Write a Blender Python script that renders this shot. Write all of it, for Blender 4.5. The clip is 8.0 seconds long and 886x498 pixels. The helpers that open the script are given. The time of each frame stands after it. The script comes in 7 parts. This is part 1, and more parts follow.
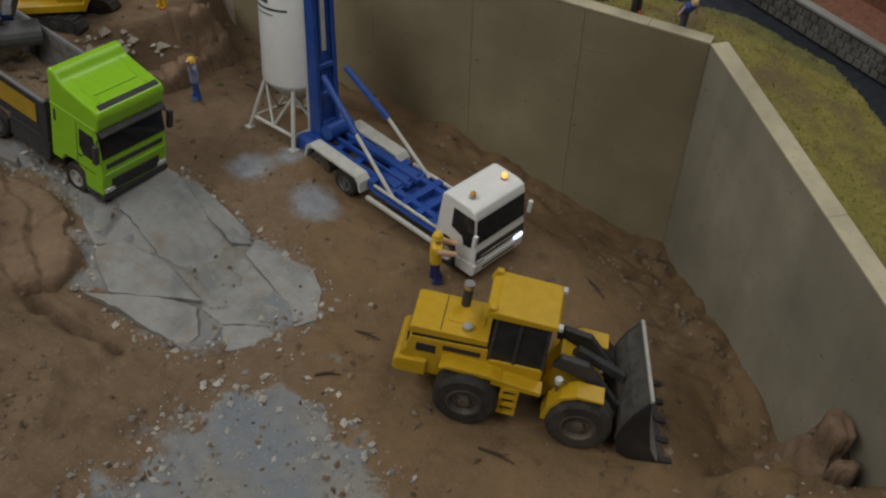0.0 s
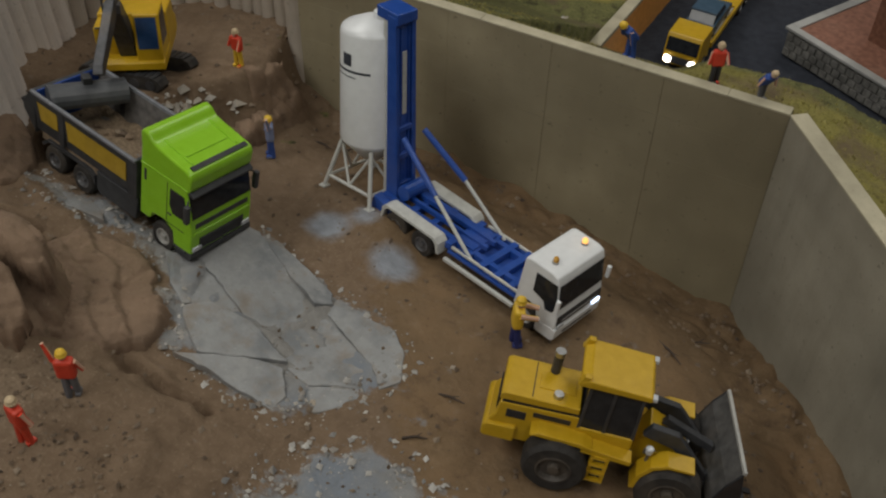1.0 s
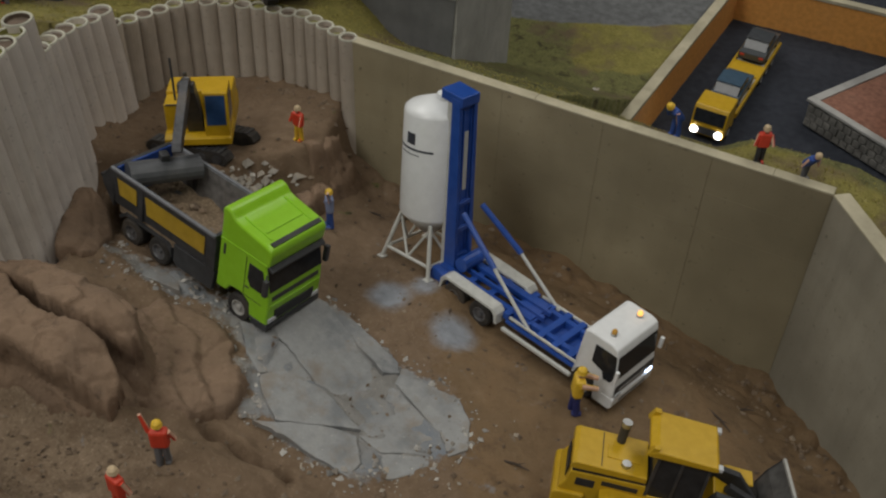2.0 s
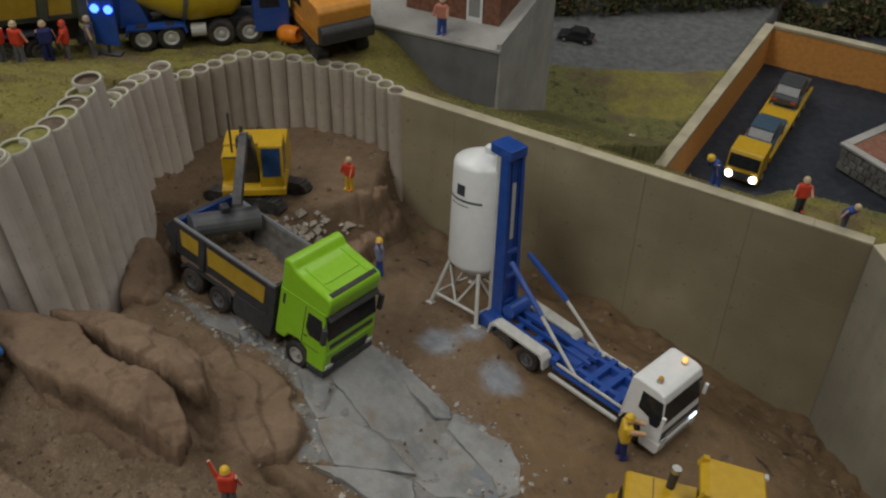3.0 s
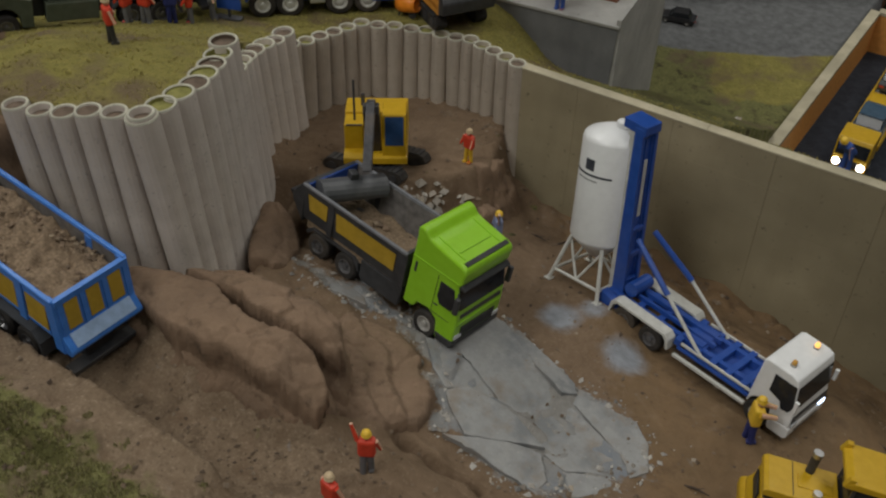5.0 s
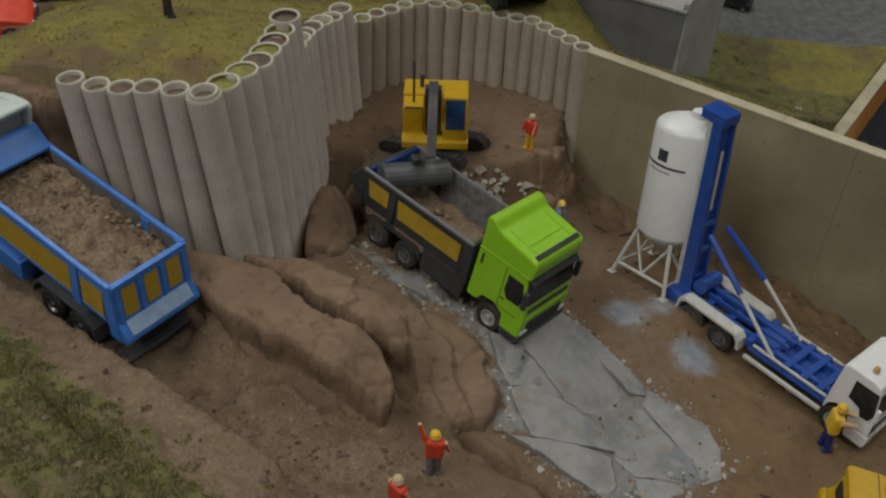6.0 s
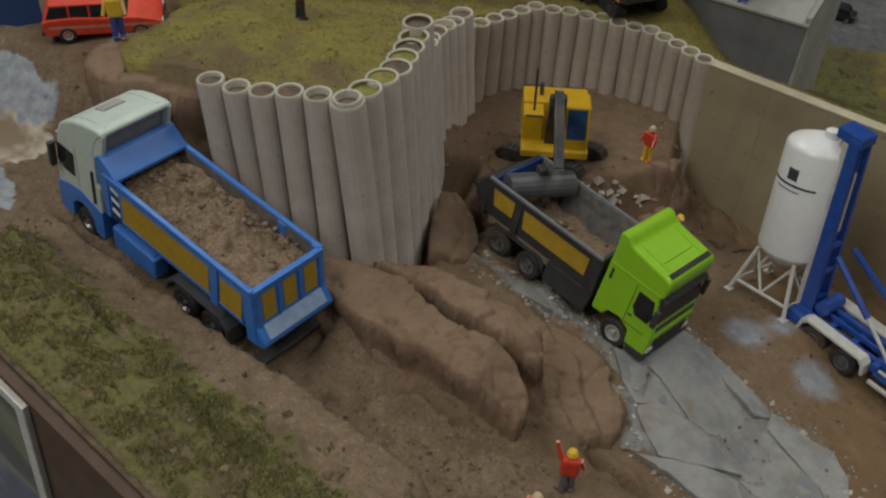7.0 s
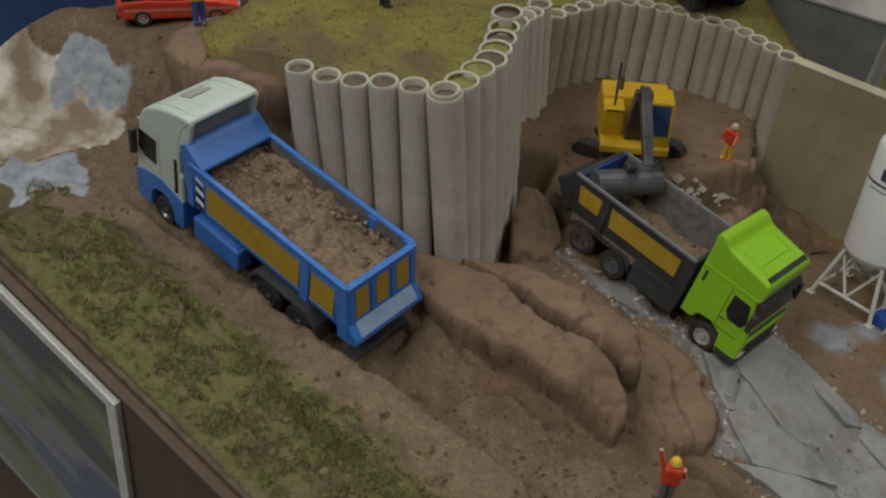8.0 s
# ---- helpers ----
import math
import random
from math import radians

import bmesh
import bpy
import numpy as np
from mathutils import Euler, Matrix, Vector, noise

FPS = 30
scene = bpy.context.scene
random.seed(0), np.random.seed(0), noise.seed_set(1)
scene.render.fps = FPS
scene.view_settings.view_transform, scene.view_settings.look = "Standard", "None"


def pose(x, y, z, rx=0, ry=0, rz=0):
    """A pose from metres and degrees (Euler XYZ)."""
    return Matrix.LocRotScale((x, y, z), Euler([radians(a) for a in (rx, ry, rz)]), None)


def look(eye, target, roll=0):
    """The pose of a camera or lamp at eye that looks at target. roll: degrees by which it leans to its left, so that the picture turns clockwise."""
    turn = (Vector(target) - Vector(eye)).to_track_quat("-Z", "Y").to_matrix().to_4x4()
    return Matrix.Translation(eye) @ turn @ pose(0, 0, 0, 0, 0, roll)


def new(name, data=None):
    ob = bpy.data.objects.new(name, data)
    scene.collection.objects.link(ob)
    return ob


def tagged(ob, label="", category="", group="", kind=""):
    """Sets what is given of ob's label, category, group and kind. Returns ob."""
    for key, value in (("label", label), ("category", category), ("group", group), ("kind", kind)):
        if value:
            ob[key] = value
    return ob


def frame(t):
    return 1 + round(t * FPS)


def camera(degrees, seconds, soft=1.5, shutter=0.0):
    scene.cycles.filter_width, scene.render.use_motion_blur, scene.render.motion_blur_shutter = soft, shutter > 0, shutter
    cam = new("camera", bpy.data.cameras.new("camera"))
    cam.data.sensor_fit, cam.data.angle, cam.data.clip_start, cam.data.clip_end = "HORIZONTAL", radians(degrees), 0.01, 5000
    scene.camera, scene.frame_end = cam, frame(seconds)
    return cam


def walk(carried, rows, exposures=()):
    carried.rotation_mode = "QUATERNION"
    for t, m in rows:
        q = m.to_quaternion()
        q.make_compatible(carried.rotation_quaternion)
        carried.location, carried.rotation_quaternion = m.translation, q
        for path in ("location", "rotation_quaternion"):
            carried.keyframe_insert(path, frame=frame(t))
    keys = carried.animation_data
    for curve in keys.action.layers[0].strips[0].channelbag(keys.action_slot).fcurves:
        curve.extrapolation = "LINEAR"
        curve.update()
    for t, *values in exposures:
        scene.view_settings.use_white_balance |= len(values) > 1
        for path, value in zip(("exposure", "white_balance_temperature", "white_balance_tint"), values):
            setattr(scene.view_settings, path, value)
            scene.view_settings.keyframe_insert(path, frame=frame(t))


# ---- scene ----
cam = camera(46.0, 8.0, soft=2.2)
PATH = [
    (0.0, (9.36, -26.92, 25.75), (5.85, 0.73, -2.94), 1.33),
    (0.5, (7.99, -27.02, 26.07), (4.16, 1.13, -2.10), 1.35),
    (1.0, (6.58, -26.99, 26.46), (2.83, 1.72, -1.13), 2.24),
    (1.5, (5.27, -27.35, 27.30), (1.81, 2.03, 0.37), 3.05),
    (2.0, (3.99, -28.04, 28.23), (0.45, 1.92, 1.96), 3.01),
    (3.5, (2.67, -29.10, 29.80), (-2.31, 1.52, 4.54), 1.53),
    (4.0, (1.98, -29.55, 29.72), (-3.28, 0.96, 4.39), 1.68),
    (4.5, (0.81, -29.88, 29.44), (-4.97, 0.37, 3.91), 1.80),
    (6.0, (-2.49, -28.49, 28.10), (-8.72, 0.83, 1.61), 3.13),
    (6.5, (-3.90, -28.64, 28.28), (-11.09, 0.36, 1.69), 2.99),
    (7.0, (-5.61, -28.73, 28.34), (-13.23, -0.03, 1.53), 3.41),
    (7.5, (-7.43, -28.70, 28.13), (-14.96, -0.14, 1.14), 4.29),
    (8.0, (-8.54, -28.71, 27.79), (-16.20, -0.36, 0.63), 4.45),
]
CM = 0.01
walk(cam, [(t, look(Vector(eye) * CM, Vector(target) * CM, roll)) for t, eye, target, roll in PATH], [(0.0, -0.05), (2.0, 0.0), (6.0, 0.0), (8.0, 0.07)])

# ---------------------------------------------------------------- light
world = bpy.data.worlds.new("hall_air")
world.use_nodes = True
world.node_tree.nodes["Background"].inputs[0].default_value = (0.9, 0.95, 1.0, 1)
world.node_tree.nodes["Background"].inputs[1].default_value = 0.038
scene.world = world
scene.view_settings.exposure = 0.0


def ceiling_lamp(x, y, power, sx, sy, colour):
    data = bpy.data.lights.new("ceiling_lamp", "AREA")
    data.shape, data.size, data.size_y = "RECTANGLE", sx, sy
    data.energy, data.color = power, colour
    ob = new("ceiling_lamp", data)
    ob.matrix_world = pose(x, y, 1.88)
    return ob


ceiling_lamp(-1.0, -1.0, 21.4, 0.7, 1.4, (1.0, 0.985, 0.92))
ceiling_lamp(0.8, -0.8, 9.8, 0.7, 1.4, (1.0, 0.985, 0.92))
ceiling_lamp(-1.2, 1.1, 14.6, 0.7, 1.4, (1.0, 0.985, 0.92))
ceiling_lamp(0.9, 1.2, 12.3, 0.7, 1.4, (1.0, 0.985, 0.92))

# ---------------------------------------------------------------- materials


def material(name):
    m = bpy.data.materials.new(name)
    m.use_nodes = True
    nt = m.node_tree
    return m, nt, nt.nodes["Principled BSDF"]


def node(nt, kind, **values):
    n = nt.nodes.new(kind)
    for key, value in values.items():
        if key in n.inputs:
            n.inputs[key].default_value = value
    return n


def coords(nt):
    return nt.nodes.new("ShaderNodeTexCoord").outputs["Object"]


def mix(nt, fac, a, b, blend="MIX"):
    n = nt.nodes.new("ShaderNodeMix")
    n.data_type, n.blend_type = "RGBA", blend
    sockets = [s for s in n.inputs if s.enabled]
    for socket, value in zip(sockets, (fac, a, b)):
        if hasattr(value, "is_linked"):
            nt.links.new(value, socket)
        elif isinstance(value, (int, float)):
            socket.default_value = value
        else:
            socket.default_value = (*value, 1)
    return [s for s in n.outputs if s.enabled][0]


def noise_of(nt, scale, detail=4.0, rough=0.55, vector=None):
    n = node(nt, "ShaderNodeTexNoise", Scale=scale, Detail=detail, Roughness=rough)
    nt.links.new(vector if vector is not None else coords(nt), n.inputs["Vector"])
    return n.outputs["Fac"]


def ramp(nt, value, lo, hi):
    n = nt.nodes.new("ShaderNodeMapRange")
    nt.links.new(value, n.inputs["Value"])
    n.inputs["From Min"].default_value, n.inputs["From Max"].default_value = lo, hi
    return n.outputs["Result"]


def bump(nt, bsdf, height, strength, distance):
    n = node(nt, "ShaderNodeBump", Strength=strength, Distance=distance)
    nt.links.new(height, n.inputs["Height"])
    nt.links.new(n.outputs["Normal"], bsdf.inputs["Normal"])


def plain(name, colour, rough=0.5, metal=0.0, spread=0.12, scale=300.0, dust=0.12, relief=0.00003):
    """A painted, moulded or cast surface with faint mottling and dust."""
    m, nt, b = material(name)
    n1, n2 = noise_of(nt, scale), noise_of(nt, scale * 0.2, 3)
    dark = tuple(c * (1 - spread) for c in colour)
    lite = tuple(min(1, c * (1 + spread) + 0.01) for c in colour)
    c = mix(nt, ramp(nt, n1, 0.3, 0.7), dark, lite)
    c = mix(nt, ramp(nt, n2, 0.52, 0.85), c, mix(nt, dust, c, (0.32, 0.25, 0.18)))
    nt.links.new(c, b.inputs["Base Color"])
    b.inputs["Roughness"].default_value, b.inputs["Metallic"].default_value = rough, metal
    if relief:
        bump(nt, b, n1, 0.3, relief)
    return m


def attribute(nt, name):
    n = nt.nodes.new("ShaderNodeAttribute")
    n.attribute_name = name
    return n.outputs["Fac"]


def math_node(nt, op, a, b=0.0):
    n = nt.nodes.new("ShaderNodeMath")
    n.operation = op
    for s, v in zip(n.inputs, (a, b)):
        if hasattr(v, "is_linked"):
            nt.links.new(v, s)
        else:
            s.default_value = v
    return n.outputs[0]


def edge_mask(nt, name, breakup, width=0.16, amount=0.9):
    """A zone of the ground with a ragged border."""
    v = math_node(nt, "ADD", attribute(nt, name), math_node(nt, "MULTIPLY", math_node(nt, "SUBTRACT", breakup, 0.5), amount))
    return ramp(nt, v, 0.5 - width, 0.5 + width)


def ground_material():
    m, nt, b = material("modelled_ground")
    fine, mid, wide = noise_of(nt, 900, 5, 0.65), noise_of(nt, 220, 5), noise_of(nt, 40, 4)
    grain = noise_of(nt, 2600, 2)
    earth = mix(nt, ramp(nt, mid, 0.2, 0.8), (0.142, 0.099, 0.058), (0.190, 0.134, 0.081))
    earth = mix(nt, ramp(nt, wide, 0.45, 0.65), earth, (0.195, 0.132, 0.076))
    blotch = noise_of(nt, 85, 6, 0.62)
    earth = mix(nt, ramp(nt, blotch, 0.43, 0.30), earth, (0.100, 0.069, 0.044))
    earth = mix(nt, ramp(nt, blotch, 0.60, 0.72), earth, (0.215, 0.155, 0.098))
    earth = mix(nt, ramp(nt, fine, 0.60, 0.80), earth, (0.25, 0.185, 0.125))
    earth = mix(nt, ramp(nt, fine, 0.40, 0.25), earth, (0.075, 0.052, 0.036))
    rock = mix(nt, ramp(nt, mid, 0.2, 0.8), (0.135, 0.096, 0.064), (0.20, 0.147, 0.102))
    rock = mix(nt, ramp(nt, fine, 0.56, 0.8), rock, (0.28, 0.22, 0.16))
    c = mix(nt, 1.0, mix(nt, edge_mask(nt, "rock", mid), earth, rock), (1.05, 0.985, 0.92), "MULTIPLY")
    pale_earth = mix(nt, ramp(nt, mid, 0.25, 0.75), (0.165, 0.118, 0.077), (0.245, 0.178, 0.120))
    pale_earth = mix(nt, ramp(nt, fine, 0.56, 0.74), pale_earth, (0.36, 0.28, 0.20))
    pale_earth = mix(nt, ramp(nt, fine, 0.44, 0.30), pale_earth, (0.095, 0.066, 0.044))
    pale_earth = mix(nt, ramp(nt, blotch, 0.44, 0.34), pale_earth, (0.13, 0.092, 0.06))
    c = mix(nt, edge_mask(nt, "pale_earth", mid, 0.25, 0.7), c, pale_earth)
    slab = mix(nt, ramp(nt, mid, 0.25, 0.75), (0.205, 0.195, 0.182), (0.29, 0.28, 0.265))
    slab = mix(nt, ramp(nt, wide, 0.4, 0.6), slab, (0.20, 0.22, 0.25))
    slab = mix(nt, ramp(nt, fine, 0.60, 0.72), slab, (0.42, 0.38, 0.33))
    c = mix(nt, edge_mask(nt, "slab", noise_of(nt, 120, 6, 0.65), 0.14, 2.3), c, slab)
    spill = mix(nt, ramp(nt, mid, 0.3, 0.7), (0.21, 0.222, 0.245), (0.31, 0.325, 0.36))
    c = mix(nt, edge_mask(nt, "spill", mid, 0.42, 0.55), c, spill)
    turf = mix(nt, ramp(nt, mid, 0.25, 0.75), (0.165, 0.145, 0.036), (0.27, 0.235, 0.065))
    turf = mix(nt, ramp(nt, fine, 0.52, 0.75), turf, (0.27, 0.24, 0.085))
    turf = mix(nt, ramp(nt, fine, 0.45, 0.3), turf, (0.045, 0.04, 0.014))
    turf = mix(nt, ramp(nt, wide, 0.50, 0.66), turf, (0.15, 0.112, 0.062))
    c = mix(nt, edge_mask(nt, "turf", mid, 0.12, 1.0), c, turf)
    # Dull bank grass; also the painted shade of the slope behind the wall.
    moss_and_shade = mix(nt, ramp(nt, mid, 0.25, 0.75), (0.105, 0.104, 0.038), (0.175, 0.168, 0.060))
    moss_and_shade = mix(nt, ramp(nt, fine, 0.52, 0.75), moss_and_shade, (0.19, 0.18, 0.085))
    moss_and_shade = mix(nt, ramp(nt, fine, 0.45, 0.30), moss_and_shade, (0.035, 0.033, 0.014))
    moss_and_shade = mix(nt, ramp(nt, noise_of(nt, 130, 6, 0.7), 0.46, 0.34), moss_and_shade, (0.05, 0.045, 0.02))
    moss_and_shade = mix(nt, ramp(nt, wide, 0.54, 0.66), moss_and_shade, (0.125, 0.095, 0.056))
    c = mix(nt, edge_mask(nt, "moss_and_shade", mid, 0.18, 1.2), c, moss_and_shade)
    tar = mix(nt, ramp(nt, mid, 0.3, 0.7), (0.020, 0.023, 0.032), (0.036, 0.040, 0.052))
    c = mix(nt, edge_mask(nt, "tar", mid, 0.06, 0.25), c, tar)
    dust = mix(nt, ramp(nt, mid, 0.3, 0.7), (0.098, 0.100, 0.102), (0.165, 0.168, 0.172))
    c = mix(nt, edge_mask(nt, "gravel", mid, 0.12, 0.5), c, dust)
    pale = mix(nt, ramp(nt, wide, 0.36, 0.54), (0.30, 0.23, 0.16), (0.78, 0.74, 0.65))
    c = mix(nt, edge_mask(nt, "pale", mid, 0.15, 1.2), c, pale)
    wet = edge_mask(nt, "water", mid, 0.15, 0.9)
    c = mix(nt, wet, c, mix(nt, ramp(nt, mid, 0.3, 0.7), (0.25, 0.285, 0.335), (0.45, 0.475, 0.51)))
    nt.links.new(c, b.inputs["Base Color"])
    b.inputs["Roughness"].default_value = 0.85
    b.inputs["Specular IOR Level"].default_value = 0.25
    h = math_node(nt, "ADD", math_node(nt, "MULTIPLY", mid, 1.0), math_node(nt, "ADD", math_node(nt, "MULTIPLY", fine, 0.5), math_node(nt, "MULTIPLY", grain, 0.2)))
    bump(nt, b, h, 0.75, 0.0012)
    return m


def concrete_material(name, a, b_, scale=120.0, streak=0.45, relief=0.45):
    m, nt, b = material(name)
    n1, n2, n3 = noise_of(nt, scale, 5), noise_of(nt, scale * 0.2, 4), noise_of(nt, scale * 8, 3)
    c = mix(nt, ramp(nt, n1, 0.3, 0.7), a, b_)
    c = mix(nt, ramp(nt, n2, 0.42, 0.70), c, tuple(v * 0.70 for v in a))
    c = mix(nt, ramp(nt, n3, 0.62, 0.75), c, tuple(v * 0.6 for v in a))
    stretch = nt.nodes.new("ShaderNodeMapping")
    stretch.inputs["Scale"].default_value = (1.0, 1.0, 0.12)
    nt.links.new(coords(nt), stretch.inputs["Vector"])
    n4 = noise_of(nt, scale * 2.2, 4, 0.6, stretch.outputs["Vector"])
    c = mix(nt, ramp(nt, n4, 0.50, 0.72), c, mix(nt, streak, c, tuple(v * 0.55 for v in a)))
    nt.links.new(c, b.inputs["Base Color"])
    b.inputs["Roughness"].default_value = 0.9
    bump(nt, b, math_node(nt, "ADD", n1, math_node(nt, "MULTIPLY", n3, 0.6)), relief, 0.0005)
    return m


GROUND = ground_material()
CONCRETE = concrete_material("cast_concrete", (0.31, 0.262, 0.165), (0.41, 0.352, 0.23), 40.0, 0.12)
CONCRETE_GREY = concrete_material("grey_cast_concrete", (0.285, 0.258, 0.20), (0.375, 0.342, 0.27), 45.0, 0.22)
COPING = concrete_material("coping_concrete", (0.43, 0.385, 0.275), (0.54, 0.485, 0.35), 120.0, 0.2)
PILE = concrete_material("pile_concrete", (0.62, 0.555, 0.505), (0.78, 0.71, 0.65), 70.0, 0.35, 0.2)
PILE_BROWN = concrete_material("soiled_pile_concrete", (0.50, 0.435, 0.365), (0.64, 0.565, 0.48), 70.0, 0.5, 0.2)
PILE_RIM = concrete_material("pile_rim", (0.46, 0.44, 0.36), (0.62, 0.60, 0.50), 300.0)
PILE_FILL = plain("soil_in_pipe", (0.12, 0.085, 0.06), 0.95, spread=0.3)
PILE_GREEN = plain("green_moss_in_pipe", (0.22, 0.27, 0.14), 0.95, spread=0.3)
PILE_MOSS = plain("moss_in_pipe", (0.20, 0.19, 0.05), 0.95, spread=0.3)
SOIL = plain("loose_soil", (0.205, 0.145, 0.092), 0.95, spread=0.38, scale=900, relief=0.0007)
GREEN = plain("green_enamel", (0.27, 0.56, 0.018), 0.28, spread=0.04, dust=0.06)
WHITE = plain("white_enamel", (0.79, 0.80, 0.81), 0.30, spread=0.03, dust=0.05)
BLUE = plain("blue_enamel", (0.014, 0.068, 0.33), 0.32, spread=0.08)
LIGHTBLUE = plain("sky_blue_enamel", (0.045, 0.19, 0.60), 0.34, spread=0.08)
YELLOW = plain("yellow_enamel", (0.52, 0.315, 0.007), 0.36, spread=0.06)
PALEGREEN = plain("pale_grey_green_enamel", (0.55, 0.64, 0.59), 0.35, spread=0.05)
OCHRE = plain("ochre_panel_paint", (0.42, 0.27, 0.02), 0.45, spread=0.1)
DARK = plain("dark_grey_plastic", (0.035, 0.036, 0.04), 0.5, spread=0.2)
RUBBER = plain("dusty_rubber", (0.022, 0.019, 0.017), 0.8, spread=0.3, dust=0.3)
GREYPL = plain("grey_plastic", (0.36, 0.35, 0.33), 0.5)
STEEL = plain("worn_steel", (0.22, 0.22, 0.23), 0.35, metal=0.7, spread=0.25)
CHROME = plain("chrome", (0.5, 0.5, 0.5), 0.38, metal=1.0)
GLASS = plain("dark_tinted_glass", (0.018, 0.020, 0.024), 0.08, spread=0.1, dust=0.05, relief=0)
GLASS.node_tree.nodes["Principled BSDF"].inputs["Specular IOR Level"].default_value = 0.28
ORANGE = plain("orange_plaster", (0.66, 0.30, 0.07), 0.7, spread=0.12)
RED = plain("red_paint", (0.62, 0.05, 0.02), 0.5, spread=0.1)
SKIN = plain("flesh_paint", (0.6, 0.36, 0.25), 0.6)
NAVY = plain("navy_paint", (0.02, 0.03, 0.16), 0.6)

# ---------------------------------------------------------------- building helpers (centimetres)


def link(name, bm, mat, parent=None, label="", smooth=False):
    bmesh.ops.scale(bm, vec=(CM, CM, CM), verts=bm.verts)
    me = bpy.data.meshes.new(name)
    bm.to_mesh(me)
    bm.free()
    for mt in (mat if isinstance(mat, (list, tuple)) else [mat]):
        me.materials.append(mt)
    if smooth:
        for p in me.polygons:
            p.use_smooth = True
    ob = new(name, me)
    if parent is not None:
        ob.parent = parent
    if label:
        ob["label"] = label
    return ob


def part(name, bm, mat, parent, label="", smooth=False):
    return link(name, bm, mat, parent, label, smooth)


def thing(name, label, category, m=None, group="", kind=""):
    ob = new(name)
    ob.empty_display_size = 0.01
    if m is not None:
        ob.matrix_world = m
    return tagged(ob, label, category, group, kind)


def at(x, y, z, rx=0, ry=0, rz=0):
    return pose(x * CM, y * CM, z * CM, rx, ry, rz)


def box(x0, x1, y0, y1, z0, z1, bevel=0.0, bm=None):
    bm = bm or bmesh.new()
    r = bmesh.ops.create_cube(bm, size=1)
    vs = r["verts"]
    for v in vs:
        v.co = Vector((x0 + (v.co.x + .5) * (x1 - x0), y0 + (v.co.y + .5) * (y1 - y0), z0 + (v.co.z + .5) * (z1 - z0)))
    if bevel:
        es = list({e for v in vs for e in v.link_edges})
        bmesh.ops.bevel(bm, geom=es, offset=bevel, segments=2, affect="EDGES", profile=0.5)
    return bm


def prism(profile, y0, y1, bevel=0.0, bm=None, axis="y"):
    """Extrudes an outline of (x, z) from y0 to y1."""
    bm = bm or bmesh.new()
    put = {"y": lambda p, q: (p[0], q, p[1]), "x": lambda p, q: (q, p[0], p[1]), "z": lambda p, q: (p[0], p[1], q)}[axis]
    a = [bm.verts.new(put(p, y0)) for p in profile]
    b = [bm.verts.new(put(p, y1)) for p in profile]
    fs = [bm.faces.new(a), bm.faces.new(b[::-1])]
    n = len(a)
    for i in range(n):
        fs.append(bm.faces.new((a[i], b[i], b[(i + 1) % n], a[(i + 1) % n])))
    bmesh.ops.recalc_face_normals(bm, faces=fs)
    if bevel:
        es = list({e for f in fs for e in f.edges})
        bmesh.ops.bevel(bm, geom=es, offset=bevel, segments=2, affect="EDGES", profile=0.5)
    return bm


def rod(p, q, r, seg=8, bm=None, r2=None):
    """A round bar from p to q."""
    bm = bm or bmesh.new()
    p, q = Vector(p), Vector(q)
    m = Matrix.Translation((p + q) / 2) @ (q - p).to_track_quat("Z", "Y").to_matrix().to_4x4()
    bmesh.ops.create_cone(bm, cap_ends=True, segments=seg, radius1=r, radius2=r if r2 is None else r2, depth=(q - p).length, matrix=m)
    return bm


def lathe(profile, seg=24, bm=None, m=None):
    """Turns an outline of (radius, height) round z."""
    bm = bm or bmesh.new()
    rings = []
    for r, z in profile:
        if r < 1e-6:
            rings.append([bm.verts.new((0, 0, z))])
        else:
            rings.append([bm.verts.new((r * math.cos(2 * math.pi * i / seg), r * math.sin(2 * math.pi * i / seg), z)) for i in range(seg)])
    fs = []
    for a, b in zip(rings, rings[1:]):
        for i in range(seg):
            j = (i + 1) % seg
            vs = [a[i % len(a)], a[j % len(a)], b[j % len(b)], b[i % len(b)]]
            vs = list(dict.fromkeys(vs))
            if len(vs) > 2:
                fs.append(bm.faces.new(vs))
    bmesh.ops.recalc_face_normals(bm, faces=fs)
    if m is not None:
        bmesh.ops.transform(bm, matrix=m, verts=[v for r in rings for v in r])
    return bm


# ---------------------------------------------------------------- plan of the ground (centimetres)
WALL_A, WALL_B, WALL_C = Vector((-5.1, 11.0)), Vector((14.5, 4.05)), Vector((20.6, -12.5))
WALL_TOP = 5.2
PILES = [(-5.3, 11.3), (-7.8, 13.2), (-10.4, 14.0), (-13.2, 13.0), (-15.4, 9.9), (-15.9, 6.0), (-15.2, 2.4), (-15.0, -1.0), (-15.7, -3.4), (-18.0, -3.2), (-21.4, -2.7)]
PILE_TOPS = [5.2, 5.0, 4.8, 5.2, 5.4, 7.2, 9.2, 9.6, 10.0, 9.6, 9.0]
BLUFF = [(-21.4, -2.7), (-24.6, -2.6), (-25.8, -1.2), (-25.2, 1.2), (-25.6, 4.5), (-32.0, 8.5), (-60.0, 14.0)]
# the plateau lies outside this line
RIM = [(20.6, -12.5), (14.5, 4.05), (-5.1, 11.0)] + PILES[1:] + BLUFF[1:]


def smooth(a, b, v):
    t = np.clip((v - a) / (b - a), 0, 1)
    return t * t * (3 - 2 * t)


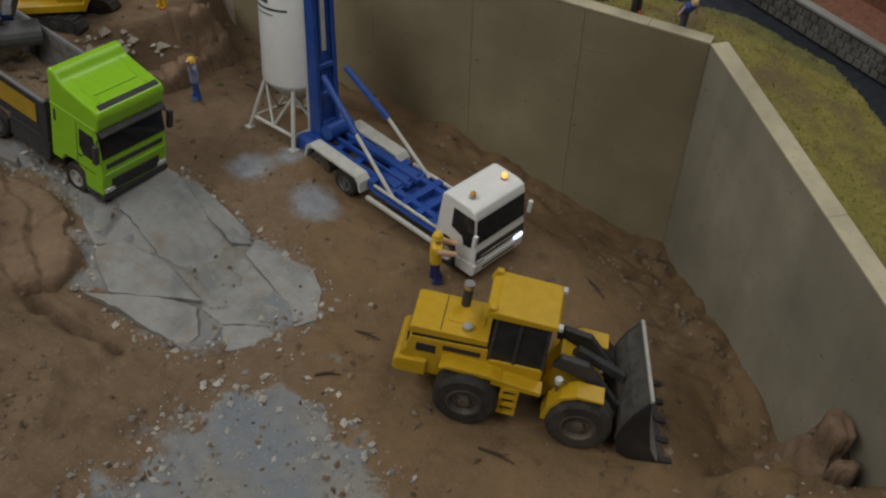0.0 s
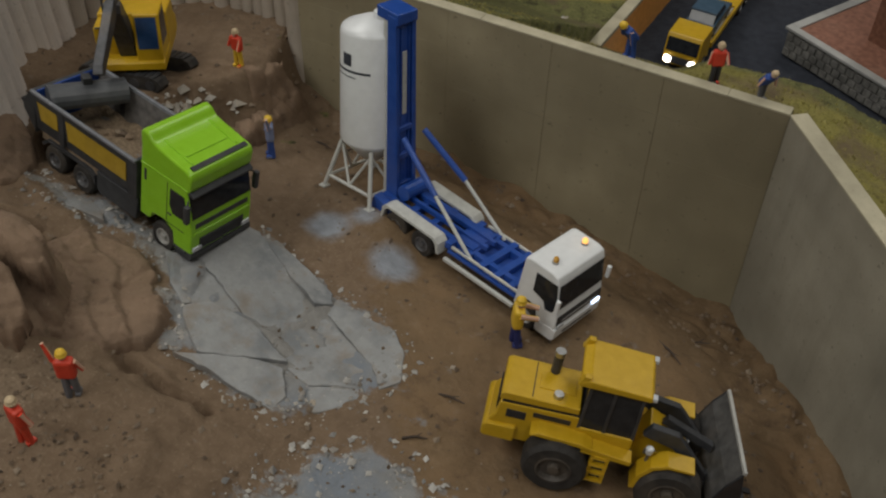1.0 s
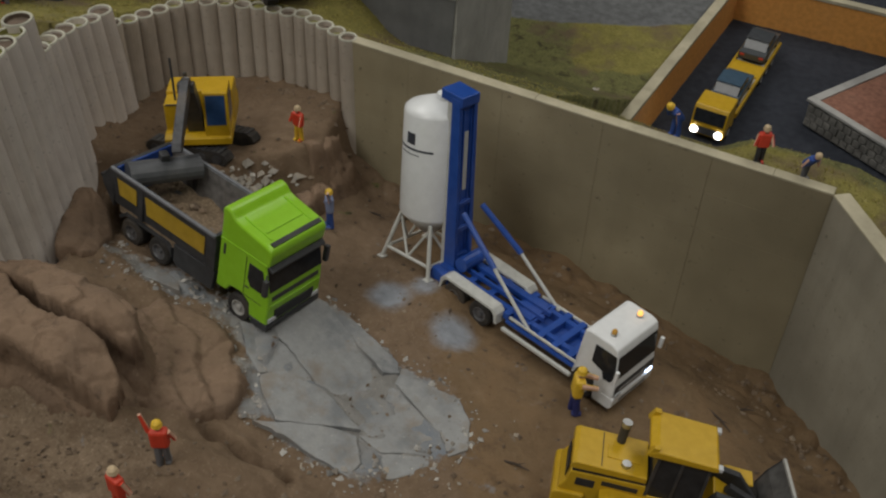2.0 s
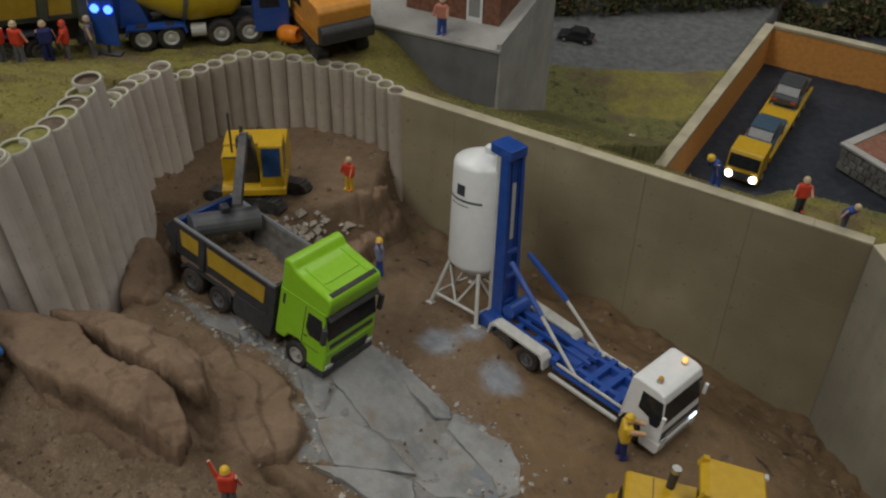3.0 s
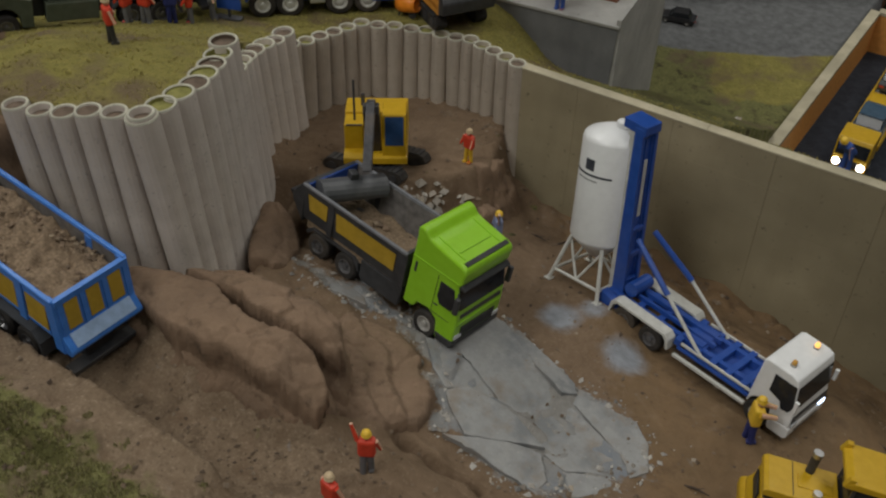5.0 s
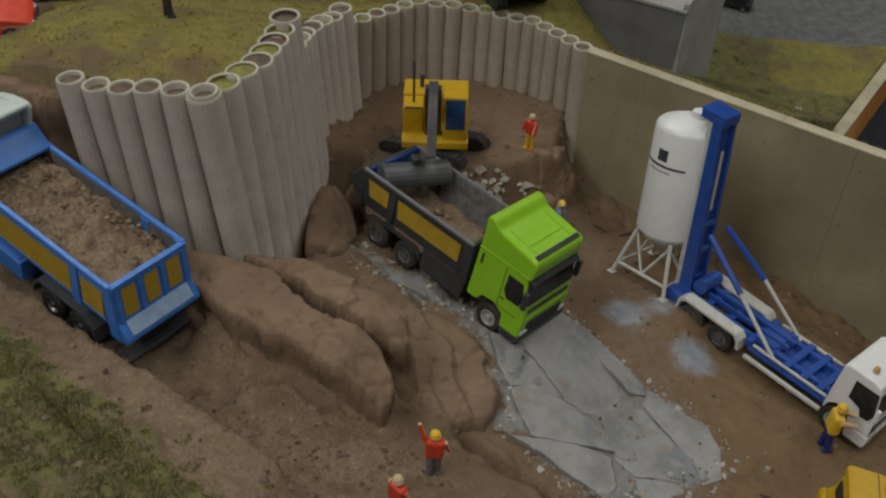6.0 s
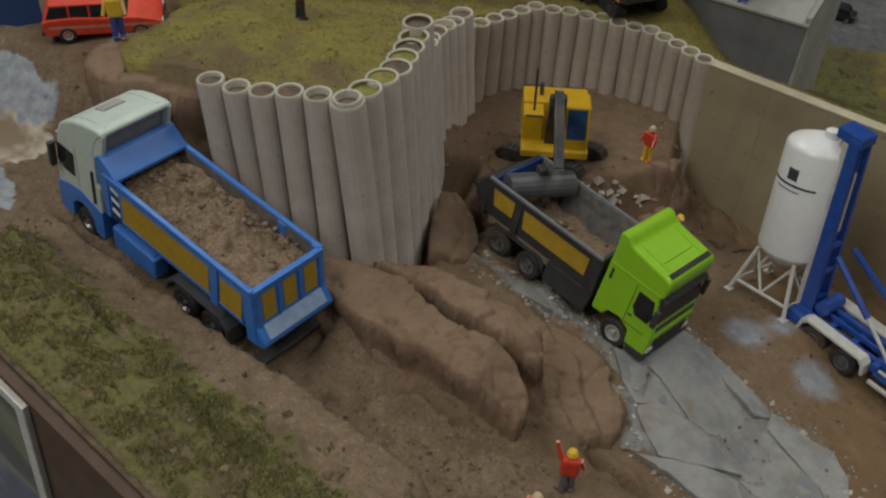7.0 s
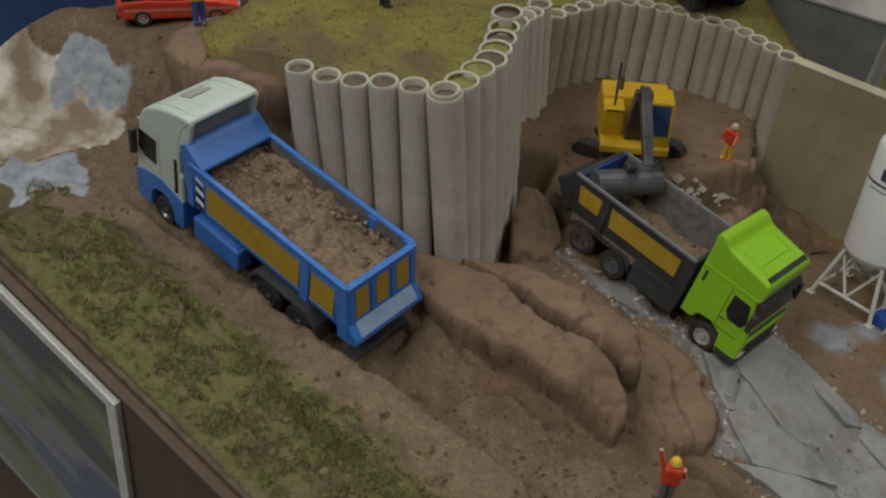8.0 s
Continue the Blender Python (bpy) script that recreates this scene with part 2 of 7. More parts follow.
def inside(poly, X, Y):
    r = np.zeros(X.shape, bool)
    n = len(poly)
    for i in range(n):
        (x0, y0), (x1, y1) = poly[i], poly[(i + 1) % n]
        if y0 != y1:
            r ^= ((y0 > Y) != (y1 > Y)) & (X < (x1 - x0) * (Y - y0) / (y1 - y0) + x0)
    return r


def near_line(line, X, Y):
    """Distance from a chain of points, and how far along it the nearest one lies."""
    best, along, run = np.full(X.shape, 1e9), np.zeros(X.shape), 0.0
    for (x0, y0), (x1, y1) in zip(line, line[1:]):
        l = math.hypot(x1 - x0, y1 - y0)
        t = np.clip(((X - x0) * (x1 - x0) + (Y - y0) * (y1 - y0)) / l ** 2, 0, 1)
        d = np.hypot(X - x0 - t * (x1 - x0), Y - y0 - t * (y1 - y0))
        along, best = np.where(d < best, run + t * l, along), np.minimum(d, best)
        run += l
    return best, along


def wavy(X, Y, size, seed):
    """Smooth unevenness of about that size, between -1 and 1."""
    r = np.zeros(X.shape)
    rng = np.random.RandomState(seed)
    for k in range(7):
        a, f = rng.uniform(0, 6.28), rng.uniform(0.6, 1.5) * 2 * math.pi / size
        r += np.sin((X * math.cos(a) + Y * math.sin(a)) * f + rng.uniform(0, 6.28) + 0.8 * np.sin((X * math.sin(a) - Y * math.cos(a)) * f * 0.7 + rng.uniform(0, 6.28)))
    return r / 4.0


# where the heavy models stand: x, y, z, roll, pitch and heading of each
STANDS = {"green": (-4.37, -2.2, 1.05, -9.0, 5.0, -28.3), "lorry": (7.94, -1.56, -1.12, -8.6, 1.6, -33.7), "silo": (-0.44, 4.05, -0.50, -9.5, -7.3, -35.0), "loader": (9.09, -7.0, -1.20, -5.3, 5.4, -2.65), "blue": (-16.25, -7.75, 2.47, 1.5, -5.2, 156.2)}
FOOTPRINTS = {"green": (-8.4, 0.2, 1.7), "lorry": (-9.4, 0.3, 1.6), "silo": (-1.9, 1.9, 1.9), "loader": (-3.4, 4.6, 1.7), "blue": (-0.4, 10.2, 1.35)}
PIT = [(20.6, -12.5), (14.5, 4.05), (-5.1, 11.0)] + PILES[1:] + BLUFF[1:] + [(-60, -60), (60, -60), (40, -40)]
SLAB = [(-3.3, -0.6), (-0.5, -2.5), (0.4, -2.7), (2.0, -3.6), (2.5, -4.7), (2.2, -5.8), (0.5, -6.9), (-0.8, -7.9), (-2.5, -7.3), (-3.8, -6.8), (-4.9, -6.2), (-5.4, -4.4), (-6.9, -2.9), (-9.0, -2.0), (-11.3, -1.35), (-11.9, -0.6), (-10.0, -0.7), (-7.0, -1.7)]
APRON = [(-0.9, -10.3), (0.2, -9.5), (0.6, -8.7), (1.5, -8.9), (2.4, -8.5), (3.4, -8.8), (4.2, -9.6), (4.9, -9.7), (5.2, -10.6), (6.1, -11.2), (5.8, -12.4), (6.6, -14.5), (-2.0, -14.5), (-2.2, -12.9), (-1.0, -12.4), (-0.6, -11.3), (-1.3, -11.0)]
ROCK_FOOT = [(-16.5, -5.2), (-15.4, -5.9), (-13.7, -7.2), (-11.5, -7.75), (-9.4, -8.4), (-8.1, -8.6)]
CLEFTS = [[(-14.9, 0.0), (-12.9, -0.2), (-12.4, -0.6), (-12.2, 1.4)], [(-12.6, -3.4), (-10.5, -3.3)], [(-6.0, -7.4), (-4.4, -8.2), (-3.0, -8.4)]]


def lobe(X, Y, a, b, ra, rb, za, zb, sharp=3.0):
    """A rounded back of rock from a to b: its height, and how far a place lies on it."""
    l = math.hypot(b[0] - a[0], b[1] - a[1])
    t = np.clip(((X - a[0]) * (b[0] - a[0]) + (Y - a[1]) * (b[1] - a[1])) / l ** 2, 0, 1)
    d = np.hypot(X - a[0] - t * (b[0] - a[0]), Y - a[1] - t * (b[1] - a[1])) / (ra + t * (rb - ra))
    return za + t * (zb - za), np.exp(-d ** sharp)


def height(X, Y):
    X, Y = np.asarray(X, float), np.asarray(Y, float)
    wx, wy = X + 0.35 * wavy(X, Y, 2.6, 11), Y + 0.35 * wavy(X, Y, 2.6, 12)
    # floor of the pit, falling gently towards the corner
    floor = np.clip(-0.40 - 0.095 * X - 0.10 * (np.maximum(Y, -1.0) - 2), -3.1, 0.6)
    dw = (X + 5.1) * 0.334 + (Y - 11.0) * 0.942
    dv = (X - 14.5) * 0.938 + (Y - 4.05) * 0.346
    floor = floor - 1.1 * smooth(-6.0, -0.3, dw) * smooth(-6, -2, X) - 1.8 * smooth(-8.5, -0.3, dv) * smooth(-13.0, -8.0, Y)
    # rocky flank that climbs to the left, down to the edge of the broken slab
    flank = np.clip(-0.09 - 0.23 * X, -1.3, 2.6)
    u = (wx + 3.2) * 0.57 + (wy + 0.6) * 0.82
    z = floor + np.maximum(flank - floor, 0) * smooth(0.5, -0.4, u)
    # haul road and the bank on its outer side
    w = (X + 18.0) * 0.395 + (Y + 8.2) * 0.918
    q = -(X + 18.0) * 0.918 + (Y + 8.2) * 0.395
    road = 2.50 + np.where(q > 0, 0.10, 0.045) * q
    k = smooth(3.8, 2.6, w + 0.18 * (q + 3) * (q < -3)) * smooth(-17.0, -9.0, q)
    k_road = k
    z = z + (road - z) * k
    ruts = np.exp(-((w + 0.1) / 0.3) ** 2) + np.exp(-((w - 2.3) / 0.3) ** 2)
    z = z - 0.12 * ruts * k
    crest = 4.40 - 0.06 * np.clip(q, -7, 9) + 0.16 * wavy(X, Y, 2.2, 3)
    k = smooth(-0.40, -0.85, w + 0.10 * wavy(X, Y, 1.7, 21)) * smooth(-13.0, -8.0, q)
    z = z + (crest - z) * k
    turf = 5.35 + 0.14 * np.clip(q, -10, 9)
    k = smooth(-1.3, -4.0, w) * smooth(-14, -7, q)
    z = z + (turf - z) * k
    groove = np.abs(w + 3.3 + 0.3 * wavy(X, Y, 4.0, 30))
    z = z - 0.75 * np.exp(-(groove / 0.16) ** 2) * smooth(-0.7, 0.2, wavy(X, Y, 3.2, 73)) * smooth(-9, -6, q)
    # backs of rock beside the road and under the piles
    for a, b, ra, rb, za, zb, hard in (((-8.2, -5.5), (-6.6, -4.8), 1.0, 1.1, 2.3, 1.7, 4), ((-14.4, 6.6), (-13.4, 9.0), 1.2, 1.2, 2.3, 1.9, 2), ((-8.2, -9.3), (-4.4, -10.6), 0.9, 0.9, 2.3, 1.5, 3), ((-6.6, -7.6), (-3.8, -9.0), 0.8, 0.7, 1.7, 0.95, 4), ((16.6, -9.4), (20.5, -11.5), 1.3, 1.9, -0.6, 1.8, 3), ((17.9, -8.6), (19.6, -7.4), 1.0, 1.3, -0.6, 0.1, 3)):
        zz, on = lobe(wx, wy, a, b, ra, rb, za, zb, hard)
        z = z + (np.maximum(zz, z) - z) * on
    # loose earth heaped against the rock beside the road
    d, along = near_line(ROCK_FOOT, X, Y)
    z = np.maximum(z, np.minimum(3.75 - 0.105 * (wx + 15.9), 3.75) - 0.85 * d + 0.06 * wavy(X, Y, 0.9, 74))
    # bench that carries the excavator
    bench = smooth(-4.9, -5.8, X) * smooth(-1.5, 0.7, Y - 5.2 - np.where(X > -8, 0.85, 0.45) * (X + 8) + 0.4 * wavy(X, Y, 1.8, 91)) * smooth(-17.5, -13.3, X)
    z = z + (2.25 - 0.3 * smooth(-8.0, -9.5, X) - 0.14 * (Y - 6.5) - z) * bench
    hollow = smooth(-12.9, -13.7, X) * smooth(-3.2, -2.4, Y) * smooth(5.4, 3.6, Y)
    z = z + (-0.6 - z) * hollow
    # talus against walls and piles
    d, along = near_line(RIM, X, Y)
    z = z + 0.40 * np.exp(-(d / 0.9) ** 2) * (0.55 + 0.45 * wavy(X, Y, 2.4, 5)) * smooth(-24, -18, X)
    z = z + 0.22 * smooth(4.5, 1.5, d) * smooth(-6.0, -3.0, X) * (np.abs(wavy(X, Y, 2.1, 81)) - 0.5)
    # level beds trodden under the heavy models
    for key, (x0, x1, half) in FOOTPRINTS.items():
        sx, sy, sz, roll, pitch, turn = STANDS[key]
        n = pose(0, 0, 0, roll, pitch, turn).col[2]
        c, d = math.cos(math.radians(turn)), math.sin(math.radians(turn))
        u, v = (X - sx) * c + (Y - sy) * d, (Y - sy) * c - (X - sx) * d
        out = np.hypot(np.maximum(np.maximum(x0 - u, u - x1), 0), np.maximum(np.abs(v) - half, 0))
        k = smooth({"green": 1.2, "blue": 0.3}.get(key, 2.6), 0.05, out)
        z = z + (sz - (n[0] * (X - sx) + n[1] * (Y - sy)) / n[2] - z) * k
    # stones and unevenness
    rocky = smooth(1.0, -3.0, X + 0.2 * Y) * (1 - k_road) * (1 - smooth(2.0, 4.0, Y))
    strata = np.abs(wavy(wx * 0.6 + wy * 0.9, wx * 0.25 - wy * 0.2, 1.6, 7))
    step = wavy(wx * 0.7 + wy * 0.7, wy * 0.5 - wx * 0.5, 2.4, 63)
    z = z + rocky * (0.12 * strata - 0.05 + 0.16 * (np.floor(step * 3) / 3 + 0.33 * smooth(0.55, 1.0, step * 3 - np.floor(step * 3))))
    for line in CLEFTS:
        d2 = near_line(line, X + 0.14 * wavy(X, Y, 1.1, 15), Y + 0.14 * wavy(X, Y, 1.1, 16))[0]
        z = z - 0.8 * np.exp(-(d2 / 0.2) ** 2)
    # broken bed under the plates of slab
    bed = inside(SLAB, wx * 0.5 + X * 0.5, wy * 0.5 + Y * 0.5)
    z = np.where(bed & (X > -4.6), np.minimum(z, np.maximum(-0.05 - 0.225 * X, floor + 0.05)), z)
    z = z + bed * 0.04 + np.maximum(bed, inside(APRON, wx, wy)) * 0.05 * wavy(X, Y, 0.7, 51)
    # low ground at the left, in front of the bluff
    k = smooth(-25.4, -26.8, X) * smooth(-11, -8, Y)
    z = z + (3.6 + 3.0 * smooth(-2.6, 0.8, Y) + 0.15 * wavy(X, Y, 3.0, 44) - z) * k
    # plateau outside the rim, falling away behind the concrete walls
    left = smooth(-7.0, -14.0, X)
    top = 4.95 + left * smooth(14.0, 0.0, Y) * 4.2 - 0.9 * smooth(-21, -27, X)
    dn = (X + 5.1) * 0.334 + (Y - 11.0) * 0.942 - 0.8
    de = (X - 14.5) * 0.938 + (Y - 4.05) * 0.346 - 0.8
    drop = np.maximum(np.maximum(dn - 1.7 * smooth(10.6, 12.4, X), 0) * 0.57 * smooth(-8.5, -4.0, X - 0.12 * (Y - 11)), np.maximum(de, 0) * 0.30)
    beside = X - 0.391 * (Y - 23.9) - 9.3
    top = np.maximum(top - drop, np.where(beside < -0.5, -3.7, -6.4)) + 0.08 * wavy(X, Y, 5.0, 8)
    yard = smooth(-0.7, -0.4, beside) * np.maximum(smooth(2.6, 3.6, dn), smooth(4.4, 5.6, de))
    top = top + (-6.4 - top) * yard
    out = ~inside(PIT, X, Y) & (near_line(RIM, X, Y)[0] > 0.38)
    z = np.where(out, top - 0.1, z)
    # the front edge of the layout
    z = np.where(w < -6.1 - 0.12 * np.abs(wavy(X, Y, 3.0, 9)), np.minimum(z, -20.0), z)
    return z


def ground():
    xs = np.concatenate([np.arange(-70, -34, 1.0), np.arange(-34, 21.5, 0.14), np.arange(21.5, 74, 0.8)])
    ys = np.concatenate([np.arange(-24, -17, 0.4), np.arange(-17, 15.5, 0.14), np.arange(15.5, 66, 0.6)])
    X, Y = np.meshgrid(xs, ys)
    Z = height(X, Y) + wavy(X, Y, 1.3, 1) * 0.035 + wavy(X, Y, 0.55, 22) * 0.022
    ny, nx = X.shape
    verts = np.stack([X, Y, Z], -1).reshape(-1, 3) * CM
    i = np.arange(nx * ny).reshape(ny, nx)
    faces = np.stack([i[:-1, :-1], i[:-1, 1:], i[1:, 1:], i[1:, :-1]], -1).reshape(-1, 4)
    low = verts[faces, 2].max(1) > -0.15
    me = bpy.data.meshes.new("ground")
    me.from_pydata(verts.tolist(), [], faces[low].tolist())
    me.materials.append(GROUND)
    me.polygons.foreach_set("use_smooth", np.ones(len(me.polygons), bool))
    out = ~inside(PIT, X, Y) & (near_line(RIM, X, Y)[0] > 0.3)
    w = (X + 18.0) * 0.395 + (Y + 8.2) * 0.918
    q = -(X + 18.0) * 0.918 + (Y + 8.2) * 0.395
    wx, wy = X + 0.3 * wavy(X, Y, 2.2, 11), Y + 0.3 * wavy(X, Y, 2.2, 12)
    dn = (X + 5.1) * 0.334 + (Y - 11.0) * 0.942 - 0.8
    de = (X - 14.5) * 0.938 + (Y - 4.05) * 0.346 - 0.8
    zones = {}
    zones["turf"] = np.where(out, 0.85, 0.0)
    # Lighter brown earth over the haul road and its bank.
    zones["pale_earth"] = np.where(out, 0.0, smooth(4.2, 3.0, w) * smooth(-14, -9, q) * (0.75 + 0.25 * wavy(X, Y, 1.5, 93)))
    # Shade of the slope behind the wall, put into colour; lit patch spared.
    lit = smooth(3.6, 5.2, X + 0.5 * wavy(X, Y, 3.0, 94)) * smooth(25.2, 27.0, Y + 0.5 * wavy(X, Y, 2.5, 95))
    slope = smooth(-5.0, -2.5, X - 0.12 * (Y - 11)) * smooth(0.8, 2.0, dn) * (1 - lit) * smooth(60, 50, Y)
    zones["moss_and_shade"] = np.where(out, 0.9 * slope, smooth(-1.9 - 0.9 * wavy(X, Y, 1.6, 71), -2.9, w) * smooth(-11, -7, q) * (0.78 + 0.3 * wavy(X, Y, 1.1, 72)))
    zones["rock"] = np.where(out, 0.0, smooth(3, -2, X + 0.3 * Y))

    def soft(poly):
        d = near_line(poly + [poly[0]], wx, wy)[0]
        return np.where(inside(poly, wx, wy), 0.5 + d, 0.5 - d)
    zones["slab"] = np.maximum(soft(SLAB), soft(APRON) - 0.1)
    zones["spill"] = np.maximum(smooth(1.25, 0.3, np.hypot(X + 1.5, Y - 1.1)), smooth(1.3, 0.3, np.hypot(X - 1.25, (Y + 0.25))))
    zones["spill"] = np.maximum(zones["spill"], 0.8 * smooth(0.9, 0.2, np.hypot(X + 0.2, Y - 1.9)))
    road_edge = np.maximum(smooth(8.7, 8.9, X - 0.391 * (Y - 23.9)) * smooth(2.4, 3.0, dn), smooth(4.2, 4.6, de) * smooth(8.7, 8.9, X - 0.391 * (Y - 23.9)))
    zones["tar"] = np.where(out, road_edge * smooth(0.0, 0.6, np.maximum(dn, de) - 2.4), 0.0)
    track = Y - 35.2 - 0.10 * (X - 4) - 0.012 * (X - 4) ** 2
    zones["gravel"] = np.where(out, smooth(-4.3, -3.3, track) * smooth(14.0, 11.0, track) * smooth(9.2, 8.6, X - 0.391 * (Y - 23.9)), 0.0)
    px_, py_ = X + 0.55 * wavy(X, Y, 2.6, 61) + 0.22 * wavy(X, Y, 0.9, 62), Y + 0.45 * wavy(X, Y, 2.2, 63) + 0.18 * wavy(X, Y, 0.8, 64)
    zones["pale"] = (~out) * smooth(0.2, -0.8, py_) * smooth(-28.5, -29.3, px_ - 0.5 * np.minimum(py_ + 2.0, 0)) * smooth(-6.0, -4.6, py_) * 0.95
    zones["water"] = (~out) * np.maximum(smooth(1.25, 0.7, np.hypot((px_ + 30.3) / 1.9, (py_ + 0.75) / 0.75)), smooth(1.25, 0.7, np.hypot((px_ + 30.0 - 0.3 * (py_ + 5.2)) / 1.6, (py_ + 5.2) / 1.0)))
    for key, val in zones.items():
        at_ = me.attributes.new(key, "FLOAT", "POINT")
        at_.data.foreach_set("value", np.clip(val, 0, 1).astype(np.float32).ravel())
    ob = new("ground", me)
    return tagged(ob, "brown earth and rock pit with mossy turf around it", "ground", kind="structure")


ground()


def chain_points(line, values, step):
    """Even steps along a chain, with the values carried along."""
    pts = [Vector(p) for p in line]
    total = sum((b - a).length for a, b in zip(pts, pts[1:]))
    n = round(total / step)
    out = []
    for k in range(n + 1):
        d = total * k / n
        for i, (a, b) in enumerate(zip(pts, pts[1:])):
            l = (b - a).length
            if d <= l or i == len(pts) - 2:
                f = min(1, d / l)
                out.append((a.lerp(b, f), values[i] + f * (values[i + 1] - values[i])))
                break
            d -= l
    return out


def pile_wall():
    root = thing("pile_wall", "row of grey concrete pipe piles with pale open tops", "retaining wall", at(0, 0, 0), kind="structure")
    rng = random.Random(4)
    runs = ((PILES[:5], PILE_TOPS[:5], 0.79, 0.425, PILE_BROWN), ([(-15.5, 9.2), (-15.9, 6.0), (-15.55, 3.9)], [6.3, 7.0, 7.5], 0.84, 0.52, PILE), ([(-15.45, 2.95), (-15.2, 1.4), (-15.0, -1.0), (-15.7, -3.4)], [9.2, 9.3, 9.6, 10.0], 0.97, 0.58, PILE), ([(-15.7, -3.4), (-18.0, -3.2), (-20.75, -2.8)], [10.0, 9.6, 9.1], 1.01, 0.485, PILE))
    for line, tops, step, r, skin in runs:
        for k, (p, top) in enumerate(chain_points(line, tops, step)):
            if r == 0.565 and (p - Vector(line[-1])).length < 0.3:
                continue
            soil = rng.choice((PILE_FILL, PILE_FILL, PILE_MOSS))
            if r == 0.462:
                soil = PILE_MOSS if k == 1 else PILE_GREEN if k > 4 else PILE_FILL
            h, fill = 11.0, rng.uniform(0.06, 0.3)
            bm = lathe([(r, -h), (r, -0.06), (r - 0.03, 0), (r - 0.10, 0), (r - 0.12, -0.04), (r - 0.12, -fill), (0, -fill + 0.03)], 20)
            for f in bm.faces:
                c = f.calc_center_median()
                if c.z > -0.05 and c.xy.length > r - 0.13:
                    f.material_index = 1
                elif c.xy.length < r - 0.125 and c.z > -0.5:
                    f.material_index = 2
            ob = part("pile", bm, [skin, PILE_RIM, soil], root, smooth=False)
            ob.location = (p.x * CM, p.y * CM, (top + rng.uniform(-1, 1) * (0.05 if skin is PILE_BROWN else 0.12)) * CM)
            ob.rotation_euler = (rng.uniform(-.02, .02), rng.uniform(-.02, .02) - (0.075 if skin is PILE else 0.0), rng.uniform(-.3, .3))
    return root


pile_wall()


def concrete_wall(name, a, b, label, thick, joints, mat=None):
    """A cast wall on the outer side of the line from a to b, in panels that part at the joints."""
    root = thing(name, label, "wall", at(0, 0, 0), kind="structure")
    d = (b - a).normalized()
    ang = math.degrees(math.atan2(d.y, d.x))
    l = (b - a).length
    m = at(a.x, a.y, 0, 0, 0, ang)
    pieces = [("wall_core", box(0.0, l, 0.02, thick, -7, WALL_TOP - 0.10), CONCRETE, "")]
    stops = [0.0] + joints + [l]
    for x0, x1 in zip(stops, stops[1:]):
        g0, g1 = (0.012 if v > 10 else 0.004 for v in (x0, x1))
        for z0, z1 in ((-7.0, 1.638), (1.642, 3.438), (3.442, WALL_TOP - 0.10)) if joints else ((-7.0, WALL_TOP - 0.10),):
            pieces.append(("wall_panel", box(x0 + g0, x1 - g1, 0.0, 0.025, z0, z1, 0.006), mat or CONCRETE, ""))
    x = 0.0
    rng = random.Random(3)
    while x < l - 0.1:
        x1 = min(l, x + rng.uniform(8.0, 11.0))
        pieces.append(("coping", box(x, x1 - 0.004, -0.02 + rng.uniform(-.02, .02), thick + 0.02, WALL_TOP - 0.10, WALL_TOP + rng.uniform(-.006, .006), 0.03), COPING, "pale worn top edge"))
        x = x1
    for nm, bm, mat, lab in pieces:
        part(nm, bm, mat, root, lab).matrix_world = m
    return root


concrete_wall("wall_north", WALL_A, WALL_B, "tall cast concrete retaining wall with panel joints", 0.48, [2.85, 7.3, 11.75, 16.2])
concrete_wall("wall_east", WALL_B, WALL_C, "grey cast concrete retaining wall of the pit", 0.62, [], CONCRETE_GREY)

# ---------------------------------------------------------------- parts shared by the vehicles


def wheel(root, x, y, r, w, rim_mat, group_label=""):
    """A tyre lying along y, with a dished rim on its outer side."""
    side = 1 if y > 0 else -1
    m = Matrix.Translation((x, y, r)) @ Matrix.Rotation(-side * math.pi / 2, 4, "X")
    h = w / 2
    tyre = part("tyre", lathe([(r * .55, -h), (r * .88, -h), (r, -h * .7), (r, h * .7), (r * .88, h), (r * .58, h), (r * .55, h * .6), (0, h * .55)], 28, m=m), RUBBER, root, smooth=False)
    part("rim", lathe([(r * .57, h * .98), (r * .50, h * 1.02), (r * .42, h * .62), (r * .2, h * .62), (r * .17, h * 1.05), (0, h * 1.1)], 20, m=m), rim_mat, tyre)
    return tyre


def plate(points, thick, axis, where, bm=None):
    """A thin panel of outline points, lying across the axis at that place."""
    return prism(points, where, where + thick, 0, bm, axis)


def panel_on_slope(x0, z0, x1, z1, y0, y1, out, bm=None):
    """A thin pane between two heights of a sloping front, standing proud by out."""
    d = Vector((x1 - x0, z1 - z0)).normalized()
    n = Vector((d.y, -d.x)) * out
    return prism([(x0, z0), (x1, z1), (x1 + n.x, z1 + n.y), (x0 + n.x, z0 + n.y)], y0, y1, 0, bm)


def glow(name, colour, strength):
    m, nt, b = material(name)
    b.inputs["Base Color"].default_value = (*colour, 1)
    b.inputs["Emission Color"].default_value = (*colour, 1)
    b.inputs["Emission Strength"].default_value = strength
    return m


GUNMETAL = plain("gunmetal", (0.05, 0.05, 0.055), 0.45, metal=0.3, spread=0.3, dust=0.4)
LAMP_WHITE = glow("lit_headlamp", (0.62, 0.76, 1.0), 4.0)
LAMP_AMBER = glow("lit_beacon", (1.0, 0.5, 0.12), 1.2)
LAMP_BLUE = glow("lit_blue_beacon", (0.05, 0.15, 1.0), 5.0)
AMBER = plain("amber_plastic", (0.55, 0.28, 0.03), 0.25, relief=0)
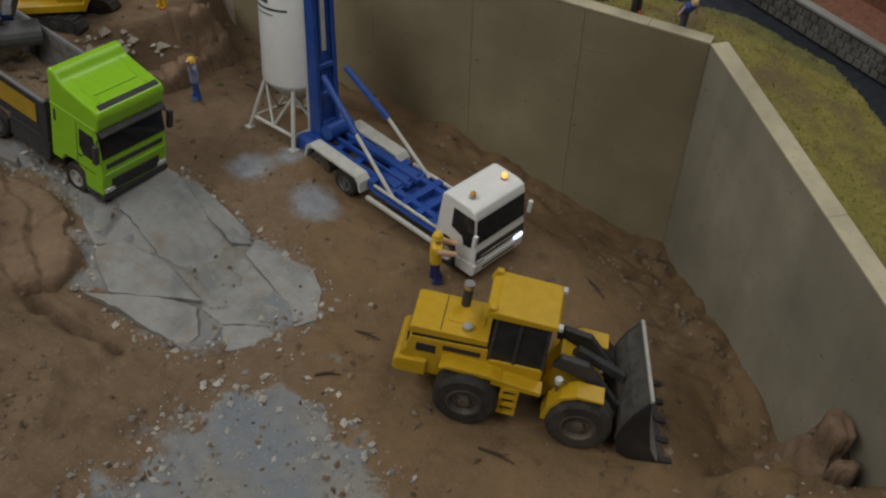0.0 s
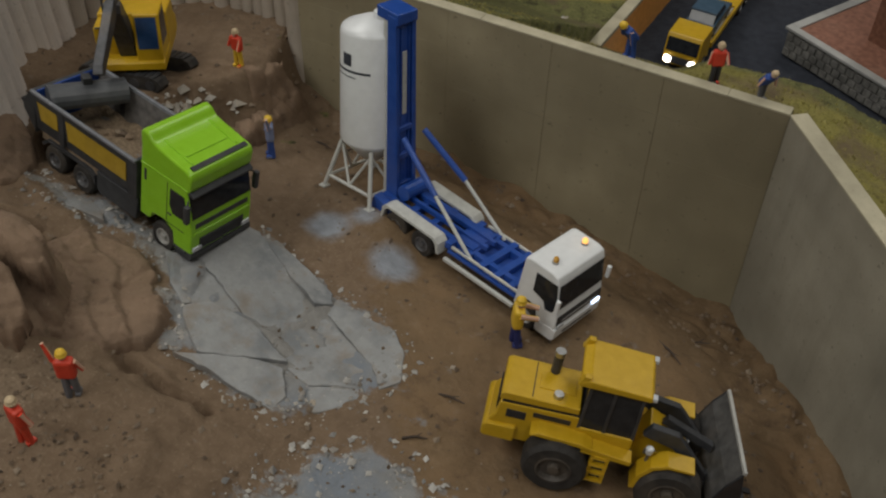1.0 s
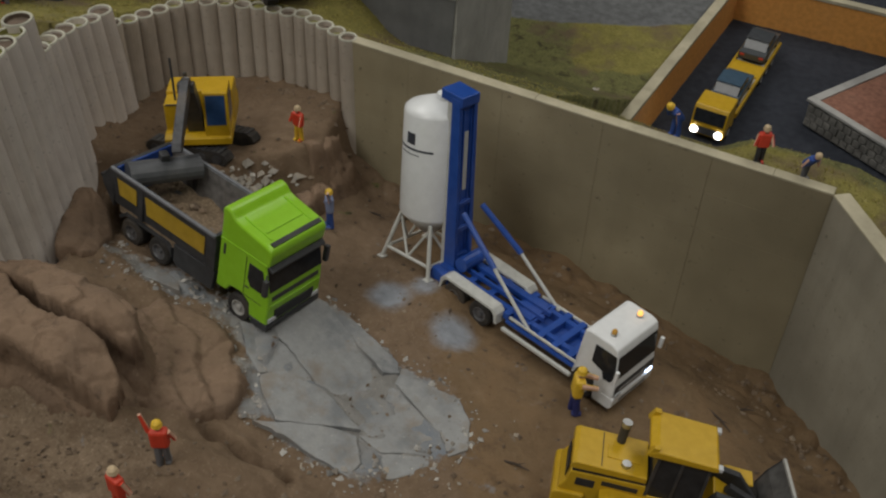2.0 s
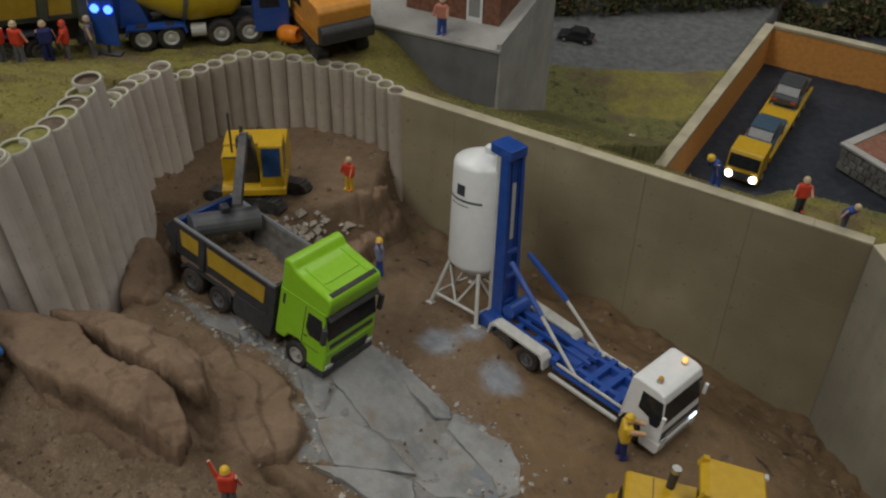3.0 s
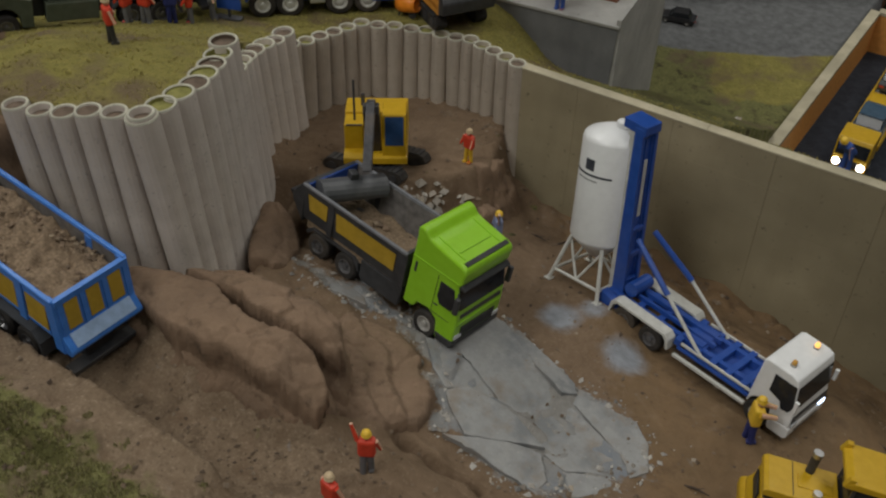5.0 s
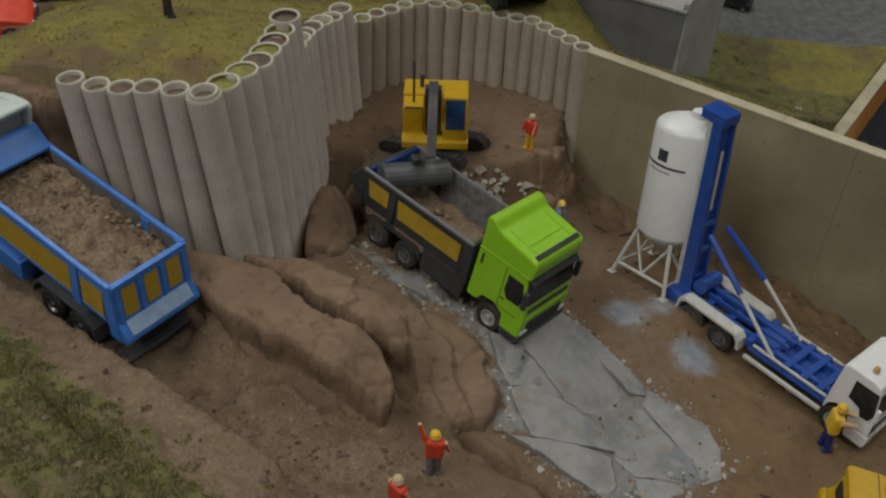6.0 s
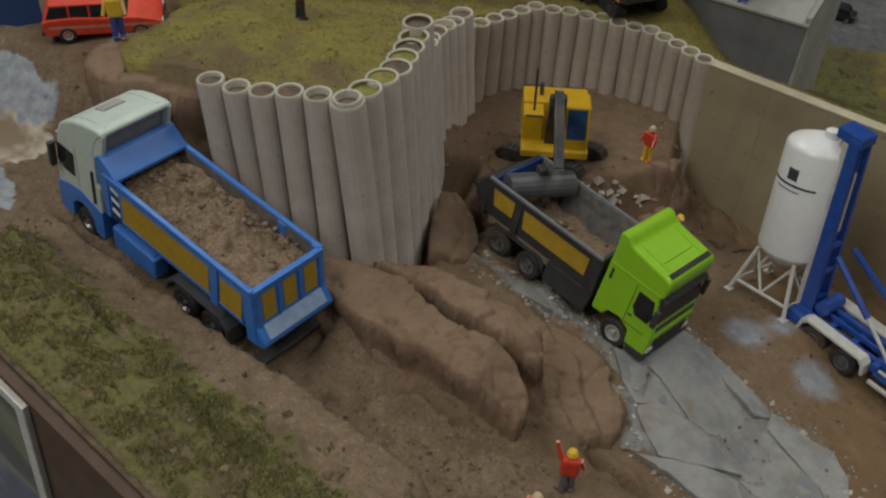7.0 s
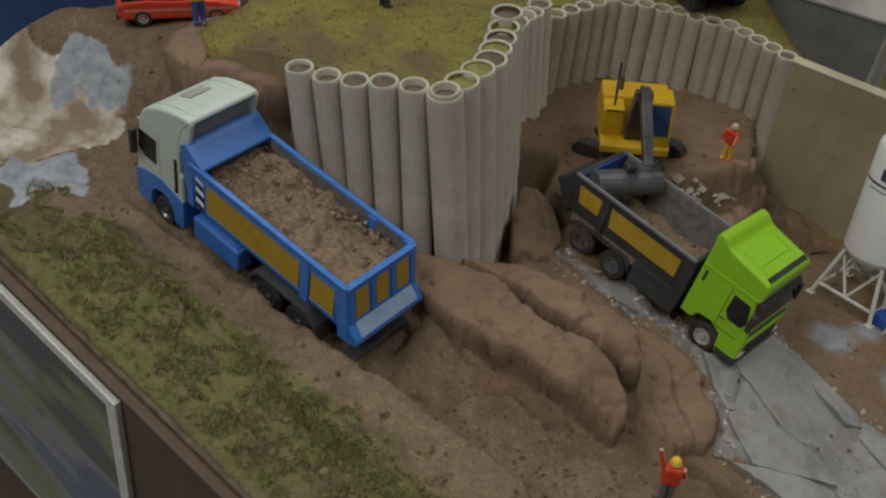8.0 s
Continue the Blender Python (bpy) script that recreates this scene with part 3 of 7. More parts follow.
LENS = plain("clear_lens", (0.55, 0.57, 0.6), 0.12, relief=0)
INNER = plain("worn_bed_lining", (0.14, 0.13, 0.125), 0.6, spread=0.35, dust=0.6)
BEDRIM = plain("bed_rim_grey", (0.15, 0.155, 0.17), 0.45)
PALE = plain("pale_grey_paint", (0.55, 0.55, 0.52), 0.4)
STRIPE = plain("black_stripe", (0.015, 0.015, 0.018), 0.5)


def soil_heap(x0, x1, y0, y1, z, amp, seed, n=40):
    """A bed of loose earth with an uneven top."""
    bm = bmesh.new()
    nx, ny = n, max(6, int(n * (y1 - y0) / (x1 - x0)))
    gx, gy = np.meshgrid(np.linspace(x0, x1, nx), np.linspace(y0, y1, ny))
    gz = z + amp * (0.6 * wavy(gx, gy, 3.0, seed) + 0.35 * wavy(gx, gy, 1.0, seed + 1) + 0.2 * wavy(gx, gy, 0.4, seed + 2))
    vs = [[bm.verts.new((gx[j, i], gy[j, i], gz[j, i])) for i in range(nx)] for j in range(ny)]
    for j in range(ny - 1):
        for i in range(nx - 1):
            bm.faces.new((vs[j][i], vs[j][i + 1], vs[j + 1][i + 1], vs[j + 1][i]))
    low = [[bm.verts.new((gx[j, i], gy[j, i], z - 0.6)) for i in (0, nx - 1)] for j in (0, ny - 1)]
    for a, b, c in ((vs[0], low[0], 1), (vs[-1], low[1], -1)):
        bm.faces.new(([b[0], b[1]] + a[::-1]) if c == 1 else (a + [b[1], b[0]]))
    return bm


def open_bed(x0, x1, y, z0, z1, t, taper=0.12):
    """A tipper body: floor and four walls, open above."""
    def ring(z, grow):
        return [(x0 - grow * .0, -y - grow, z), (x1, -y - grow, z), (x1, y + grow, z), (x0, y + grow, z)]
    bm = bmesh.new()
    outer0 = [bm.verts.new(p) for p in ring(z0, -taper)]
    outer1 = [bm.verts.new(p) for p in ring(z1, 0)]
    inn1 = [bm.verts.new((p[0] + (t if i in (0, 3) else -t), p[1] + (t if i < 2 else -t), p[2])) for i, p in enumerate(ring(z1, 0))]
    inn0 = [bm.verts.new((p[0] + (t if i in (0, 3) else -t), p[1] + (t if i < 2 else -t), z0 + t)) for i, p in enumerate(ring(z0, -taper))]
    fs = [bm.faces.new(outer0[::-1]), bm.faces.new(inn0)]
    for a, b in ((outer0, outer1), (outer1, inn1), (inn1, inn0)):
        for i in range(4):
            f = bm.faces.new((a[i], a[(i + 1) % 4], b[(i + 1) % 4], b[i]))
            if a is inn1:
                f.material_index = 1
            elif a is outer1:
                f.material_index = 2
            fs.append(f)
    fs[1].material_index = 1
    bmesh.ops.recalc_face_normals(bm, faces=fs)
    return bm


# ---------------------------------------------------------------- the green tipper


def green_truck():
    root = thing("tipper_truck", "lime green toy tipper truck with dark bed on broken slab", "truck", at(*STANDS["green"]))
    W = 1.40
    prof = [(-0.42, 0.36), (-0.20, 0.46), (-0.17, 0.62), (-0.17, 1.40), (-0.22, 1.98), (-0.46, 2.98), (-0.34, 3.12), (-0.28, 3.62), (-0.36, 3.80), (-0.55, 3.86), (-1.75, 4.06), (-2.05, 4.14), (-2.30, 4.36), (-2.56, 4.42), (-2.66, 4.30), (-2.62, 3.8), (-2.66, 0.95), (-2.18, 0.95), (-2.0, 1.26), (-1.5, 1.32), (-1.08, 1.08), (-0.98, 0.36)]
    cab = part("cab", prism(prof, -W, W, 0.08), GREEN, root)
    part("windscreen", panel_on_slope(-0.22, 2.04, -0.45, 2.94, -W + .07, W - .07, 0.03), GLASS, cab)
    part("sun_visor", prism([(-0.46, 2.96), (-0.20, 2.90), (-0.18, 2.97), (-0.40, 3.12)], -W + .04, W - .04, 0.02), DARK, cab, "black visor over the windscreen")
    part("roof_slot", prism([(-0.62, 3.855), (-0.44, 3.80), (-0.42, 3.86), (-0.60, 3.915)], -W + .22, W - .14, 0.01), STRIPE, cab)
    for s in (-1, 1):
        part("roof_fold", prism([(-0.7, 3.87), (-2.0, 4.10), (-2.0, 4.15), (-0.7, 3.92)], s * 0.98 - .05, s * 0.98 + .05, 0.015), GREEN, cab)
    part("roof_step", prism([(-1.02, 3.92), (-1.12, 3.94), (-1.10, 3.985), (-1.02, 3.97)], -0.9, 0.9, 0.01), GREEN, cab)
    part("grille", box(-0.18, -0.13, -1.02, 1.02, 0.68, 1.16, 0.03), DARK, cab)
    for z in (0.80, 0.92, 1.04):
        part("grille_bar", box(-0.14, -0.115, -0.98, 0.98, z - .02, z + .02), STRIPE, cab)
    part("badge_panel", prism([(-0.20, 1.62), (-0.215, 1.80), (-0.18, 1.80), (-0.165, 1.62)], -1.2, 1.2, 0.01), DARK, cab)
    part("badge_panel", box(-0.19, -0.135, -1.28, 1.28, 1.30, 1.46, 0.02), GREEN, cab)
    part("bumper", prism([(-0.9, 0.30), (-0.24, 0.30), (-0.12, 0.40), (-0.12, 0.58), (-0.24, 0.66), (-0.9, 0.60)], -W - .01, W + .01, 0.04), DARK, cab, "dark lower bumper")
    for s in (-1, 1):
        part("headlamp", box(-0.19, -0.11, s * 1.12 - .2, s * 1.12 + .2, 0.68, 0.86, 0.03), LENS, cab)
        win = [(-0.56, 2.80), (-0.40, 2.14), (-0.52, 1.86), (-1.05, 1.86), (-1.22, 2.15), (-1.20, 2.82)]
        part("side_window", plate(win, 0.025 * s, "y", s * W), GLASS, cab)
        part("mirror", box(-0.34, -0.14, s * (W + .18) - .09, s * (W + .18) + .09, 2.02, 2.72, 0.04), DARK, cab)
        part("mirror_arm", rod((-0.38, s * W, 2.76), (-0.24, s * (W + .18), 2.68), 0.03), DARK, cab)
        part("side_vent", box(-2.44, -2.34, s * W - .02, s * W + .02, 2.5, 2.95, 0.01), DARK, cab)
        part("door_seam", box(-1.36, -1.34, s * W - .012, s * W + .012, 1.35, 3.0), STRIPE, cab)
        part("door_seam", box(-1.36, -0.50, s * W - .012, s * W + .012, 1.34, 1.36), STRIPE, cab)
        part("side_fold", box(-2.60, -0.42, s * W - .02, s * W + .02, 3.10, 3.15, 0.01), GREEN, cab)
        part("door_handle", box(-1.30, -1.12, s * W - .03, s * W + .03, 1.72, 1.77, 0.01), DARK, cab)
        part("step", box(-0.96, -0.4, s * W - .05, s * W + .02, 0.52, 0.63, 0.02), DARK, cab)
        wheel(root, -1.51, s * 1.16, 0.56, 0.46, GREYPL)
        for x in (-5.62, -7.11):
            wheel(root, x, s * 1.12, 0.56, 0.55, STEEL)
        part("side_skirt", prism([(-2.9, 0.45), (-4.75, 0.45), (-4.9, 0.6), (-4.9, 1.35), (-2.8, 1.35)], s * 1.16, s * 1.36, 0.03), DARK, root, "dark grey side skirt")
        part("mudguard", prism([(-4.92, 0.7), (-5.0, 1.08), (-5.25, 1.25), (-7.5, 1.25), (-7.8, 1.0), (-7.7, 0.9), (-7.42, 1.16), (-5.3, 1.16), (-5.08, 0.95)], s * 0.85, s * 1.40, 0.0), DARK, root)
    part("chassis", box(-8.1, -1.1, -0.5, 0.5, 0.62, 1.3, 0.04), DARK, root)
    bed = part("tipper_bed", open_bed(-8.12, -2.85, 1.43, 1.42, 2.94, 0.10, 0.1), [DARK, INNER, BEDRIM], root, "dark grey open bed with worn rim")
    for s in (-1, 1):
        part("side_panel", plate([(-3.35, 1.86), (-6.30, 1.86), (-6.42, 2.62), (-3.35, 2.62)], 0.03 * s, "y", s * 1.385), OCHRE, bed, "ochre yellow side panel")
        part("side_panel", plate([(-6.85, 1.95), (-7.75, 1.95), (-7.92, 2.62), (-6.88, 2.62)], 0.03 * s, "y", s * 1.385), OCHRE, bed, "ochre yellow side panel")
        part("bed_post", box(-6.76, -6.50, s * 1.34 - .1, s * 1.34 + .1, 1.4, 2.88, 0.03), DARK, bed)
        part("bed_post", box(-3.22, -2.9, s * 1.34 - .1, s * 1.34 + .1, 1.4, 2.88, 0.03), DARK, bed)
        part("rail", box(-8.2, -2.82, s * 1.43 - .07, s * 1.43 + .07, 2.90, 3.02, 0.03), BEDRIM, bed)
    part("tailgate", prism([(-8.12, 1.25), (-8.72, 2.0), (-8.74, 2.30), (-8.26, 2.98), (-8.10, 2.98), (-8.10, 1.25)], -1.40, 1.40, 0.03), DARK, bed)
    part("tail_spout", prism([(-8.70, 1.96), (-8.98, 2.16), (-8.98, 2.24), (-8.70, 2.30)], -1.30, 1.30, 0.02), STRIPE, bed)
    part("inner_headboard", box(-8.04, -7.98, -1.32, 1.32, 1.5, 3.02, 0.02), BLUE, bed, "dark blue inner rear plate")
    part("headboard", box(-2.95, -2.80, -1.43, 1.43, 1.4, 3.0, 0.03), DARK, bed)
    part("load", soil_heap(-7.9, -3.0, -1.27, 1.27, 1.66, 0.22, 31), SOIL, bed, "thin layer of brown earth", True)
    return root


lime_tipper = green_truck()

# ---------------------------------------------------------------- the silo lorry and its silo


def leaned(bm, x0, slope):
    """Leans what stands above the chassis backwards."""
    for v in bm.verts:
        if v.co.x < x0:
            v.co.x -= slope * max(0, v.co.z - 0.9)
    return bm


def silo_truck():
    root = thing("silo_lorry", "white cab lorry with blue lifting frame on the earth floor", "lorry", at(*STANDS["lorry"]))
    W = 1.36
    prof = [(0.0, 0.35), (0.06, 0.6), (0.04, 1.35), (-0.04, 1.62), (-0.20, 2.62), (-0.30, 2.86), (-0.55, 2.95), (-1.55, 2.98), (-1.72, 2.9), (-1.78, 0.85), (-1.72, 0.85), (-1.62, 1.12), (-1.38, 1.28), (-1.1, 1.28), (-0.86, 1.12), (-0.78, 0.85), (-0.74, 0.35)]
    cab = part("cab", prism(prof, -W, W, 0.06), WHITE, root)
    part("windscreen", panel_on_slope(-0.03, 1.66, -0.20, 2.55, -W + .08, W - .08, 0.03), GLASS, cab)
    part("grille", panel_on_slope(0.052, 0.98, 0.03, 1.34, -W + .05, W - .05, 0.03), DARK, cab, "black grille band")
    part("chrome_bar", box(0.03, 0.10, -W + .3, W - .3, 1.10, 1.14, 0.01), CHROME, cab)
    part("bumper", prism([(-0.7, 0.32), (0.02, 0.30), (0.12, 0.40), (0.12, 0.78), (0.0, 0.84), (-0.7, 0.80)], -W - .02, W + .02, 0.05), WHITE, cab)
    part("bumper_slot", box(0.10, 0.13, -0.9, 0.9, 0.50, 0.60, 0.01), DARK, cab)
    for s in (-1, 1):
        part("headlamp", box(0.05, 0.125, s * 1.08 - .2, s * 1.08 + .2, 0.82, 0.98, 0.03), LAMP_WHITE if s > 0 else LENS, cab, "lit headlamp" if s > 0 else "")
        part("side_window", plate([(-0.24, 2.6), (-0.08, 1.72), (-0.2, 1.45), (-0.5, 1.42), (-0.62, 1.7), (-1.12, 1.86), (-1.14, 2.62)], 0.025 * s, "y", s * W), GLASS, cab)
        part("mirror", box(-0.05, 0.1, s * (W + .16) - .07, s * (W + .16) + .07, 1.7, 2.2, 0.03), WHITE, cab)
        part("beacon_base", rod((-0.85, s * 0.85, 2.95), (-0.85, s * 0.85, 3.04), 0.12, 12), GREYPL, cab)
        part("beacon", lathe([(0.10, 3.04), (0.10, 3.16), (0.05, 3.22), (0, 3.23)], 12, m=Matrix.Translation((-0.85, s * 0.85, 0))), AMBER if s < 0 else LAMP_AMBER, cab, "amber roof beacon")
        wheel(root, -1.24, s * 1.10, 0.54, 0.44, GREYPL)
        for x in (-6.22, -7.58):
            wheel(root, x, s * 1.06, 0.54, 0.52, STEEL)
        part("mudguard", prism([(-5.35, 0.62), (-5.45, 1.02), (-5.65, 1.2), (-8.1, 1.26), (-8.3, 1.1), (-8.35, 0.6), (-8.25, 0.6), (-8.17, 1.0), (-8.0, 1.14), (-5.75, 1.1), (-5.57, 0.95), (-5.47, 0.62)], s * 0.78, s * 1.36, 0.02), PALE, root, "pale grey mudguard")
        part("frame_rail", box(-8.9, -1.5, s * 0.62 - .12, s * 0.62 + .12, 0.78, 1.12, 0.03), BLUE, root)
        part("side_rail", box(-5.1, -1.8, s * 1.28 - .08, s * 1.28 + .08, 0.52, 0.66, 0.03), PALE, root, "pale grey side guard")
        part("side_rail", box(-5.1, -1.8, s * 1.10 - .06, s * 1.10 + .06, 0.80, 0.92, 0.02), BLUE, root)
        part("deck_edge", box(-5.0, -1.85, s * 1.06 - .05, s * 1.06 + .05, 1.02, 1.12, 0.02), PALE, root)
        strut = part("strut", rod((-8.4, s * 0.56, 3.75), (-6.3, s * 0.84, 2.5), 0.12, 10), BLUE, root)
        part("strut_rod", rod((-6.3, s * 0.84, 2.5), (-4.1, s * 0.98, 0.98), 0.075, 10), PALE, strut, "pale piston rod")
        part("mast_upright", leaned(prism([(-8.8, 0.35), (-8.2, 0.35), (-8.4, 8.05), (-8.8, 8.05)], s * 0.34, s * 0.54, 0.03), -7.5, 0.165), BLUE, root, "deep blue mast upright")
        part("mast_edge", leaned(prism([(-9.05, 0.6), (-8.8, 0.6), (-8.8, 7.8), (-9.05, 7.8)], s * 0.30, s * 0.46, 0.01), -7.5, 0.165), PALE, root)
        part("mast_foot", prism([(-9.2, 0.15), (-7.9, 0.15), (-8.1, 0.9), (-9.0, 1.1)], s * 0.7, s * 1.1, 0.04), BLUE, root)
    for x in (-2.2, -2.9, -3.6, -4.35, -5.2, -6.4, -7.4):
        part("crossbeam", box(x - .14, x + .14, -1.05, 1.05, 0.84, 1.14, 0.03), BLUE, root)
    part("deck_plate", box(-4.9, -1.9, -1.05, 1.05, 0.74, 0.80, 0.02), BLUE, root)
    part("deck_plate", box(-5.2, -4.3, -0.7, 0.7, 1.12, 1.22, 0.02), BLUE, root)
    part("subframe_rail", box(-8.4, -4.0, -0.30, -0.16, 1.12, 1.32, 0.02), BLUE, root)
    part("subframe_rail", box(-8.4, -4.0, 0.16, 0.30, 1.12, 1.32, 0.02), BLUE, root)
    part("mast_plate", leaned(box(-8.62, -8.50, -0.33, 0.33, 0.9, 7.8, 0.02), -7.5, 0.165), BLUE, root)
    part("mast_slot", leaned(box(-8.51, -8.46, -0.08, 0.14, 4.3, 6.7, 0.02), -7.5, 0.165), PALE, root, "pale panel in the mast")
    part("mast_rib", leaned(box(-8.52, -8.42, -0.22, -0.15, 1.0, 7.6, 0.02), -7.5, 0.165), BLUE, root)
    part("mast_rib", leaned(box(-8.52, -8.42, 0.20, 0.26, 1.0, 7.6, 0.02), -7.5, 0.165), BLUE, root)
    for z in (1.4, 2.6, 3.7):
        part("mast_crossbar", leaned(box(-8.5, -8.34, -0.33, 0.33, z, z + .18, 0.02), -7.5, 0.165), BLUE, root)
    part("mast_head", leaned(box(-9.35, -8.3, -0.52, 0.52, 7.80, 8.20, 0.04), -7.5, 0.165), BLUE, root)
    part("winch_drum", rod((-8.0, -0.6, 1.5), (-8.0, 0.6, 1.5), 0.3, 14), BLUE, root)
    return root


silo_truck()


def silo():
    root = thing("silo", "white upright mortar silo with dark marks on splayed legs", "silo", at(*STANDS["silo"]))
    R = 1.25
    tank = part("tank", lathe([(0, 1.5), (0.2, 1.35), (0.35, 1.35), (R * .78, 2.0), (R - .02, 2.26), (R, 2.34), (R, 6.55), (R - .04, 6.68), (R * .88, 6.78), (R * .35, 7.06), (0, 7.10)], 40), WHITE, root, "white cylindrical tank", False)
    for p in tank.data.polygons:
        p.use_smooth = True
    for k in range(4):
        a = math.radians(45 + 90 * k)
        b = math.radians(135 + 90 * k)
        top, foot = (R * .92 * math.cos(a), R * .92 * math.sin(a), 2.1), (1.86 * math.cos(a), 1.86 * math.sin(a), 0.05)
        leg = part("leg", rod(top, foot, 0.085, 8), PALE, root, "cream steel leg")
        part("foot_plate", box(foot[0] - .16, foot[0] + .16, foot[1] - .16, foot[1] + .16, 0.0, 0.07, 0.01), PALE, leg)
        f2 = (1.68 * math.cos(a), 1.68 * math.sin(a), 0.5)
        g2 = (1.68 * math.cos(b), 1.68 * math.sin(b), 0.5)
        part("brace", rod(f2, g2, 0.07, 8), PALE, root)
        mid = ((f2[0] + g2[0]) / 2, (f2[1] + g2[1]) / 2, 0.5)
        part("brace", rod((R * .9 * math.cos(a), R * .9 * math.sin(a), 1.9), mid, 0.055, 8), PALE, root)
        part("brace", rod((R * .9 * math.cos(b), R * .9 * math.sin(b), 1.9), mid, 0.055, 8), PALE, root)
    part("lid", lathe([(0.28, 7.05), (0.28, 7.3), (0.2, 7.36), (0, 7.37)], 16, m=Matrix.Translation((0.25, 0.1, 0))), WHITE, root)
    part("vent_pipe", rod((0.75, 0.0, 6.4), (0.75, 0, 7.25), 0.13, 10), PALE, root)
    part("bracket", box(0.85, 1.45, -0.35, 0.35, 6.1, 6.3, 0.03), PALE, root)
    part("bracket", box(0.85, 1.45, -0.35, 0.35, 2.1, 2.3, 0.03), PALE, root)

    def mark(a0, a1, z0, z1, name):
        """A mark painted on the curved shell."""
        bm = bmesh.new()
        n = 10
        lo, hi = [], []
        for i in range(n + 1):
            a = math.radians(a0 + (a1 - a0) * i / n)
            for zs, out in ((z0, lo), (z1, hi)):
                out.append(bm.verts.new(((R + .012) * math.cos(a), (R + .012) * math.sin(a), zs)))
        for i in range(n):
            bm.faces.new((lo[i], lo[i + 1], hi[i + 1], hi[i]))
        bmesh.ops.solidify(bm, geom=bm.faces[:], thickness=0.008)
        part(name, bm, MARK, tank)
    mark(-103, -83, 5.46, 5.92, "square_mark")
    mark(-142, -48, 5.22, 5.31, "dark_bar")
    mark(-120, -74, 5.03, 5.07, "dark_bar")
    return root


MARK = plain("faded_dark_print", (0.11, 0.12, 0.15), 0.5)
silo()

# ---------------------------------------------------------------- the wheel loader


BUCKET = plain("worn_bucket_steel", (0.085, 0.082, 0.08), 0.5, metal=0.25, spread=0.3, dust=0.4)
HUB = plain("dusty_dark_hub", (0.055, 0.046, 0.039), 0.6, spread=0.25, dust=0.4)


def loader():
    root = thing("wheel_loader", "yellow wheel loader with raised dark bucket on brown earth", "loader", at(*STANDS["loader"]))
    H = 0.80
    rear = part("rear_body", prism([(-3.50, 1.05), (-3.62, 1.25), (-3.62, 1.72), (-3.45, 2.0), (-3.38, 2.52), (-1.0, 2.60), (-0.9, 2.0), (-0.9, 1.0)], -H, H, 0.05), YELLOW, root, "yellow engine cover")
    part("air_gap", prism([(-3.34, 2.50), (-1.02, 2.56), (-1.02, 2.74), (-3.32, 2.70)], -H + .04, H - .04, 0.0), STRIPE, rear, "dark air gap under the hood")
    lid = part("hood_lid", prism([(-3.44, 2.68), (-1.05, 2.74), (-1.05, 2.96), (-3.30, 2.97), (-3.42, 2.90)], -H - .02, H + .02, 0.03), YELLOW, rear, "yellow hood")
    part("hood_seam", box(-2.52, -2.49, -H + .06, H - .06, 2.955, 2.975), STRIPE, lid)
    part("hood_ridge", box(-2.35, -1.25, -0.30, 0.30, 2.94, 3.0, 0.02), YELLOW, lid)
    part("rear_bumper", prism([(-3.70, 1.05), (-3.78, 1.15), (-3.78, 1.50), (-3.66, 1.62), (-2.75, 1.66), (-2.75, 1.05)], -H - .14, H + .14, 0.05), YELLOW, rear, "yellow counterweight")
    part("rear_grille", box(-3.48, -3.42, -0.55, 0.55, 1.95, 2.45, 0.02), STRIPE, rear)
    for s in (-1, 1):
        part("side_grille", box(-3.15, -2.55, s * H - .02, s * H + .02, 1.98, 2.30, 0.01), STRIPE, rear)
        part("side_grille", box(-2.35, -1.2, s * H - .015, s * H + .015, 2.2, 2.4, 0.01), STRIPE, rear)
        part("rear_fender", prism([(-2.35, 1.98), (-2.1, 2.12), (-0.75, 2.08), (-0.45, 1.98), (-0.45, 1.86), (-0.8, 1.92), (-2.1, 1.98)], s * 0.78, s * 1.34, 0.02), YELLOW, root)
        part("running_board", prism([(-0.75, 1.72), (0.78, 1.62), (0.80, 1.78), (-0.72, 1.98)], s * 0.80, s * 1.30, 0.02), YELLOW, root)
        part("front_fender", prism([(0.92, 0.9), (1.02, 1.45), (1.35, 1.96), (1.8, 2.18), (2.62, 2.14), (2.62, 2.06), (1.85, 2.06), (1.46, 1.86), (1.16, 1.40), (1.08, 0.9)], s * 0.82, s * 1.46, 0.02), YELLOW, root)
        ladder = part("ladder", box(-0.40, -0.30, s * 1.25, s * 1.32, 0.62, 1.72, 0.01), YELLOW, root)
        part("ladder_side", box(0.06, 0.16, s * 1.25, s * 1.32, 0.62, 1.72, 0.01), YELLOW, ladder)
        for z in (0.62, 0.96, 1.30, 1.62):
            part("rung", box(-0.40, 0.16, s * 1.23, s * 1.34, z, z + .10, 0.01), YELLOW, ladder)
        part("ladder_back", box(-0.36, 0.12, s * 1.20, s * 1.22, 0.64, 1.70), STRIPE, ladder)
        for x in (-1.39, 2.09):
            wheel(root, x, s * 1.22, 1.0, 0.80, HUB)
        part("work_lamp", lathe([(0.0, 0), (0.11, 0.02), (0.13, 0.2), (0.1, 0.24), (0, 0.25)], 12, m=Matrix.Translation((1.22, s * 1.05, 2.12))), LENS, root)
        part("lamp_post", rod((1.22, s * 1.05, 1.8), (1.22, s * 1.05, 2.14), 0.05, 8), STEEL, root)
        arm = part("lift_arm", prism([(0.95, 2.42), (1.15, 2.86), (2.0, 2.72), (3.15, 1.40), (3.25, 0.80), (2.95, 0.82), (1.95, 2.15)], s * 0.48, s * 0.72, 0.03), DARK, root, "dark steel lift arm")
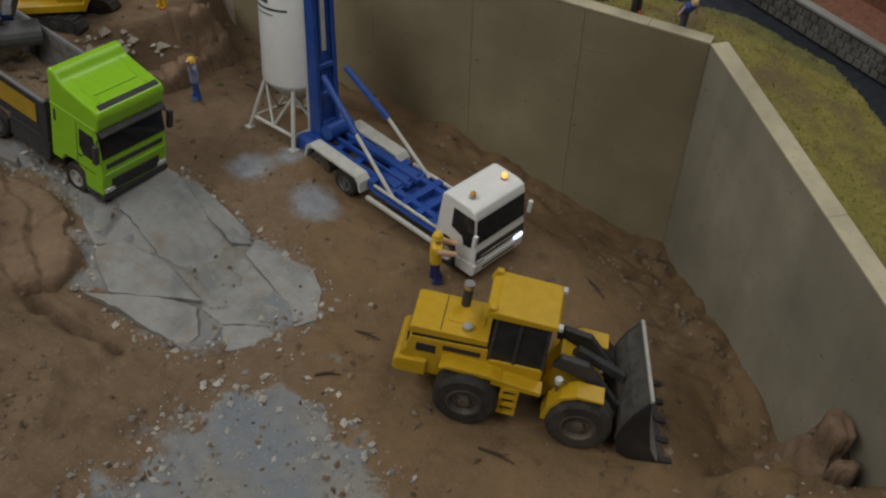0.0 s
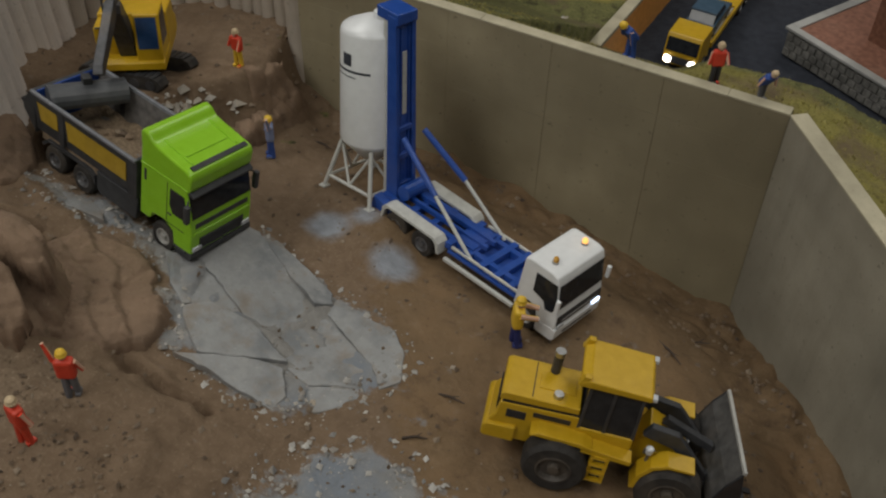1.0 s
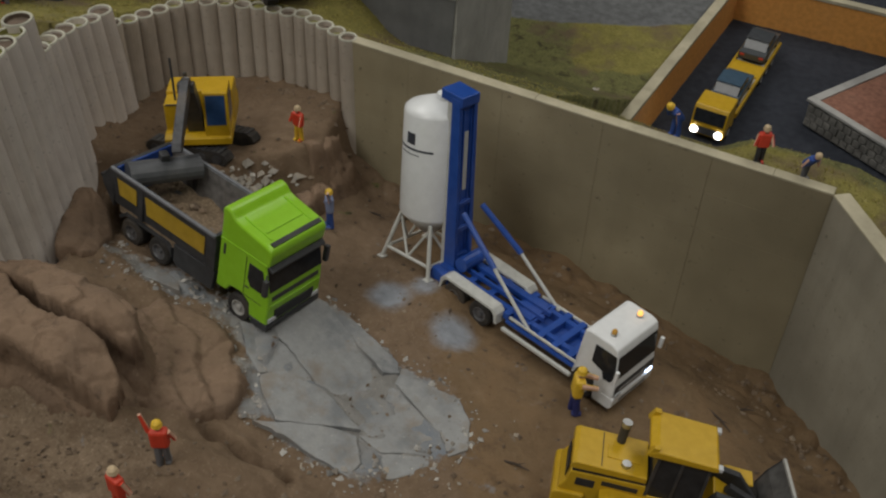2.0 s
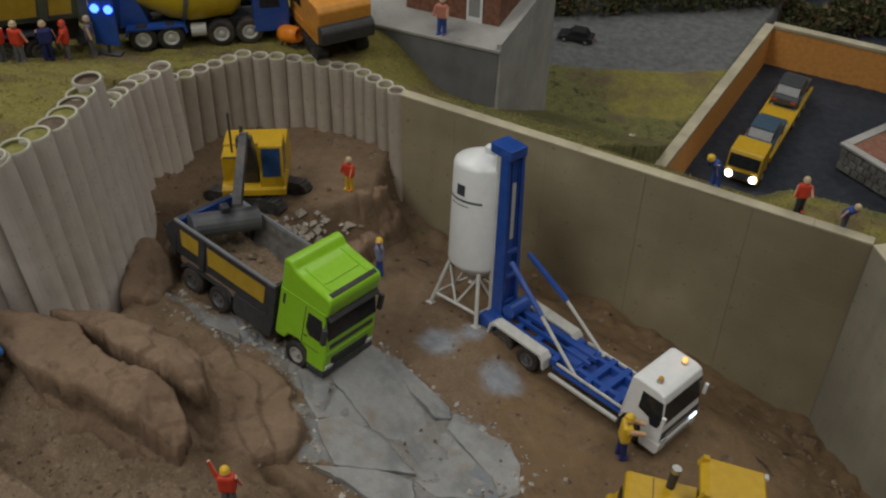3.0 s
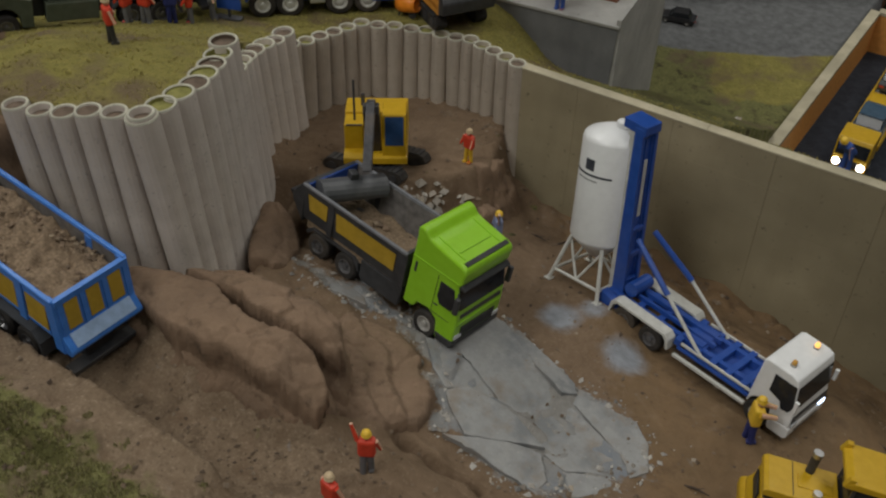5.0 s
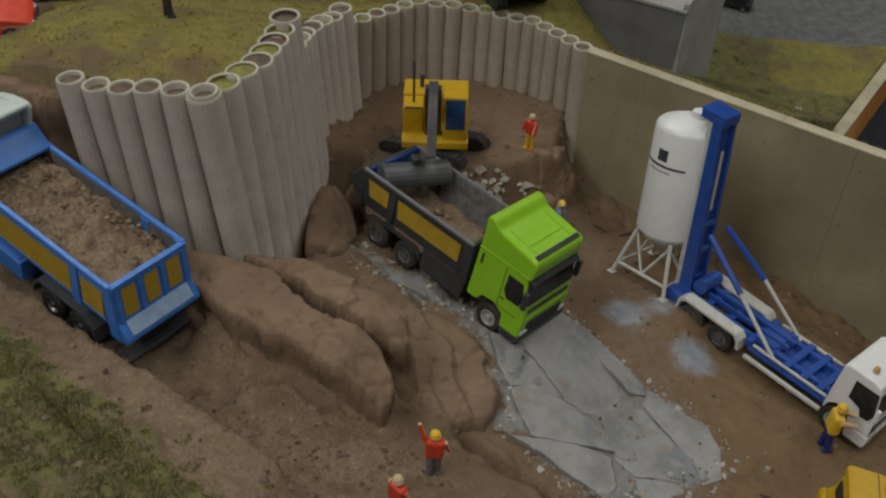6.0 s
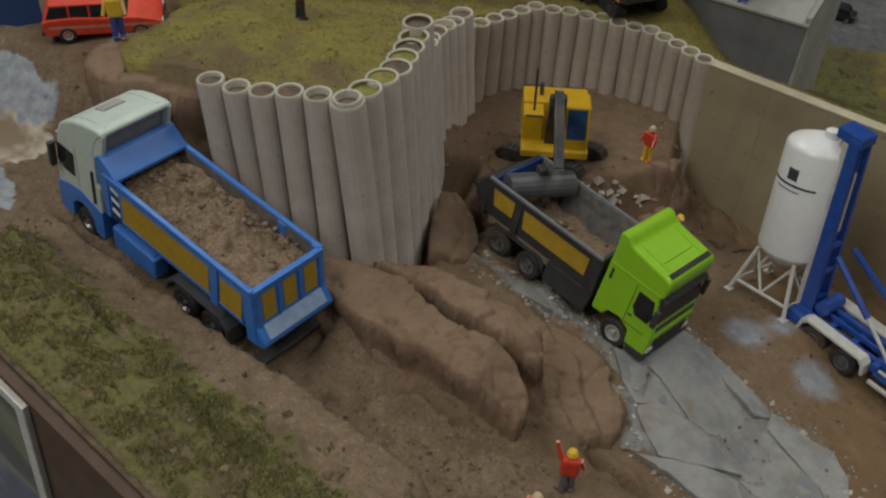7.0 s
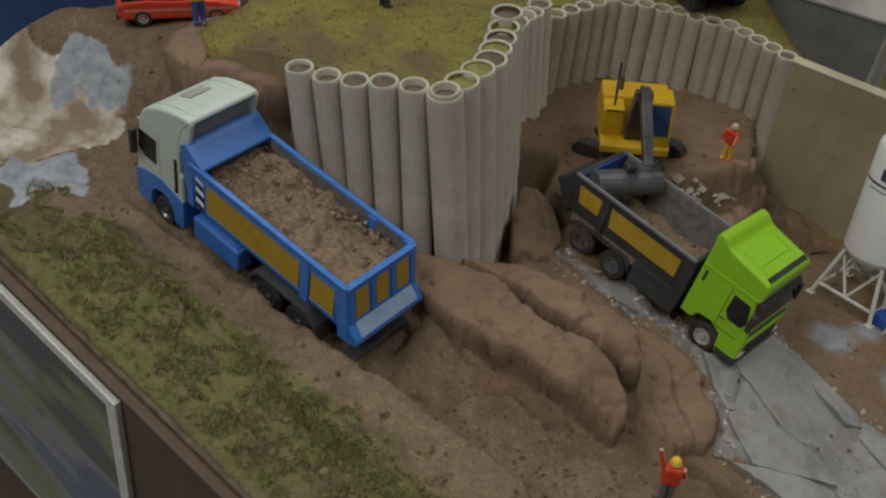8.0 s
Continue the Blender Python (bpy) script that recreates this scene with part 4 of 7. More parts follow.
        part("lift_ram", rod((1.2, s * 0.36, 1.5), (2.6, s * 0.40, 1.45), 0.13, 10), STEEL, arm)
        part("arm_pin", rod((3.10, s * 0.44, 1.0), (3.10, s * 0.76, 1.0), 0.14, 10), STEEL, arm)
    part("cab_base", box(-1.0, 0.72, -0.84, 0.84, 1.3, 2.25, 0.05), YELLOW, root)
    cab = part("cab_glass", prism([(-1.0, 2.2), (0.72, 2.2), (0.62, 4.05), (-0.95, 4.05)], -0.78, 0.78, 0.04), GLASS, root, "dark cab glazing")
    for x, lean in ((-0.96, 0.04), (-0.2, 0.0), (0.68, -0.06)):
        for s in (-1, 1):
            part("cab_post", prism([(x - .05, 2.2), (x + .05, 2.2), (x + .05 + lean, 4.06), (x - .05 + lean, 4.06)], s * 0.74, s * 0.82, 0.01), DARK, cab)
    part("seat", box(-0.5, 0.05, -0.3, 0.3, 2.2, 2.9, 0.05), GREYPL, cab)
    roof = part("cab_roof", prism([(-1.30, 4.02), (0.80, 4.00), (0.88, 4.10), (0.80, 4.22), (-1.05, 4.30), (-1.30, 4.20)], -0.92, 0.92, 0.05), YELLOW, root, "yellow cab roof")
    for s in (-1, 1):
        part("roof_rib", prism([(-1.36, 4.05), (-1.15, 4.05), (-1.02, 4.40), (-1.22, 4.42)], s * 0.80 - .10, s * 0.80 + .10, 0.02), YELLOW, roof)
        part("roof_lamp", box(0.80, 0.95, s * 0.80 - .11, s * 0.80 + .11, 4.06, 4.20, 0.02), LENS, roof)
    part("front_frame", prism([(0.7, 0.8), (2.7, 0.7), (2.7, 1.3), (2.0, 2.2), (1.15, 2.6), (0.85, 1.9)], -0.42, 0.42, 0.05), YELLOW, root)
    part("joint", box(-0.9, 0.9, -0.45, 0.45, 0.7, 1.4, 0.04), DARK, root)
    part("exhaust", rod((-1.95, 0.55, 2.95), (-1.95, 0.55, 3.66), 0.15, 14), DARK, root)
    part("exhaust_cap", rod((-1.95, 0.55, 3.66), (-1.95, 0.55, 3.84), 0.165, 14), CHROME, root)
    part("filler_cap", rod((-1.75, -0.48, 2.96), (-1.75, -0.48, 3.10), 0.15, 14), CHROME, root)
    part("tipping_link", prism([(1.5, 2.5), (1.65, 2.75), (3.2, 2.05), (3.2, 1.75)], -0.12, 0.12, 0.02), DARK, root)
    turn = Matrix.Translation((2.6, 0, 0)) @ Matrix.Rotation(math.radians(7), 4, "Z") @ Matrix.Translation((-2.6, 0, 0))

    def turned(bm):
        bmesh.ops.transform(bm, matrix=turn, verts=bm.verts)
        return bm
    prof = [(3.72, 2.72), (3.36, 2.10), (3.14, 1.45), (3.06, 0.80), (3.22, 0.32), (3.6, 0.10), (4.55, 0.04), (4.55, 0.10), (3.64, 0.20), (3.32, 0.40), (3.17, 0.82), (3.25, 1.42), (3.45, 2.04), (3.78, 2.66)]
    bucket = part("bucket", turned(prism(prof, -1.62, 1.62, 0.0)), BUCKET, root, "dark worn steel bucket")
    side = [(3.70, 2.66), (3.36, 2.10), (3.14, 1.45), (3.06, 0.80), (3.22, 0.32), (3.6, 0.10), (4.5, 0.08), (4.2, 0.6), (3.95, 1.5)]
    for s in (-1, 1):
        part("bucket_cheek", turned(plate(side, 0.08 * s, "y", s * 1.61)), STRIPE, bucket)
        part("bucket_hinge", turned(prism([(2.95, 0.8), (3.3, 0.6), (3.3, 1.5), (3.0, 1.3)], s * 0.6 - .1, s * 0.6 + .1, 0.02)), DARK, bucket)
    part("upper_edge", turned(box(3.68, 3.79, -1.66, 1.66, 2.62, 2.76, 0.02)), GREYPL, bucket, "bright worn upper edge")
    part("cutting_edge", turned(box(4.45, 4.75, -1.66, 1.66, 0.02, 0.09, 0.01)), STRIPE, bucket)
    for y in (-1.55, -0.78, 0.0, 0.78, 1.55):
        part("bucket_tooth", turned(prism([(4.6, 0.04), (5.0, 0.03), (5.0, 0.07), (4.6, 0.14)], y - .1, y + .1, 0.0)), STRIPE, bucket)
    return root


loader()

# ---------------------------------------------------------------- the loaded blue tipper


LIGHTSTEP = plain("pale_blue_gate_foot", (0.30, 0.42, 0.62), 0.45, spread=0.15)
GUARD = plain("dark_slate_plastic", (0.07, 0.075, 0.085), 0.4)


def blue_tipper(m, name, label, low, cabmat):
    root = thing(name, label, "truck", m, group="pale cab tipper trucks")
    bed = part("tipper_bed", open_bed(0.2, 7.2, 1.45, 1.70, 3.52, 0.11, 0.08), [low, INNER, low], root, "bright blue open bed")
    for s in (-1, 1):
        part("side_panel", plate([(2.15, 1.98), (6.45, 1.98), (6.45, 3.16), (2.15, 3.16)], 0.03 * s, "y", s * 1.405), OCHRE, bed, "ochre yellow side panel")
        part("side_panel", plate([(0.62, 1.98), (1.62, 1.98), (1.62, 3.12), (0.62, 3.12)], 0.03 * s, "y", s * 1.405), OCHRE, bed, "ochre yellow side panel")
        for (xa, xb), (za, zb) in (((2.05, 6.55), (1.90, 1.98)), ((2.05, 6.55), (3.16, 3.24)), ((0.54, 1.70), (1.90, 1.98)), ((0.54, 1.70), (3.12, 3.20))):
            part("panel_frame", box(xa, xb, s * 1.425 - .02, s * 1.425 + .02, za, zb, 0.01), low, bed)
        part("bed_post", box(1.68, 2.05, s * 1.40 - .09, s * 1.40 + .09, 1.72, 3.5, 0.03), low, bed)
        part("corner_post", prism([(-0.16, 1.45), (0.30, 1.45), (0.52, 3.58), (0.16, 3.58)], s * 1.40 - .10, s * 1.40 + .10, 0.03), low, bed)
        part("rail", box(0.18, 7.25, s * 1.44 - .09, s * 1.44 + .09, 3.48, 3.62, 0.04), low, bed)
        for k in range(6):
            part("warning_stripe", plate([(6.62, 1.80 + k * .23), (7.0, 1.90 + k * .23), (7.0, 2.02 + k * .23), (6.62, 1.92 + k * .23)], 0.03 * s, "y", s * 1.405), WHITE if k % 2 else STRIPE, bed)
    gate = part("tailgate", prism([(-0.02, 1.46), (-0.42, 1.46), (-0.50, 1.62), (-0.46, 1.74), (-0.08, 2.16), (0.14, 3.58), (0.30, 3.58), (0.10, 1.46)], -1.45, 1.45, 0.03), low, bed, "blue tailgate with sloped foot")
    for y in (-0.86, 0.0, 0.86):
        part("gate_panel", prism([(-0.085, 2.26), (-0.045, 2.26), (0.125, 3.34), (0.085, 3.34)], y - .26, y + .26, 0.015), OCHRE, gate, "ochre yellow panel")
    for y in (-1.28, -0.43, 0.43, 1.28):
        part("gate_rib", prism([(-0.13, 2.14), (-0.05, 2.14), (0.16, 3.50), (0.08, 3.50)], y - .07, y + .07, 0.02), low, gate)
    part("gate_beam", prism([(0.06, 3.36), (0.12, 3.36), (0.16, 3.60), (0.08, 3.60)], -1.44, 1.44, 0.02), low, gate)
    part("gate_step", prism([(-0.44, 1.76), (-0.10, 2.14), (-0.13, 2.18), (-0.47, 1.80)], -1.2, 1.2, 0.0), LIGHTSTEP, gate, "pale blue foot of the gate")
    part("headboard", prism([(7.1, 1.7), (7.35, 1.7), (7.72, 3.95), (7.46, 4.16), (7.30, 4.10), (6.62, 3.62), (6.62, 3.50), (7.1, 3.50)], -1.46, 1.46, 0.03), low, bed, "sloping blue headboard")
    part("load", soil_heap(0.38, 6.98, -1.30, 1.30, 2.98, 0.34, 71, 110), SOIL, bed, "heaped brown earth", True)
    prof = [(7.75, 0.75), (8.25, 0.75), (8.5, 1.1), (8.85, 1.2), (9.2, 1.1), (9.45, 0.75), (9.55, 0.5), (10.12, 0.5), (10.2, 1.4), (10.1, 2.4), (9.94, 3.5), (9.72, 4.1), (9.35, 4.42), (8.8, 4.72), (8.2, 4.94), (7.6, 5.08), (7.30, 5.10), (7.24, 5.0), (7.62, 4.55), (7.86, 3.9), (7.85, 2.6), (7.73, 2.5)]
    cab = part("cab", prism(prof, -1.38, 1.38, 0.09), cabmat, root, "pale grey-green cab")
    part("lower_skirt", prism([(7.73, 0.2), (8.2, 0.2), (8.3, 0.75), (8.55, 1.05), (8.85, 1.12), (9.2, 1.05), (9.45, 0.75), (9.5, 0.12), (10.2, 0.12), (10.25, 1.35), (9.5, 1.6), (8.8, 1.70), (7.73, 1.40)], -1.41, 1.41, 0.02), low, cab, "blue lower cab skirt")
    part("windscreen", panel_on_slope(10.12, 2.3, 9.92, 3.5, -1.3, 1.3, 0.03), GLASS, cab)
    part("sun_visor", prism([(9.90, 3.52), (10.12, 3.40), (10.14, 3.48), (9.86, 3.72)], -1.3, 1.3, 0.02), cabmat, cab)
    part("roof_hatch", prism([(8.45, 4.83), (8.95, 4.63), (8.97, 4.70), (8.47, 4.90)], -0.42, 0.42, 0.01), GREYPL, cab, "grey roof hatch")
    part("spoiler_back", prism([(7.70, 3.7), (7.86, 3.7), (7.66, 4.84), (7.50, 4.84)], -1.15, 1.15, 0.04), GREYPL, cab)
    for s in (-1, 1):
        part("spoiler_cheek", prism([(7.42, 3.9), (7.88, 3.5), (7.88, 4.9), (7.28, 5.06), (7.22, 4.95)], s * 1.20, s * 1.36, 0.04), cabmat, cab)
        part("roof_fold", prism([(7.5, 5.06), (8.2, 4.93), (8.8, 4.71), (9.3, 4.44), (9.3, 4.48), (8.8, 4.76), (8.2, 4.98), (7.5, 5.11)], s * 1.02 - .06, s * 1.02 + .06, 0.015), cabmat, cab)
        part("side_window", plate([(9.95, 3.2), (10.02, 2.45), (9.72, 2.18), (9.1, 2.18), (9.05, 3.2)], 0.025 * s, "y", s * 1.38), GLASS, cab)
        part("door_seam", box(8.92, 8.94, s * 1.38 - .012, s * 1.38 + .012, 1.75, 3.6), GREYPL, cab)
        part("mirror", box(9.95, 10.16, s * 1.57 - .12, s * 1.57 + .12, 2.2, 3.2, 0.05), DARK, cab)
        part("mirror_arm", rod((9.95, s * 1.38, 3.2), (10.05, s * 1.5, 3.12), 0.035), DARK, cab)
        part("grab_handle", rod((8.05, s * 1.40, 1.7), (8.05, s * 1.40, 3.1), 0.06, 8), DARK, cab)
        wheel(root, 8.84, s * 1.12, 0.55, 0.46, STEEL)
        for x in (2.15, 3.55):
            wheel(root, x, s * 1.10, 0.60, 0.55, STEEL)
        part("mudguard", prism([(1.22, 0.6), (1.32, 1.15), (1.7, 1.50), (4.0, 1.50), (4.38, 1.15), (4.48, 0.7), (4.38, 0.7), (4.28, 1.1), (3.95, 1.41), (1.75, 1.41), (1.42, 1.1), (1.32, 0.6)], s * 0.8, s * 1.44, 0.0), GUARD, root, "dark grey mudguard")
        part("tank_box", box(4.95, 7.2, s * 1.12 - .3, s * 1.12 + .3, 0.68, 1.55, 0.06), low, root, "blue side box")
        part("tank_lid", box(5.1, 7.05, s * 1.12 - .22, s * 1.12 + .22, 1.54, 1.60, 0.02), low, root)
    bed.location.z = cab.location.z = 0.33 * CM
    part("chassis", box(0.1, 9.6, -0.55, 0.55, 0.6, 2.0, 0.03), DARK, root)
    part("rear_bar", box(-0.20, 0.30, -1.3, 1.3, 0.55, 0.75, 0.03), DARK, root)
    return root


loaded_tipper = blue_tipper(at(*STANDS["blue"]), "tipper_truck", "sky blue tipper truck loaded with brown earth", LIGHTBLUE, PALEGREEN)

# ---------------------------------------------------------------- the excavator in the pit


def excavator(m, label, paint, boom=True, slew=0):
    root = thing("excavator", label, "excavator", m, group="crawler excavators")
    turned = Matrix.Rotation(math.radians(slew), 4, "Z")

    def swung(bm):
        bm.transform(turned)
        return bm
    for s in (-1, 1):
        track = part("crawler", swung(prism([(-2.0, 0.35), (-1.85, 0.08), (-1.6, 0), (1.6, 0), (1.85, 0.08), (2.0, 0.35), (1.85, 0.65), (1.55, 0.75), (-1.55, 0.75), (-1.85, 0.65)], s * 0.75, s * 1.35, 0.03)), RUBBER, root, "dark crawler track")
        for k in range(14):
            x = -1.6 + k * 3.2 / 13
            part("track_shoe", swung(box(x - .09, x + .09, s * 1.05 - .32, s * 1.05 + .32, 0.73, 0.79)), DARK, track)
        for x in (-1.5, -0.75, 0, 0.75, 1.5):
            part("roller", swung(rod((x, s * 1.34, 0.36), (x, s * 1.39, 0.36), 0.22, 12)), DARK, track)
    part("turntable", rod((0, 0, 0.6), (0, 0, 1.0), 0.8, 20), DARK, root)
    part("deck", prism([(-2.1, 0.95), (1.5, 0.95), (1.5, 1.3), (1.2, 1.45), (-2.1, 1.45)], -1.35, 1.35, 0.05), paint, root)
    part("engine_cover", prism([(-2.25, 1.1), (-2.3, 2.6), (-2.1, 2.85), (-0.45, 2.9), (-0.3, 1.3)], -1.35, 1.35, 0.07), paint, root)
    part("counterweight", prism([(-2.65, 1.15), (-2.7, 1.75), (-2.5, 2.0), (-2.1, 2.0), (-2.1, 1.0)], -1.36, 1.36, 0.08), DARK if not boom else paint, root)
    part("side_box", box(-0.6, 0.75, -1.33, -0.5, 1.3, 2.75, 0.06), paint, root)
    cab = part("cab_frame", prism([(-0.35, 1.3), (1.35, 1.3), (1.38, 1.9), (1.1, 3.5), (-0.25, 3.55)], 0.3, 1.32, 0.06), paint, root, "cab frame")
    part("front_window", panel_on_slope(1.37, 1.95, 1.13, 3.38, 0.42, 1.20, 0.03), BLUEGLASS, cab, "blue tinted window")
    for y in (0.29, 1.30):
        part("side_window", plate([(-0.15, 2.0), (1.15, 2.0), (1.0, 3.35), (-0.1, 3.38)], 0.03, "y", y), GLASS, cab)
    part("exhaust", rod((-1.2, -0.6, 2.8), (-1.2, -0.6, 3.5), 0.09, 10), DARK, root)
    part("handrail", rod((0.75, -1.25, 2.75), (0.75, -0.55, 2.75), 0.04, 6), DARK, root)
    if boom:
        part("boom", prism([(0.5, 1.5), (0.95, 1.3), (1.7, 2.9), (2.5, 4.2), (2.4, 4.6), (2.0, 4.6), (1.1, 3.3)], -0.42, 0.24, 0.05), GUNMETAL, root, "dark grey boom")
        stick = part("stick", prism([(1.95, 4.75), (2.5, 4.85), (3.4, 4.6), (6.35, 3.75), (6.6, 3.45), (6.3, 3.25), (3.3, 3.95), (2.1, 4.3)], -0.26, 0.10, 0.04), GUNMETAL, root)
        part("boom_ram", rod((1.2, -0.05, 3.6), (2.2, -0.05, 4.75), 0.13, 10), STEEL, stick)
        part("aerial", rod((0.2, -0.9, 2.7), (0.2, -0.9, 4.9), 0.05, 6), DARK, root)
    return root


BLUEGLASS = plain("blue_tinted_glass", (0.02, 0.06, 0.16), 0.1, relief=0)


def on_ground(x, y):
    return float(height(np.array([[x]]), np.array([[y]]))[0, 0])


excavator(at(-10.5, 6.45, on_ground(-10.5, 6.45) - 0.02, 1, -6, -77) @ Matrix.Diagonal((0.85, 1.0, 0.86, 1)), "yellow crawler excavator reaching into the tipper bed", YELLOW, True, 62)
# its bucket rests in the green truck's bed
def digger_bucket():
    root = thing("digging_bucket", "wide dark grey ditch cleaning bucket over the bed", "bucket", at(*STANDS["green"]) @ at(-7.05, 0.05, 2.80, 0, 0, 66))
    n = 12
    out_ = [(0.54 * math.cos(math.radians(-20 + 20 * k)), 0.50 * math.sin(math.radians(-20 + 20 * k))) for k in range(n)]
    inn = [(0.48 * math.cos(math.radians(-20 + 20 * k)), 0.44 * math.sin(math.radians(-20 + 20 * k))) for k in range(n)]
    shell = part("shell", prism([(p[0], p[1]) for p in out_ + inn[::-1]], -1.3, 1.3, 0.0, None, "x"), GREYDARK, root)
    for s in (-1, 1):
        part("cheek", prism(out_, s * 1.3, s * 1.36, 0.0, None, "x"), GREYDARK, shell)
    part("hinge", box(-0.16, 0.16, -0.1, 0.3, 0.44, 0.75, 0.03), DARK, root)
    part("cutting_edge", box(-1.34, 1.34, 0.44, 0.58, -0.24, -0.16, 0.01), STEEL, shell)
    return root


GREYDARK = plain("dark_grey_steel", (0.075, 0.078, 0.085), 0.45, spread=0.15)
digger_bucket()


# ---------------------------------------------------------------- figures


def figure(label, x, y, z, turn, coat, legs, cap, arm_up=False, bend=0, tall=1.0, reach=False):
    """A small painted model worker, one plain mesh."""
    bm = bmesh.new()

    def tint(index, start):
        for f in list(bm.faces)[start:]:
            f.material_index = index
    for s in (-1, 1):
        rod((0.12 * s * (-1) * .5, 0.13 * s, 0.0), (0, 0.10 * s, 0.95), 0.10, 8, bm, 0.13)
        box(-0.08, 0.22, 0.13 * s - .08, 0.13 * s + .08, 0.0, 0.12, 0.02, bm)
    tint(1, 0)
    k = len(bm.faces)
    box(-0.17, 0.17, -0.29, 0.29, 0.84, 1.60, 0.11, bm)
    if reach:
        rod((0.0, -0.27, 1.46), (0.55, -0.20, 1.32), 0.10, 8, bm, 0.075)
        rod((0.0, 0.27, 1.46), (0.60, 0.16, 1.40), 0.10, 8, bm, 0.075)
    else:
        rod((0.0, -0.28, 1.5), (0.14, -0.42, 0.98), 0.085, 8, bm, 0.07)
        rod((0.0, 0.28, 1.5), (0.1, 0.48, 2.15) if arm_up else (0.30, 0.36, 1.05), 0.085, 8, bm, 0.06)
    tint(0, k)
    k = len(bm.faces)
    bmesh.ops.create_uvsphere(bm, u_segments=10, v_segments=8, radius=0.15, matrix=Matrix.Translation((0.02, 0, 1.74)))
    tint(2, k)
    k = len(bm.faces)
    lathe([(0.175, 1.78), (0.175, 1.81), (0.16, 1.82), (0.14, 1.92), (0.07, 1.98), (0, 1.99)], 12, bm)
    tint(3, k)
    if bend:
        for v in bm.verts:
            if v.co.z > 0.9:
                v.co = Vector((0, 0, 0.9)) + Matrix.Rotation(math.radians(bend), 3, "Y") @ (v.co - Vector((0, 0, 0.9)))
    bmesh.ops.scale(bm, vec=(tall, tall, tall), verts=bm.verts)
    ob = link("worker_figurine", bm, [coat, legs, SKIN, cap])
    ob.matrix_world = at(x, y, z, 0, 0, turn)
    return tagged(ob, label, "figurine", "painted worker figurines")


GREYCLOTH = plain("grey_cloth_paint", (0.14, 0.14, 0.15), 0.7)
BLUECLOTH = plain("blue_cloth_paint", (0.03, 0.08, 0.32), 0.7)
PALEBLUE = plain("pale_blue_cloth_paint", (0.22, 0.26, 0.42), 0.7)
WHITECLOTH = plain("white_cloth_paint", (0.6, 0.6, 0.6), 0.7)
HELMET = plain("yellow_helmet_paint", (0.72, 0.46, 0.03), 0.5)
TAN = plain("tan_paint", (0.55, 0.42, 0.26), 0.6)
SALMON = plain("faded_red_paint", (0.55, 0.22, 0.16), 0.6)
figure("yellow jacket worker figurine reaching towards the white cab", 6.05, -2.85, on_ground(6.05, -2.85), 10, HELMET, NAVY, HELMET, False, 4, 1.16, True)
figure("red jacket worker figurine on the excavator bench", -6.67, 7.6, on_ground(-6.67, 7.6), -120, RED, HELMET, TAN, False, 0, 0.88)
figure("worker figurine in blue overalls with raised arm", -4.77, 5.0, on_ground(-4.77, 5.0), 200, PALEBLUE, BLUECLOTH, HELMET, True)
figure("worker figurine in pink and red vest waving beside the road", -6.42, -9.6, on_ground(-6.42, -9.6) + 0.02, 100, RED, GREYCLOTH, HELMET, True)
figure("red coated worker figurine with white cap beside the road", -7.05, -11.4, on_ground(-7.05, -11.4), 60, RED, RED, TAN)
figure("red jacket worker figurine watching from the wall edge", 11.95, 5.95, on_ground(11.95, 5.95), -80, RED, DARK, TAN, False, 0, 0.86)
figure("stooping worker figurine in blue at the wall edge", 13.6, 5.35, on_ground(13.6, 5.35), -60, BLUECLOTH, GREYCLOTH, TAN, False, 35, 0.8)
figure("worker figurine in blue with yellow helmet bending behind the wall", 9.0, 8.6, on_ground(9.0, 8.6), -140, BLUECLOTH, BLUECLOTH, HELMET, False, 40)
for lab, x, y, tr, a_, b_, c_, up in (("red jacket worker figurine walking on the turf", -19.85, 2.6, 40, RED, DARK, TAN, False), ("red jacket worker figurine in a white cap beside the parked truck", -22.1, 7.9, 160, RED, GREYCLOTH, WHITECLOTH, False), ("red jacket worker figurine among the group", -21.4, 8.2, 80, RED, GREYCLOTH, TAN, False), ("red jacket worker figurine at the tail of the truck", -20.3, 10.2, 200, RED, GREYCLOTH, RED, False), ("dark worker figurine leaning by the truck", -20.9, 9.6, 120, NAVY, NAVY, TAN, False), ("grey worker figurine at the light barrier", -19.7, 11.3, 20, GREYCLOTH, GREYCLOTH, TAN, False)):
    figure(lab, x, y, on_ground(x, y), tr, a_, b_, c_, up)

# ---------------------------------------------------------------- the plateau
CONCRETE_MIX_DRUM = plain("drum_yellow", (0.55, 0.40, 0.015), 0.3, spread=0.08)


